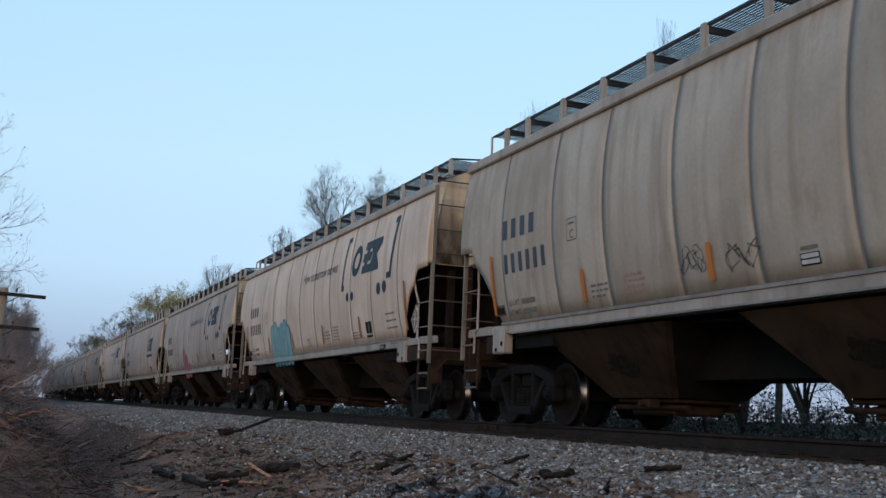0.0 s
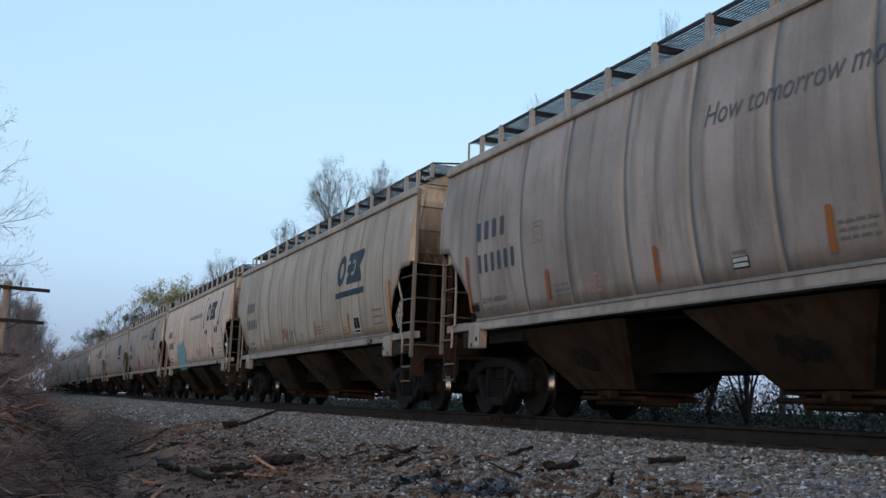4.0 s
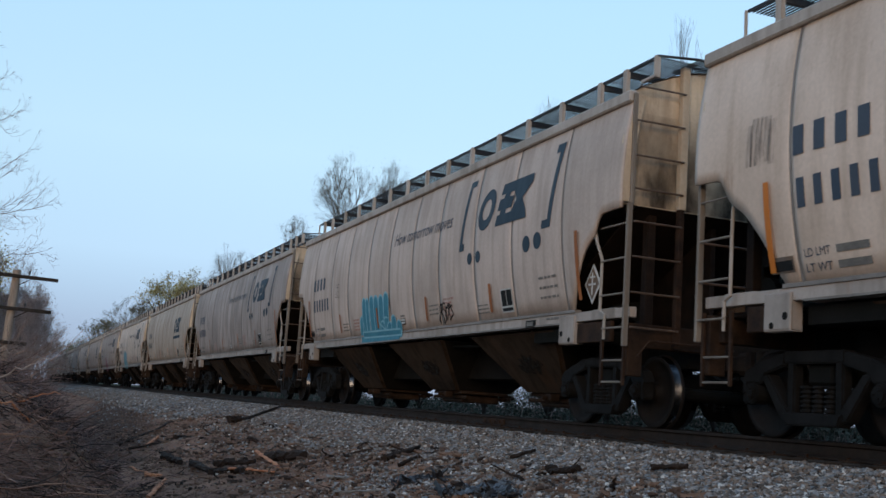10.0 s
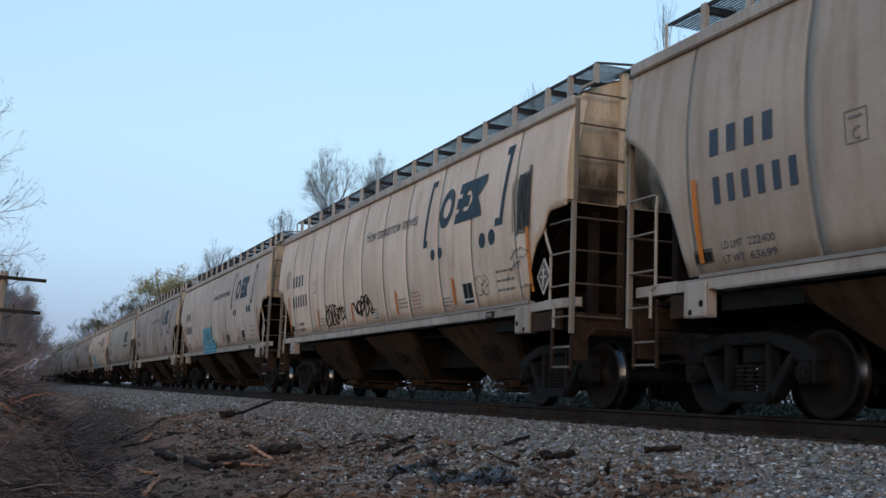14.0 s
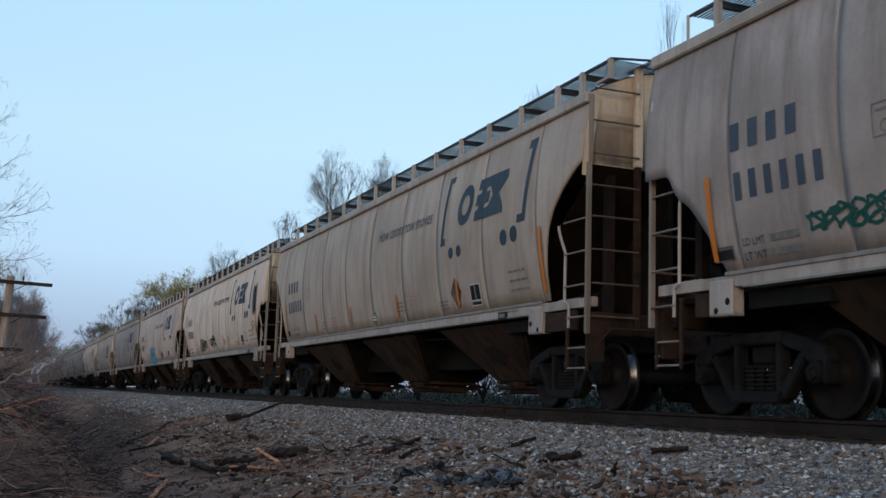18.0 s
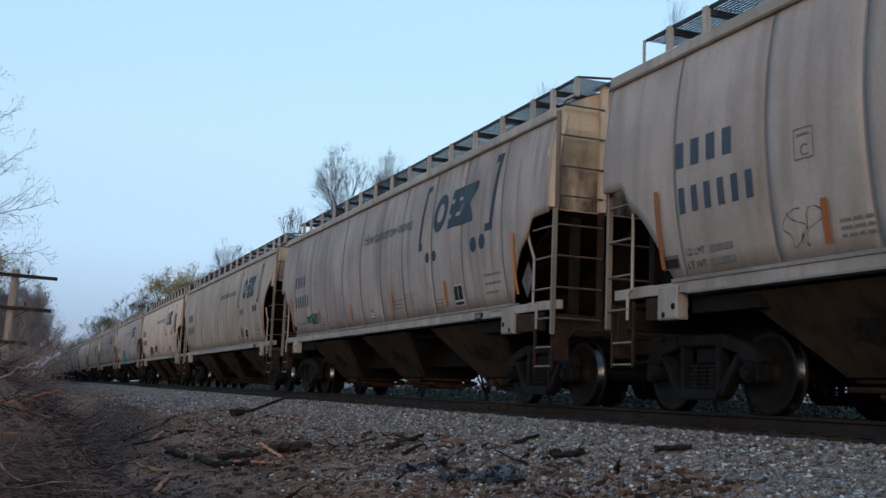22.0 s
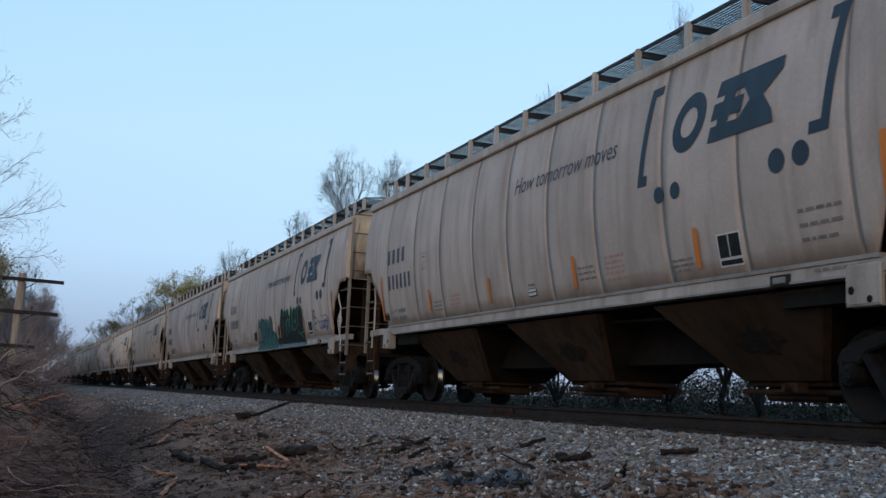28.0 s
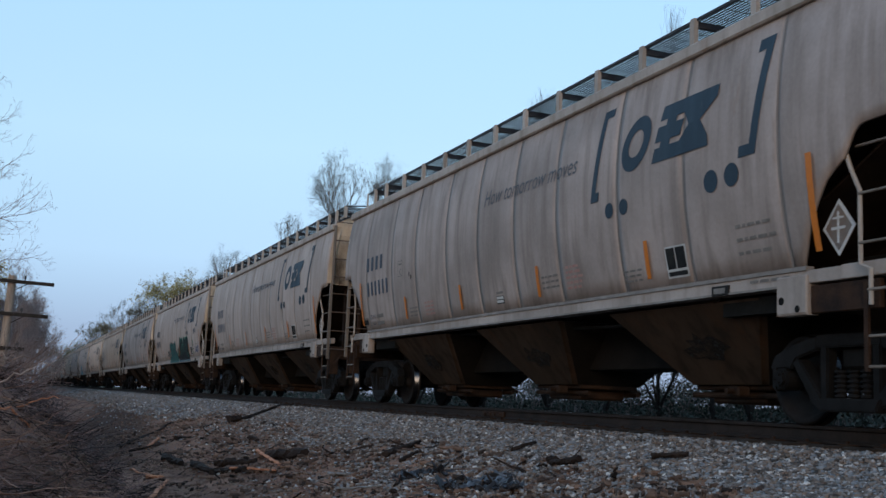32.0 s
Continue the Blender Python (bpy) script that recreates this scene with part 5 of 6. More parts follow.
RAIL_PROFILE = [(-0.07, -0.17), (0.07, -0.17), (0.07, -0.155), (0.012, -0.13), (0.010, -0.045), (0.036, -0.032), (0.036, -0.008), (0.028, 0.0), (-0.028, 0.0), (-0.036, -0.008), (-0.036, -0.032), (-0.010, -0.045), (-0.012, -0.13), (-0.07, -0.155)]
track = tagged(new("railway_track"), "rusty steel rails on wooden ties in ballast", "track", kind="structure")
for s in (-1, 1):
    for ya, yb in ((-40, 16.62), (16.63, 330)):
        vs = [(XC + s * RAIL_X + x, y, z) for y in (ya, yb) for x, z in RAIL_PROFILE]
        n = len(RAIL_PROFILE)
        fs = [(i, (i + 1) % n, n + (i + 1) % n, n + i) for i in range(n)] + [tuple(range(n))[::-1], tuple(range(n, 2 * n))]
        rail = part("rail", (vs, [], fs), [RAIL_SIDE, TREAD], track)
        rail.data.polygons[7].material_index = 1
    for x in (-0.045, 0.045):
        bm = bmesh.new()
        span(bm, (XC + s * RAIL_X + x - 0.018, 16.2, -0.14), (XC + s * RAIL_X + x + 0.018, 17.05, -0.045), 0.008)
        for i in range(4):
            rod(bm, (XC + s * RAIL_X + x * 1.3 - 0.03, 16.32 + 0.2 * i, -0.09), (XC + s * RAIL_X + x * 1.3 + 0.03, 16.32 + 0.2 * i, -0.09), 0.02, 6)
        part("joint_bar", bm, RUST, track, "rust-red joint bar")
tie_bm = bmesh.new()
box(tie_bm, (0, 0, -0.265), (2.6, 0.23, 0.18), None, 0.012)
plate_bm = bmesh.new()
for s in (-1, 1):
    box(plate_bm, (s * RAIL_X, 0, -0.172), (0.36, 0.19, 0.016))
    for x in (-0.1, 0.1):
        box(plate_bm, (s * RAIL_X + x, 0.05, -0.155), (0.03, 0.03, 0.035))
first_tie = part("tie", tie_bm, TIE_WOOD, track)
first_tie.matrix_basis = pose(XC, 2.0, 0)
first_plate = part("tie_plate", plate_bm, RUST, first_tie)
for i in range(1, 130):
    tie = new("tie", first_tie.data)
    tie.parent, tie.matrix_basis = track, pose(XC + random.uniform(-0.05, 0.05), 2.0 + 0.52 * i, 0, 0, 0, random.uniform(-1, 1))
    if i < 60:
        pl = new("tie_plate", first_plate.data)
        pl.parent = tie


# ---- ballast stones ----
def scatter(count, place, base_v, base_f, size, name, material, label, squash=0.7, seed=1):
    """Many small solids in one mesh; place(n) gives their spots."""
    rng = np.random.default_rng(seed)
    p = place(rng, count)
    n = len(p)
    bv = np.array(base_v)
    q = rng.normal(size=(n, 4))
    q /= np.linalg.norm(q, axis=1)[:, None]
    w, x, y, z = q.T
    rot = np.stack([1 - 2 * (y * y + z * z), 2 * (x * y - z * w), 2 * (x * z + y * w), 2 * (x * y + z * w), 1 - 2 * (x * x + z * z), 2 * (y * z - x * w), 2 * (x * z - y * w), 2 * (y * z + x * w), 1 - 2 * (x * x + y * y)], 1).reshape(n, 3, 3)
    s = size(rng, n)[:, None, None] * rng.uniform(0.65, 1.2, (n, 1, 3))
    jig = bv[None] * rng.uniform(0.75, 1.2, (n, len(bv), 1)) * s
    v = np.einsum("nij,nkj->nki", rot, jig)
    v[:, :, 2] *= squash
    v += p[:, None, :]
    f = (np.array(base_f)[None] + (np.arange(n) * len(bv))[:, None, None]).reshape(-1, len(base_f[0]))
    me = bpy.data.meshes.new(name)
    v = v.reshape(-1, 3)
    me.vertices.add(len(v))
    me.vertices.foreach_set("co", v.ravel())
    k = f.shape[1]
    me.loops.add(f.size)
    me.loops.foreach_set("vertex_index", f.ravel().astype(np.int32))
    me.polygons.add(len(f))
    me.polygons.foreach_set("loop_start", np.arange(0, f.size, k, dtype=np.int32))
    me.update(calc_edges=True)
    me.materials.append(material)
    return tagged(new(name, me), label, "gravel" if "stone" in name or "ballast" in name else "litter", kind="stuff")


OCTA_V = [(1, 0.1, 0), (-1, 0, 0.2), (0, 1, -0.1), (0.1, -1, 0), (0, 0.2, 1), (0.1, 0, -1)]
OCTA_F = [(0, 2, 4), (2, 1, 4), (1, 3, 4), (3, 0, 4), (2, 0, 5), (1, 2, 5), (3, 1, 5), (0, 3, 5)]


def heights(x, y):
    return np.array([ground_relief(a, b) for a, b in zip(x, y)])


def ballast_spots(rng, n):
    # denser towards the camera and towards the rail
    y = 5.5 + 50 * rng.random(n) ** 1.9
    x = 6.95 - 4.4 * rng.random(n) ** 1.35
    keep = rng.random(n) < np.clip((x - 2.8 - 0.065 * np.clip(y - 12, 0, 20)) / 1.7 + 0.25 * np.sin(y * 0.9 + x), 0.10, 1)
    x, y = x[keep], y[keep]
    return np.stack([x, y, heights(x, y) + 0.004], 1)


scatter(130000, ballast_spots, OCTA_V, OCTA_F, lambda r, n: 0.013 + 0.030 * r.random(n) ** 1.6, "ballast_stones", STONE, "grey and tan crushed ballast stones", seed=3)


def shoulder_spots(rng, n):
    y = 4.0 + 90 * rng.random(n) ** 1.6
    x = 6.3 + 1.22 * rng.random(n)
    return np.stack([x, y, -0.235 - 0.22 * np.maximum(0, 6.55 - x) + 0.025 * rng.random(n)], 1)


scatter(26000, shoulder_spots, OCTA_V, OCTA_F, lambda r, n: 0.018 + 0.024 * r.random(n), "ballast_shoulder", STONE, "crushed ballast heaped against the rail", seed=4)


def crib_spots(rng, n):
    y = 4.0 + 60 * rng.random(n) ** 1.3
    x = 7.75 + 2.6 * rng.random(n)
    return np.stack([x, y, np.full(n, -0.225) + 0.02 * rng.random(n)], 1)


scatter(16000, crib_spots, OCTA_V, OCTA_F, lambda r, n: 0.018 + 0.02 * r.random(n), "ballast_between_rails", STONE, "ballast stones between the ties", seed=5)


def far_spots(rng, n):
    y = 30 + 90 * rng.random(n) ** 1.4
    x = 7.3 - 3.3 * rng.random(n) ** 1.5
    return np.stack([x, y, heights(x, y) + 0.01], 1)


scatter(36000, far_spots, OCTA_V, OCTA_F, lambda r, n: 0.03 + 0.035 * r.random(n), "far_ballast_stones", STONE, "grey ballast stones farther along the track", seed=6)


# ---- trees and brush ----
def tube_mesh(segs, sides):
    """Tapered tubes for (a, b, ra, rb) in one mesh."""
    vs, fs = [], []
    for a, b, ra, rb in segs:
        d = (b - a)
        if d.length < 1e-5:
            continue
        d.normalize()
        u = d.cross(Vector((0.3, 0.2, 0.93)))
        u = (u if u.length > 1e-3 else d.cross(Vector((1, 0, 0)))).normalized()
        w = d.cross(u)
        n = sides if ra > 0.03 else 3
        k = len(vs)
        for p, r in ((a, ra), (b, rb)):
            for i in range(n):
                t = 2 * math.pi * i / n
                vs.append(p + (u * math.cos(t) + w * math.sin(t)) * r)
        for i in range(n):
            j = (i + 1) % n
            fs.append((k + i, k + j, k + n + j, k + n + i))
    return vs, [], fs


def grow(rng, base, direction, length, radius, depth, segs, tips, spread=0.6, up=0.15, kinks=3):
    p, d, r = Vector(base), Vector(direction).normalized(), radius
    for i in range(kinks):
        d = (d + Vector((rng.gauss(0, 0.13), rng.gauss(0, 0.13), rng.gauss(0, 0.06) + up * 0.3))).normalized()
        q = p + d * length / kinks
        r2 = r * (0.86 if depth else 0.6)
        segs.append((p.copy(), q.copy(), r, r2))
        p, r = q, r2
        if depth and i:
            for _ in range(rng.choice((1, 1, 2))):
                side = Vector((rng.gauss(0, 1), rng.gauss(0, 1), rng.gauss(0, 0.5))).normalized()
                nd = (d * (1 - spread) + side * spread + Vector((0, 0, up))).normalized()
                grow(rng, p, nd, length * rng.uniform(0.5, 0.78), r * rng.uniform(0.42, 0.62), depth - 1, segs, tips, spread, up, kinks)
    if depth == 0:
        tips.append((p.copy(), d.copy()))
    else:
        grow(rng, p, d, length * 0.7, r * 0.8, depth - 1, segs, tips, spread, up, kinks)


def leaf_quads(rng, tips, per, size, reach):
    vs, fs = [], []
    for p, d in tips:
        for _ in range(per):
            c = p + Vector((rng.gauss(0, reach), rng.gauss(0, reach), rng.gauss(0, reach)))
            u = Vector((rng.gauss(0, 1), rng.gauss(0, 1), rng.gauss(0, 1))).normalized() * size * rng.uniform(0.6, 1.3)
            w = u.cross(Vector((rng.gauss(0, 1), rng.gauss(0, 1), rng.gauss(0, 1)))).normalized() * size * rng.uniform(0.4, 0.8)
            k = len(vs)
            vs += [c - u, c + w, c + u, c - w]
            fs.append((k, k + 1, k + 2, k + 3))
    return vs, [], fs


def tree(x, y, height, seed, leaf=None, per=2, size=0.07, n=420, low=0.35, wide_r=None, lean=(0, 0), bark=BARK, label="bare spring tree beside the railway", name="tree", reach=0.15, twigs=2, thick=0.010, spur=0.45, climb=0.6):
    """A tree whose limbs reach for points spread through its crown; limbs thicken with what they carry."""
    rng = random.Random(seed)
    rx = wide_r or height * 0.17
    z0 = height * low
    pos, par = [Vector((0, 0, -0.4))], [-1]
    for i in range(1, 9):
        k = i / 8
        pos.append(Vector((lean[0] * height * 0.4 * k + rng.gauss(0, 0.03), lean[1] * height * 0.4 * k + rng.gauss(0, 0.03), -0.4 + (z0 * 1.15 + 0.4) * k)))
        par.append(i - 1)
    tips = []

    def tilt(d, angle):
        s = d.cross(Vector((rng.gauss(0, 1), rng.gauss(0, 1), rng.gauss(0, 1)))).normalized()
        return (d * math.cos(angle) + s * math.sin(angle)).normalized()

    def fork(i, d, ln, depth):
        for s in range(2):
            d = (d + Vector((rng.gauss(0, 0.07), rng.gauss(0, 0.07), rng.gauss(0.07 * climb, 0.06)))).normalized()
            pos.append(pos[i] + d * ln * 0.5)
            par.append(i)
            i = len(pos) - 1
            if s == 0 and depth > 1 and rng.random() < 0.7:
                fork(i, tilt(d, rng.uniform(0.5, 0.9)), ln * rng.uniform(0.4, 0.6), depth - 2)
        if depth <= 0:
            tips.append(i)
            return
        for c in range(rng.choice((2, 2, 3))):
            fork(i, tilt(d, abs(rng.gauss(0.38, 0.14))), ln * rng.uniform(0.68, 0.92), depth - 1)

    depth = 4 if n < 300 else 5 if n < 700 else 6
    stems = 6 if low < 0.15 else 4
    root_i = len(pos) - 1
    for k in range(stems):
        a = 2 * math.pi * (k + rng.uniform(-0.3, 0.3)) / stems
        out = (0.9 if low < 0.15 else 0.45) * rng.uniform(0.4, 1.2)
        fork(root_i, Vector((math.cos(a) * out, math.sin(a) * out, 1)).normalized(), 1.0, depth - 1)
    fork(root_i, Vector((lean[0] * 0.3, lean[1] * 0.3, 1)).normalized(), 1.1, depth - 1)
    # fit the crown to its height and width
    base = pos[root_i].copy()
    crown = np.array([tuple(p - base) for p in pos[root_i + 1:]])
    kz = (height - base.z) / np.percentile(crown[:, 2], 99.5)
    kr = rx / np.percentile(np.hypot(crown[:, 0], crown[:, 1]), 96)
    for i in range(root_i + 1, len(pos)):
        v = pos[i] - base
        pos[i] = base + Vector((v.x * kr, v.y * kr, v.z * kz))
    load = [0] * len(pos)
    for i in tips:
        load[i] += 1
    for i in range(len(pos) - 1, 0, -1):
        load[par[i]] += load[i]
    rad = [thick * max(1, c) ** 0.46 for c in load]
    thickset, thin = [], []
    for i in range(1, len(pos)):
        seg = (pos[par[i]], pos[i], min(rad[par[i]], rad[i] * 1.5), rad[i])
        (thickset if rad[i] > thick * 2.6 else thin).append(seg)
    ends = []
    for i in tips:
        d0 = (pos[i] - pos[par[i]]).normalized()
        for _ in range(twigs):
            d = (d0 + Vector((rng.gauss(0, 0.5), rng.gauss(0, 0.5), rng.gauss(0.1 + 0.4 * climb, 0.35)))).normalized()
            e = pos[i] + d * spur * rng.uniform(0.5, 1.4)
            thin.append((pos[i], e, thick * 0.9, thick * 0.5))
            ends.append((e, d))
    root = new(name)
    root.matrix_basis = pose(x, y, ground_z(x, y))
    part("trunk", tube_mesh(thickset, 7), bark, root)
    part("twig_crown", tube_mesh(thin, 3), bark, root)
    if leaf:
        part("crown", leaf_quads(rng, ends, per, size, reach), leaf, root)
    return tagged(root, label, "tree", "trees along the railway", "thing")


def at(az, dist):
    return dist * math.sin(radians(az)), dist * math.cos(radians(az))


# the row beyond the train
BUDDING = "tall bare tree with swelling buds behind the train"
YELLOWING = "yellow-green leafing tree behind the train"
tree(*at(15.95, 60), 13.95, 11, LEAF_BROWN, 1, 0.024, 800, 0.50, 1.7, label=BUDDING, thick=0.0042, spur=0.34, twigs=4, climb=0.2)
tree(*at(18.15, 62), 13.7, 12, LEAF_BROWN, 1, 0.024, 800, 0.50, 1.2, label=BUDDING, thick=0.004, spur=0.34, twigs=4, climb=0.2)
tree(*at(13.15, 78), 13.0, 13, LEAF_BUD, 1, 0.05, 260, 0.55, 1.1, label=BUDDING, thick=0.008, twigs=3)
tree(*at(10.1, 105), 13.4, 14, LEAF_BUD, 4, 0.042, 520, 0.4, 2.4, thick=0.011, twigs=3)
tree(*at(9.2, 112), 12.2, 15, LEAF_OLIVE, 5, 0.049, 520, 0.4, 2.2, thick=0.011, twigs=3)
tree(*at(8.1, 125), 13.0, 16, LEAF_YELLOW, 9, 0.09, 620, 0.3, 2.7, label=YELLOWING, reach=0.28, thick=0.011, twigs=3)
tree(*at(7.0, 130), 13.3, 17, LEAF_YELLOW, 9, 0.09, 620, 0.3, 2.9, label=YELLOWING, reach=0.28, thick=0.011, twigs=3)
tree(*at(6.0, 150), 11.8, 18, LEAF_BUD, 6, 0.056, 520, 0.35, 2.8, thick=0.013, reach=0.18, twigs=4)
tree(*at(5.1, 165), 13.0, 19, LEAF_BUD, 6, 0.056, 520, 0.35, 3.0, thick=0.013, reach=0.18, twigs=4)
tree(*at(4.4, 190), 11.2, 20, LEAF_OLIVE, 7, 0.070, 480, 0.3, 3.2, thick=0.012, reach=0.2, twigs=4)
tree(*at(3.7, 215), 12.6, 21, LEAF_BUD, 7, 0.070, 480, 0.3, 3.6, thick=0.013, reach=0.22, twigs=4)
tree(*at(3.0, 250), 10.7, 22, LEAF_OLIVE, 9, 0.091, 420, 0.25, 4.0, thick=0.018, reach=0.5)
tree(*at(2.4, 290), 9.8, 23, LEAF_OLIVE, 9, 0.112, 420, 0.2, 4.4, thick=0.02, reach=0.6)
tree(*at(33.85, 40), 15.0, 24, None, 0, 0, 260, 0.55, 0.62, thick=0.0036, spur=0.3, twigs=2, climb=1.5)
tree(*at(26.45, 45), 13.3, 25, None, 0, 0, 260, 0.55, 0.6, thick=0.0036, spur=0.3, climb=1.5)
# trunks seen below the wagons
tree(*at(39.6, 24), 7, 31, LEAF_GREEN, 3, 0.035, 240, 0.3, 2.2, label="dark trunk standing beyond the track", thick=0.011)
tree(*at(42.2, 25), 8, 32, LEAF_GREEN, 3, 0.035, 220, 0.25, 2.2, lean=(-0.5, 0.1), label="leaning dark trunk beyond the track", thick=0.009)
tree(*at(36.0, 27), 8, 33, LEAF_DULL, 1, 0.03, 800, 0.13, 2.6, bark=DARK_BARK, thick=0.0036, twigs=4, climb=0.1)
tree(*at(30.5, 30), 6, 34, LEAF_DULL, 1, 0.03, 800, 0.13, 2.6, bark=DARK_BARK, thick=0.0036, twigs=4, climb=0.1)
tree(*at(24.0, 36), 6, 35, LEAF_DULL, 1, 0.03, 800, 0.13, 2.6, bark=DARK_BARK, thick=0.0036, twigs=4, climb=0.1)
tree(*at(45.0, 27), 8, 36, LEAF_DULL, 1, 0.03, 800, 0.13, 2.6, bark=DARK_BARK, thick=0.0036, twigs=4, climb=0.1)
for i, (az, d) in enumerate(((43.4, 24), (40.8, 27), (38.0, 24), (33.2, 29), (27.4, 33), (46.8, 25), (20.5, 44))):
    tree(*at(az, d), 5.5 + 0.5 * (i % 3), 170 + i, LEAF_DULL, 1, 0.025, 800, 0.1, 2.2, bark=DARK_BARK, thick=0.0036, twigs=4, climb=0.0)
REACHING = "bare tree whose long drooping limbs reach over the brush bank"


def reaching_tree(az, dist, height, tips, seed):
    """A trunk with long bowed limbs that end at given bearings, each with rows of side twigs."""
    rng = random.Random(seed)
    x0, y0 = at(az, dist)
    g = ground_z(x0, y0)
    thick, thin = [], []
    trunk = [Vector((0.05 * math.sin(1.7 * i), 0.04 * math.cos(2.3 * i), -0.3 + (height + 0.3) * i / 10)) for i in range(11)]
    for i in range(10):
        thick.append((trunk[i], trunk[i + 1], 0.15 - 0.011 * i, 0.139 - 0.011 * i))

    def spray(p, d, ln, r, depth):
        n = 4
        for i in range(n):
            d = (d + Vector((rng.gauss(0, 0.12), rng.gauss(0, 0.12), rng.gauss(0.07, 0.10)))).normalized()
            q = p + d * ln / n
            r2 = max(0.0019, r * (1 - 0.6 * (i + 1) / n))
            thin.append((p.copy(), q.copy(), max(0.002, r * (1 - 0.6 * i / n)), r2))
            if depth and rng.random() < 0.85:
                turn = rng.choice((-1, 1)) * rng.uniform(0.5, 1.0)
                side = (d + Vector((0.5 * rng.gauss(0, 1), 0.8 * rng.gauss(0, 1), turn))).normalized()
                spray(q, side, ln * rng.uniform(0.35, 0.6), r2, depth - 1)
            p = q

    for ta, te in tips:
        dd = dist * rng.uniform(0.93, 1.02)
        tx, ty = at(ta, dd)
        tip = Vector((tx - x0, ty - y0, 0.08 + dd * math.tan(radians(te)) - g))
        zb = min(height - 0.5, max(1.5, tip.z - rng.uniform(0.2, 0.9)))
        base = Vector((0.0, 0.0, zb))
        bow = rng.uniform(0.12, 0.35)
        n = 12
        pts = []
        for i in range(n + 1):
            k = i / n
            q = base.lerp(tip, k)
            q.z += bow * (math.sin(2 * math.pi * k) * 0.5 - 0.55 * math.sin(math.pi * k)) + rng.gauss(0, 0.018)
            q.y += rng.gauss(0, 0.03)
            pts.append(q)
        for i in range(n):
            r = 0.020 * (1 - 0.86 * i / n) + 0.002
            (thick if i < 4 else thin).append((pts[i], pts[i + 1], r, 0.020 * (1 - 0.86 * (i + 1) / n) + 0.002))
            if i > 2:
                d = (pts[i + 1] - pts[i]).normalized()
                for _ in range(rng.choice((1, 2))):
                    turn = rng.choice((-0.9, 1, 1)) * rng.uniform(0.45, 1.0)
                    side = (d + Vector((0.0, rng.gauss(0, 0.5), turn))).normalized()
                    spray(pts[i + 1].copy(), side, rng.uniform(0.35, 0.75) * (1.15 - 0.5 * i / n), r * 0.5, 2)
        spray(pts[-1].copy(), (pts[-1] - pts[-2]).normalized(), 0.3, 0.0035, 1)
    root = new("tree")
    root.matrix_basis = pose(x0, y0, g)
    part("trunk", tube_mesh(thick, 8), TWIG, root)
    part("twig_crown", tube_mesh(thin, 3), TWIG, root)
    return tagged(root, REACHING, "tree", "trees along the railway", "thing")


# left of the ditch
reaching_tree(-6.6, 24.0, 7.6, ((0.35, 8.7), (-0.3, 9.4), (0.3, 6.35), (-0.8, 5.6), (-0.9, 11.2), (-1.5, 10.2), (-1.6, 13.0), (-2.4, 14.6), (-1.9, 7.4), (-3.0, 12.0), (-3.4, 15.6), (-9.0, 13.0), (-10.5, 9.0), (-12.0, 11.0)), 41)
tree(*at(-2.6, 58), 6.6, 42, LEAF_YELLOW, 7, 0.06, 420, 0.1, 1.5, reach=0.25, label="leafing tree behind the telegraph pole", thick=0.012)
TANGLE = "bare bushy tree behind the telegraph pole"
tree(*at(-0.5, 60), 5.9, 43, LEAF_BROWN, 1, 0.03, 1300, 0.06, 1.75, bark=HAZED_TWIG, label=TANGLE, thick=0.005, twigs=5, spur=0.4, climb=0.3)
tree(*at(0.6, 70), 5.7, 44, LEAF_BROWN, 1, 0.035, 1100, 0.06, 1.5, bark=HAZED_TWIG, label=TANGLE, thick=0.0056, twigs=5, spur=0.4, climb=0.3)
tree(*at(1.2, 100), 5.0, 45, LEAF_BUD, 3, 0.035, 480, 0.04, 1.6, bark=HAZED_TWIG, label=TANGLE, thick=0.009, twigs=4)


WOODS = "bare woodland edge added beside the far track"
# added trees, partly out of view, that shade the far wagons
for i in range(13):
    d = 85 + 14 * i
    x = random.uniform(-9, -2.5) if i % 2 else random.uniform(-3, 1.0)
    tree(x, d, min(9.5, 0.062 * d) * random.uniform(0.85, 1.0), 140 + i, LEAF_BROWN, 3, 0.03 + 0.0003 * d, 760, 0.06, 2.6, bark=TWIG, label=WOODS, thick=0.00009 * d, twigs=5, spur=0.5, climb=0.3)


def bush(x, y, w, h, n, seed, leaf, bark=TWIG, size=0.05, per=3, label="leafing undergrowth beyond the track"):
    rng = random.Random(seed)
    segs, tips = [], []
    for _ in range(n):
        bx, by = rng.uniform(-w, w), rng.uniform(-w, w)
        grow(rng, (bx, by, -0.2), (rng.gauss(0, 0.4), rng.gauss(0, 0.4), 1), h * rng.uniform(0.3, 0.5), 0.02, 2, segs, tips, 0.6, 0.1)
    root = new("bush")
    root.matrix_basis = pose(x, y, ground_z(x, y))
    tagged(part("stem_tangle", tube_mesh([(a, b, max(ra, 0.006), max(rb, 0.005)) for a, b, ra, rb in segs], 4), bark, root), kind="stuff")
    if leaf:
        tagged(part("foliage", leaf_quads(rng, tips, per, size, 0.15), leaf, root), kind="stuff")
    return tagged(root, label, "bush", "bushes along the railway", "thing")


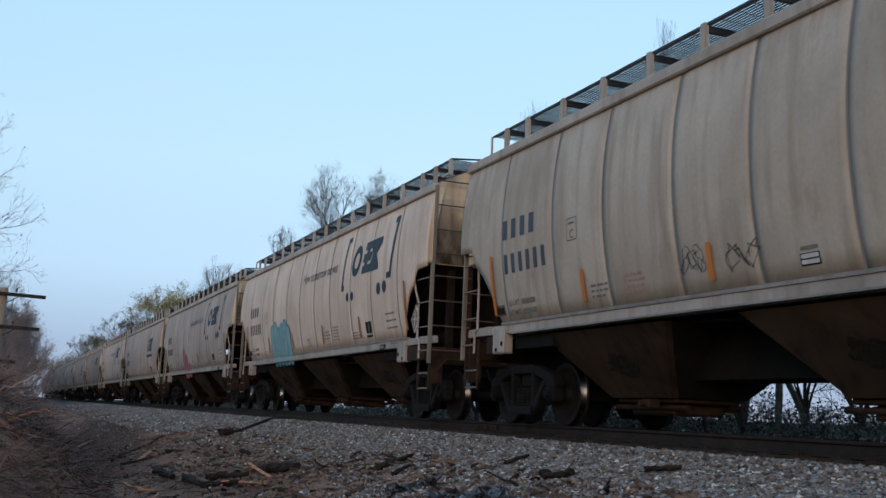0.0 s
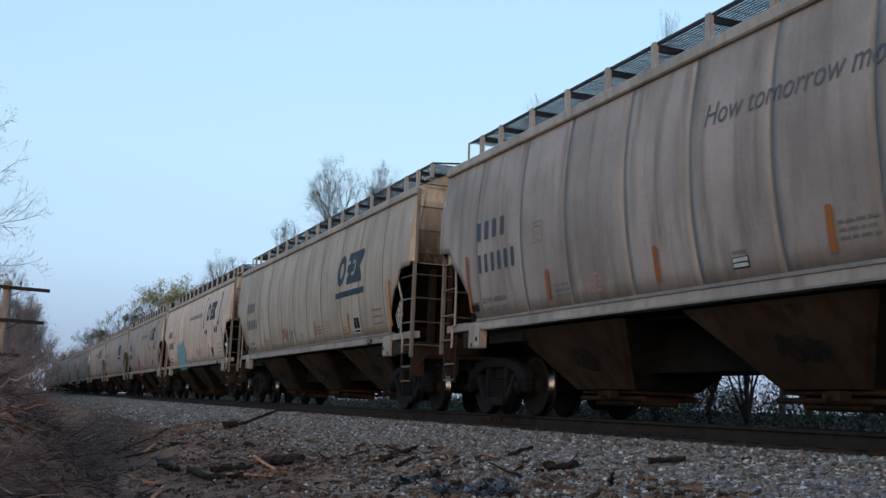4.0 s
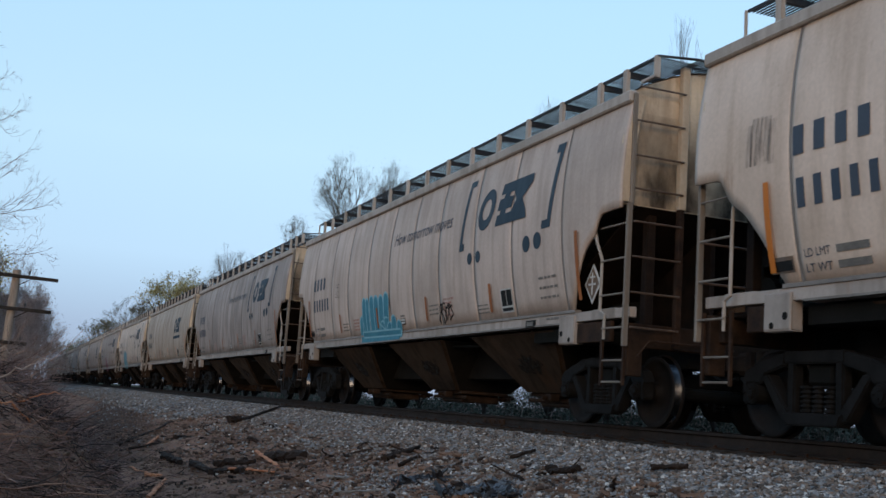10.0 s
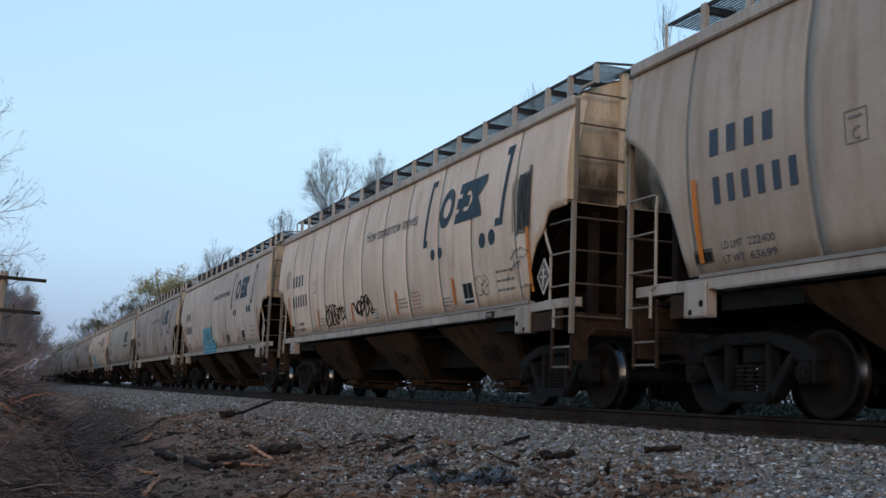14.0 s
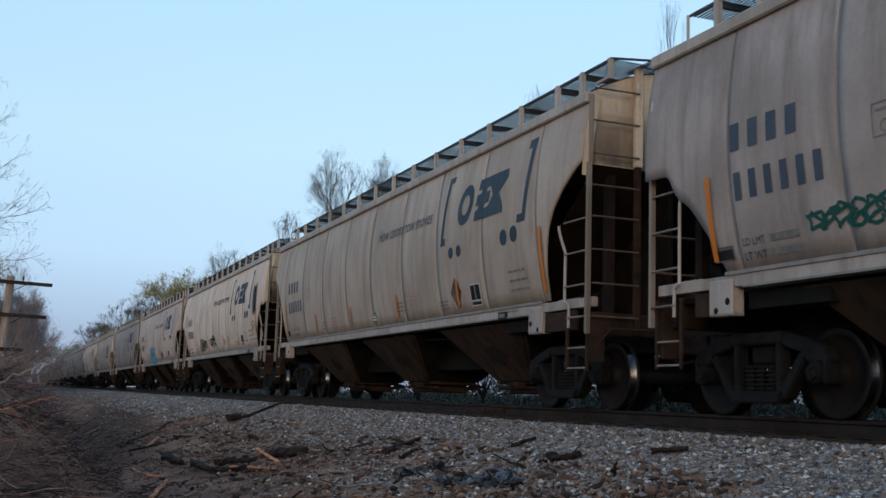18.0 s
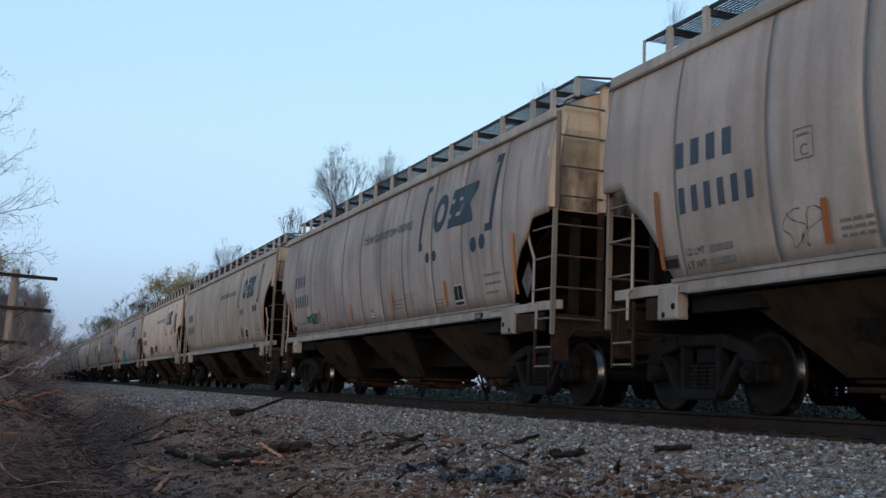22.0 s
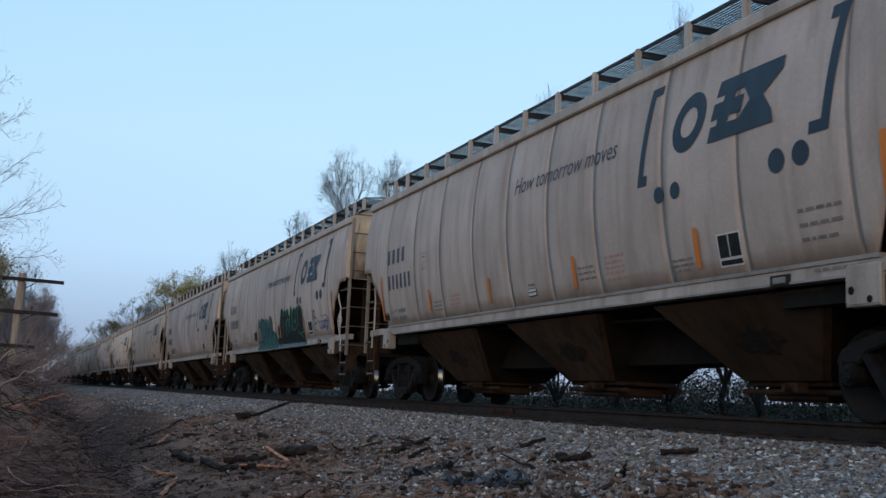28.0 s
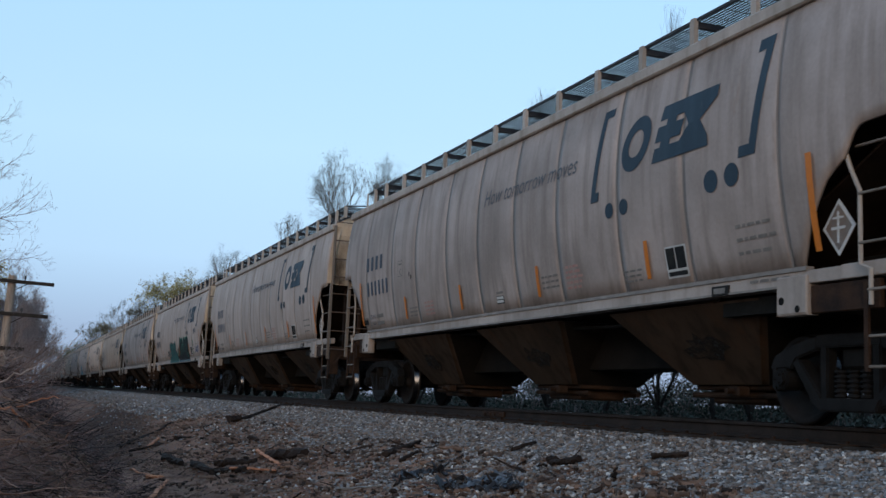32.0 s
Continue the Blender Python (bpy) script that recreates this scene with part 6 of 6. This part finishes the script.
for i in range(16):
    az = 20 + 26 * (i / 15)
    d = random.uniform(16.5, 21) / max(math.sin(radians(az)), 0.2)
    bush(*at(az, d), 1.5, random.uniform(0.7, 1.5), 14, 60 + i, LEAF_DULL if i % 3 else LEAF_BUD, size=0.02 + 0.0006 * d, per=8)
for i, (az, d) in enumerate(((-1.2, 45), (0.4, 52), (-0.3, 34), (1.1, 66), (1.4, 90), (-2.0, 30))):
    bush(*at(az, d), 1.3, 1.6, 22, 90 + i, None, label="tangle of bare stems on the bank")


def telegraph_pole():
    x, y = at(-0.68, 33)
    root = new("telegraph_pole")
    root.matrix_basis = pose(x, y, 0, 0, 1.2, 0)
    bm = bmesh.new()
    rod(bm, (0, 0, -0.9), (0, 0, 3.16), 0.135, 14, 0.115)
    part("pole", bm, POLE_WOOD, root, "weathered tan wooden pole")
    for z, reach in ((2.98, 1.15), (2.04, 1.08), (1.06, 0.55)):
        bm = bmesh.new()
        span(bm, (-reach, -0.19, z - 0.05), (reach, -0.10, z + 0.05), 0.008)
        arm = part("crossarm", bm, TIE_WOOD, root, "dark wooden crossarm")
        bm = bmesh.new()
        rod(bm, (0.35, -0.14, z + 0.05), (0.35, -0.14, z + 0.16), 0.012)
        rod(bm, (0.35, -0.14, z + 0.10), (0.35, -0.14, z + 0.19), 0.035, 10, 0.025)
        part("insulator", bm, DARK_SCRAP, arm)
        bm = bmesh.new()
        rod(bm, (0.1, -0.13, z - 0.25), (0.45, -0.15, z - 0.03), 0.012, 6)
        part("brace", bm, RUST, arm)
    return tagged(root, "weathered wooden telegraph pole with three crossarms above the brush", "pole", "", "thing")


telegraph_pole()


# ---- brush bank and wood on the slope ----
def undergrowth(n, seed):
    """Low tangled growth on the far side of the track."""
    rng = random.Random(seed)
    segs, tips = [], []
    for _ in range(n):
        y = 6 + 150 * rng.random() ** 1.8
        x = rng.uniform(13.2, 17.5) + 0.02 * y
        h = 0.50 * (0.75 + 0.5 * noise.noise(Vector((x * 0.4, y * 0.25, 5.0)))) * rng.uniform(0.7, 1.7) + 0.35
        p = Vector((x, y, ground_z(x, y) - 0.1))
        d = Vector((rng.gauss(0, 0.35), rng.gauss(0, 0.35), 1)).normalized()
        for i in range(3):
            q = p + d * h / 3
            segs.append((p.copy(), q.copy(), 0.008 + 0.00012 * y, 0.006 + 0.0001 * y))
            tips.append((q.copy(), d))
            p = q
            d = (d + Vector((rng.gauss(0, 0.4), rng.gauss(0, 0.4), rng.gauss(0, 0.2)))).normalized()
    root = tagged(new("undergrowth"), "dull green undergrowth beyond the track", "undergrowth", "", "stuff")
    part("stem_tangle", tube_mesh(segs, 3), TWIG, root)
    part("foliage", leaf_quads(rng, tips, 6, 0.055, 0.16), LEAF_DULL, root)


undergrowth(4600, 77)


def brush_pile(name, n, xr, yr, lift, length, rad, material, label, seed, flat=0.35):
    rng = random.Random(seed)
    segs = []
    for _ in range(n):
        y = yr[0] + (yr[1] - yr[0]) * rng.random() ** 1.7
        x = rng.uniform(*xr)
        p = Vector((x, y, ground_relief(x, y) + rng.uniform(0, lift)))
        a = rng.uniform(0, 2 * math.pi)
        d = Vector((math.cos(a), math.sin(a), rng.gauss(0.1, flat))).normalized()
        ln = rng.uniform(*length)
        r = rng.uniform(*rad)
        for i in range(5):
            d = (d + Vector((rng.gauss(0, 0.3), rng.gauss(0, 0.3), rng.gauss(-0.04, 0.2)))).normalized()
            q = p + d * ln / 5
            floor = ground_relief(q.x, q.y) + 0.01
            q.z = max(q.z, floor)
            segs.append((p.copy(), q.copy(), r, r * 0.8))
            p, r = q, r * 0.8
    ob = part(name, tube_mesh(segs, 4), material)
    return tagged(ob, label, "brush", "", "stuff")


brush_pile("brush_pile", 9000, (-2.8, 0.9), (7.5, 40), 0.14, (0.2, 0.7), (0.0016, 0.0046), DRY, "tangled dead brush heaped on the bank", 5, 0.2)
brush_pile("bark_pieces", 150, (1.6, 5.2), (7.0, 26), 0.02, (0.08, 0.45), (0.012, 0.035), LOG_WOOD, "dark bark and rotten wood pieces on the slope", 16, 0.03)
brush_pile("dead_twigs", 420, (0.6, 4.4), (7.5, 30), 0.03, (0.15, 0.6), (0.004, 0.012), DRY, "dead twigs strewn over the dirt slope", 6, 0.06)


brush_pile("long_stalks", 200, (-2.6, 0.2), (7.2, 30), 0.22, (0.5, 1.4), (0.004, 0.008), STALK, "long reddish dead stalks in the brush", 15, 0.2)
brush_pile("dark_brush", 1700, (-2.8, 1.2), (7.2, 34), 0.10, (0.2, 0.6), (0.003, 0.008), LOG_WOOD, "dark rotten twigs matted over the bank", 17, 0.12)


def litter_spots(rng, n):
    y = 6.5 + 30 * rng.random(n) ** 1.7
    x = 0.2 + 5.4 * rng.random(n) ** 1.2
    return np.stack([x, y, heights(x, y) + 0.008], 1)


scatter(46000, litter_spots, [(1, 0, 0), (0, 0.45, 0.1), (-1, 0, 0), (0, -0.45, 0.05)], [(0, 1, 2, 3)], lambda r, n: 0.010 + 0.034 * r.random(n) ** 2.4, "leaf_litter", LITTER, "dead leaves and wood chips on the soil", 0.35, 8)


def clod_spots(rng, n):
    y = 6.3 + 34 * rng.random(n) ** 1.8
    x = 0.0 + 5.2 * rng.random(n)
    keep = np.sin(x * 2.1 + 1.3 * np.sin(y * 0.8)) + np.sin(y * 1.3 - x) + rng.normal(size=n) > 0.2
    x, y = x[keep], y[keep]
    return np.stack([x, y, heights(x, y) + 0.004], 1)


scatter(34000, clod_spots, OCTA_V, OCTA_F, lambda r, n: 0.010 + 0.05 * r.random(n) ** 3, "soil_clods", SOIL_CLOD, "dark reddish clods of soil", 0.55, 12)


def spot(az, el):
    """Where a line of sight from the camera meets the slope."""
    d = 4.0
    while d < 60:
        x, y, z = d * math.sin(radians(az)), d * math.cos(radians(az)), 0.08 + d * math.tan(radians(el))
        if z < ground_z(x, y):
            break
        d += 0.02
    return Vector((x, y, ground_relief(x, y)))


def rough_log(name, a, b, r0, r1, material, label, seed, split=False, sides=9):
    """A knotty piece of wood between two spots on the ground."""
    rng = random.Random(seed)
    bm = bmesh.new()
    n = 11
    d = (b - a)
    u = d.cross(Vector((0, 0, 1))).normalized()
    w = u.cross(d).normalized()
    rings = []
    for i in range(n + 1):
        k = i / n
        r = r0 + (r1 - r0) * k
        c = a + d * k + u * rng.gauss(0, 0.12 * r) + w * (r * 0.75 + 0.03 + rng.gauss(0, 0.1 * r))
        c.z = max(c.z, ground_relief(c.x, c.y) + 0.85 * r)
        rings.append([bm.verts.new(c + (u * math.cos(2 * math.pi * j / sides) + w * math.sin(2 * math.pi * j / sides) * (0.55 if split else 0.9)) * r * rng.uniform(0.66, 1.2)) for j in range(sides)])
    for p, q in zip(rings, rings[1:]):
        for j in range(sides):
            bm.faces.new((p[j], p[(j + 1) % sides], q[(j + 1) % sides], q[j]))
    bm.faces.new(rings[0][::-1])
    bm.faces.new(rings[-1])
    bmesh.ops.recalc_face_normals(bm, faces=bm.faces)
    ob = part(name, bm, material)
    return tagged(ob, label, "wood", "wood debris on the slope", "thing")


def laid(name, az, el, az2, el2, r0, r1, material, label, seed, split=False):
    return rough_log(name, spot(az, el), spot(az2, el2), r0, r1, material, label, seed, split)


def scrap(az, el, az2, el2, material, label, seed):
    """A low heap of torn and crumpled shreds along a line on the slope."""
    rng = random.Random(seed)
    a, b = spot(az, el), spot(az2, el2)
    ln = (b - a).length
    vs, fs = [], []
    for _ in range(int(10 + 26 * ln)):
        c = a.lerp(b, rng.random()) + Vector((rng.gauss(0, 0.06), rng.gauss(0, 0.06), rng.uniform(0.01, 0.06)))
        ang = rng.uniform(0, math.pi)
        u = Vector((math.cos(ang), math.sin(ang), rng.gauss(0, 0.35)))
        w = u.cross(Vector((rng.gauss(0, 0.5), rng.gauss(0, 0.5), 1))).normalized()
        size = rng.uniform(0.03, 0.13)
        n = 4
        k = len(vs)
        for i in range(n + 1):
            q = c + u * size * (i / n - 0.5) * 2 + Vector((0, 0, rng.uniform(-0.012, 0.02)))
            wd = size * rng.uniform(0.12, 0.4)
            vs += [q + w * wd, q + Vector((0, 0, rng.uniform(0.008, 0.03))), q - w * wd, q - Vector((0, 0, 0.012))]
        for i in range(n):
            for j in range(4):
                p, r = k + 4 * i + j, k + 4 * i + (j + 1) % 4
                fs.append((p, r, r + 4, p + 4))
        fs += [(k, k + 1, k + 2, k + 3), (k + 4 * n + 3, k + 4 * n + 2, k + 4 * n + 1, k + 4 * n)]
    return tagged(part("scrap_heap", (vs, [], fs), material), label, "scrap", "", "stuff")


def wood_chips(n, seed):
    """Splinters and rotten bits lying flat on the slope."""
    rng = random.Random(seed)
    vs, fs = [], []
    for _ in range(n):
        y = 6.8 + 22 * rng.random() ** 1.8
        x = 0.8 + 4.6 * rng.random()
        if noise.noise(Vector((x * 0.9, y * 0.6, 2.0))) < rng.uniform(-0.5, 0.35):
            continue
        ang = rng.gauss(0.2, 0.7)
        u = Vector((math.cos(ang), math.sin(ang), rng.gauss(0, 0.08)))
        w = Vector((-u.y, u.x, rng.gauss(0, 0.3)))
        ln, wd = rng.uniform(0.03, 0.16) * rng.choice((0.6, 1, 1.4)), rng.uniform(0.005, 0.022)
        c = Vector((x, y, ground_relief(x, y) + rng.uniform(0.0, 0.03)))
        k = len(vs)
        for e, taper in ((-1, rng.uniform(0.2, 1)), (0, 1.0), (1, rng.uniform(0.0, 0.7))):
            q = c + u * ln * e * 0.5 + Vector((0, 0, rng.uniform(-0.01, 0.012)))
            vs += [q + w * wd * taper, q + Vector((0, 0, 0.012 + wd * 0.7)), q - w * wd * taper, q - Vector((0, 0, 0.02))]
        for i in range(2):
            for j in range(4):
                p, r = k + 4 * i + j, k + 4 * i + (j + 1) % 4
                fs.append((p, r, r + 4, p + 4))
        fs += [(k, k + 1, k + 2, k + 3), (k + 11, k + 10, k + 9, k + 8)]
    tagged(part("wood_chips", (vs, [], fs), WOOD_BITS), "dark rotten wood bits strewn over the soil", "debris", "", "stuff")


wood_chips(3600, 31)


def taper(pts, r0, r1, sides=6):
    """One closed tube through points, thinning towards its tip."""
    vs, fs = [], []
    n = len(pts) - 1
    for i, p in enumerate(pts):
        d = (pts[min(i + 1, n)] - pts[max(i - 1, 0)]).normalized()
        u = d.cross(Vector((0.02, 0.1, 1.0))).normalized()
        w = d.cross(u)
        r = r0 + (r1 - r0) * i / n
        vs += [p + (u * math.cos(2 * math.pi * j / sides) + w * math.sin(2 * math.pi * j / sides)) * r for j in range(sides)]
    for i in range(n):
        for j in range(sides):
            k = (j + 1) % sides
            fs.append((i * sides + j, i * sides + k, (i + 1) * sides + k, (i + 1) * sides + j))
    fs += [tuple(range(sides))[::-1], tuple(range(n * sides, (n + 1) * sides))]
    return vs, [], fs


def stalk(az, el, az2, el2, r, material, label, seed, lift=0.25):
    """A long bent stalk leaning out of the brush."""
    rng = random.Random(seed)
    a, b = spot(az, el), spot(az2, el2)
    pts = []
    n = 8
    for i in range(n + 1):
        k = i / n
        q = a.lerp(b, k)
        q.z = max(q.z + lift * math.sin(math.pi * (0.15 + 0.75 * k)), ground_relief(q.x, q.y) + 0.02) + rng.gauss(0, 0.012)
        pts.append(q)
    return tagged(part("stalk", taper(pts, r, 0.4 * r), material), label, "stalk", "stalks in the brush", "thing")




def lean_stick(az, el, az2, el2, near, far, r, material, label, seed):
    """A straight thin stick that leans out of the bank, its foot in the ground."""
    rng = random.Random(seed)
    ends = []
    for a, e, d in ((az, el, near), (az2, el2, far)):
        x, y = at(a, d)
        ends.append(Vector((x, y, 0.08 + d * math.tan(radians(e)))))
    foot = ends[0] + (ends[0] - ends[1]) * 4.0
    foot.z = min(foot.z, ground_relief(foot.x, foot.y) - 0.05)
    pts = [foot] + [ends[0].lerp(ends[1], i / 6) + Vector((0, 0, rng.gauss(0, 0.012))) for i in range(7)]
    return tagged(part("stalk", taper(pts, r, 0.35 * r), material), label, "stalk", "stalks in the brush", "thing")


lean_stick(-0.34, 0.28, 1.50, 1.05, 7.6, 7.4, 0.0065, PALE_STICK, "pale bare stalk leaning out of the bank", 301)
lean_stick(0.56, -1.02, 2.18, -0.59, 9.6, 9.4, 0.008, SPLIT_WOOD, "orange broken stick leaning out of the brush", 306)
lean_stick(-0.7, -1.0, 0.5, -0.75, 9.5, 9.5, 0.008, PALE_STICK, "pale broken stick lying over the brush", 307)
lean_stick(-0.9, 1.3, 0.4, 1.25, 7.6, 7.6, 0.004, PALE_STICK, "pale thin stick lying across the brush top", 308)
stalk(1.11, -1.15, 2.21, -0.95, 0.016, SPLIT_WOOD, "orange broken stick in the brush", 302, 0.08)
stalk(-0.68, -1.67, 0.94, -2.26, 0.013, SPLIT_WOOD, "long bent stalk trailing down the bank", 303, 0.06)
stalk(0.94, -2.26, 2.87, -3.04, 0.011, STALK, "long bent stalk trailing into the ditch", 304, 0.05)
stalk(3.38, -2.69, 4.55, -1.92, 0.013, STALK, "pale broken stick in the brush", 305, 0.06)
laid("log", 12.73, -3.39, 14.68, -3.39, 0.075, 0.080, LOG_WOOD, "short dark log lying on the slope", 200)
laid("split_wood", 12.21, -3.25, 13.38, -3.83, 0.040, 0.030, SPLIT_WOOD, "pale orange splintered wood piece", 201, True)
laid("split_wood", 10.91, -4.25, 13.21, -4.09, 0.035, 0.020, SPLIT_WOOD, "long pale splinter of split wood", 202, True)
laid("log", 10.87, -3.76, 12.23, -3.53, 0.050, 0.040, LOG_WOOD, "dark weathered broken board", 203)
laid("log", 10.16, -4.15, 11.65, -4.23, 0.050, 0.050, LOG_WOOD, "dark rotten wood chunk", 204)
laid("log", 18.96, -3.20, 20.72, -2.37, 0.050, 0.030, LOG_WOOD, "dark rotten split log on the gravel", 205)
laid("log", 19.73, -3.26, 20.62, -2.91, 0.030, 0.020, LOG_WOOD, "dark broken wood piece", 206)
laid("branch", 10.90, -1.64, 15.31, -0.56, 0.048, 0.034, LOG_WOOD, "long dark branch lying up the ballast", 207)
laid("stump", 10.70, -1.74, 11.30, -1.58, 0.11, 0.07, LOG_WOOD, "dark knotted stump end", 208)
laid("log", 11.73, -2.49, 12.16, -2.45, 0.050, 0.040, LOG_WOOD, "dark chunk of wood", 209)
laid("log", 27.72, -3.28, 29.21, -3.32, 0.040, 0.040, LOG_WOOD, "short charred stick on the gravel", 210)
laid("log", 32.92, -2.71, 34.74, -2.51, 0.035, 0.030, LOG_WOOD, "brown broken branch on the ballast", 211)
laid("branch", 25.68, -2.44, 26.91, -2.07, 0.030, 0.020, LOG_WOOD, "brown stick lying on the ballast", 212)
scrap(19.64, -4.08, 22.07, -3.86, DARK_SCRAP, "dark twisted scrap on the slope", 213)
scrap(21.71, -4.44, 24.40, -4.38, DARK_SCRAP, "dark broken scrap on the slope", 214)
scrap(23.12, -4.44, 24.28, -4.51, PALE_SCRAP, "pale plastic scrap among the debris", 215)
scrap(24.53, -4.50, 26.07, -4.68, DARK_SCRAP, "dark heap of scrap on the slope", 216)
scrap(25.20, -4.47, 25.28, -3.72, PALE_SCRAP, "upright pale shred of scrap", 217)
laid("split_wood", 16.39, -5.39, 18.78, -4.80, 0.025, 0.020, GREY_WOOD, "thin broken stick on the soil", 218, True)
laid("split_wood", 21.10, -5.02, 21.62, -5.38, 0.030, 0.020, PALE_SCRAP, "pale curled strip of scrap", 219, True)
laid("split_wood", 5.70, -4.32, 7.02, -4.58, 0.016, 0.034, SPLIT_WOOD, "pale orange splintered wood piece", 220, True)
laid("split_wood", 6.74, -4.68, 7.58, -4.52, 0.055, 0.030, SPLIT_WOOD, "pale orange splintered wood piece", 221, True)
laid("split_wood", 6.99, -5.78, 7.73, -4.58, 0.038, 0.030, SPLIT_WOOD, "orange split branch lying on the soil", 222, True)
laid("log", 7.53, -3.78, 8.40, -4.04, 0.070, 0.055, LOG_WOOD, "dark rotten chunk half sunk in soil", 223)
laid("log", 8.98, -4.03, 10.02, -4.36, 0.060, 0.050, LOG_WOOD, "dark rotten stump in the soil", 224)
laid("log", 10.13, -3.85, 11.14, -3.67, 0.060, 0.060, LOG_WOOD, "dark broken log piece", 225)
laid("branch", 5.35, -3.05, 7.95, -1.73, 0.035, 0.020, LOG_WOOD, "dark branch lying on the slope", 226)
laid("branch", 5.79, -3.32, 8.58, -2.51, 0.030, 0.020, LOG_WOOD, "dark branch lying on the slope", 227)
laid("branch", 6.62, -3.08, 7.16, -2.63, 0.040, 0.030, SPLIT_WOOD, "reddish broken stump lying on the soil", 228)
laid("log", 8.02, -2.75, 8.72, -2.44, 0.050, 0.030, LOG_WOOD, "dark piece of bark lying on the soil", 229)
laid("split_wood", 3.25, -2.75, 4.02, -2.16, 0.020, 0.015, SPLIT_WOOD, "pale thin stick lying on the soil", 230, True)
laid("split_wood", 4.12, -1.58, 4.66, -1.42, 0.020, 0.020, GREY_WOOD, "pale broken stick lying on the soil", 231, True)
laid("split_wood", 9.29, -2.27, 10.00, -2.03, 0.020, 0.020, GREY_WOOD, "pale broken stick lying on the soil", 232, True)
laid("log", 27.56, -3.17, 28.00, -3.19, 0.045, 0.040, LOG_WOOD, "dark chunk of wood", 233)
laid("split_wood", 16.01, -4.40, 16.96, -4.31, 0.040, 0.030, GREY_WOOD, "flat weathered wood chip", 234, True)


# ---- motions ----
def gone(t):
    """Metres that the train has run since 6 s; it slackens a little towards the end."""
    return SPEED * (t - 6) + float(np.interp(t, (0, 27, 29, 30, 31, 32), (0, 0, -0.07, -0.17, -0.26, -0.31)))


def motions():
    step = 4 / FPS
    for k, (car, gears) in wagons.items():
        y0 = centre(k)
        walk(car, [(t, pose(XC, y0 + gone(t), 0)) for t in (0, 8, 16, 24, 26, 27, 28, 29, 30, 31, 32)])
        for ws, y in gears:
            rows = []
            for i in range(241):
                t = i * step
                rows.append((t, pose(0, y, RAD, -math.degrees(gone(t) / RAD))))
            walk(ws, rows)


motions()
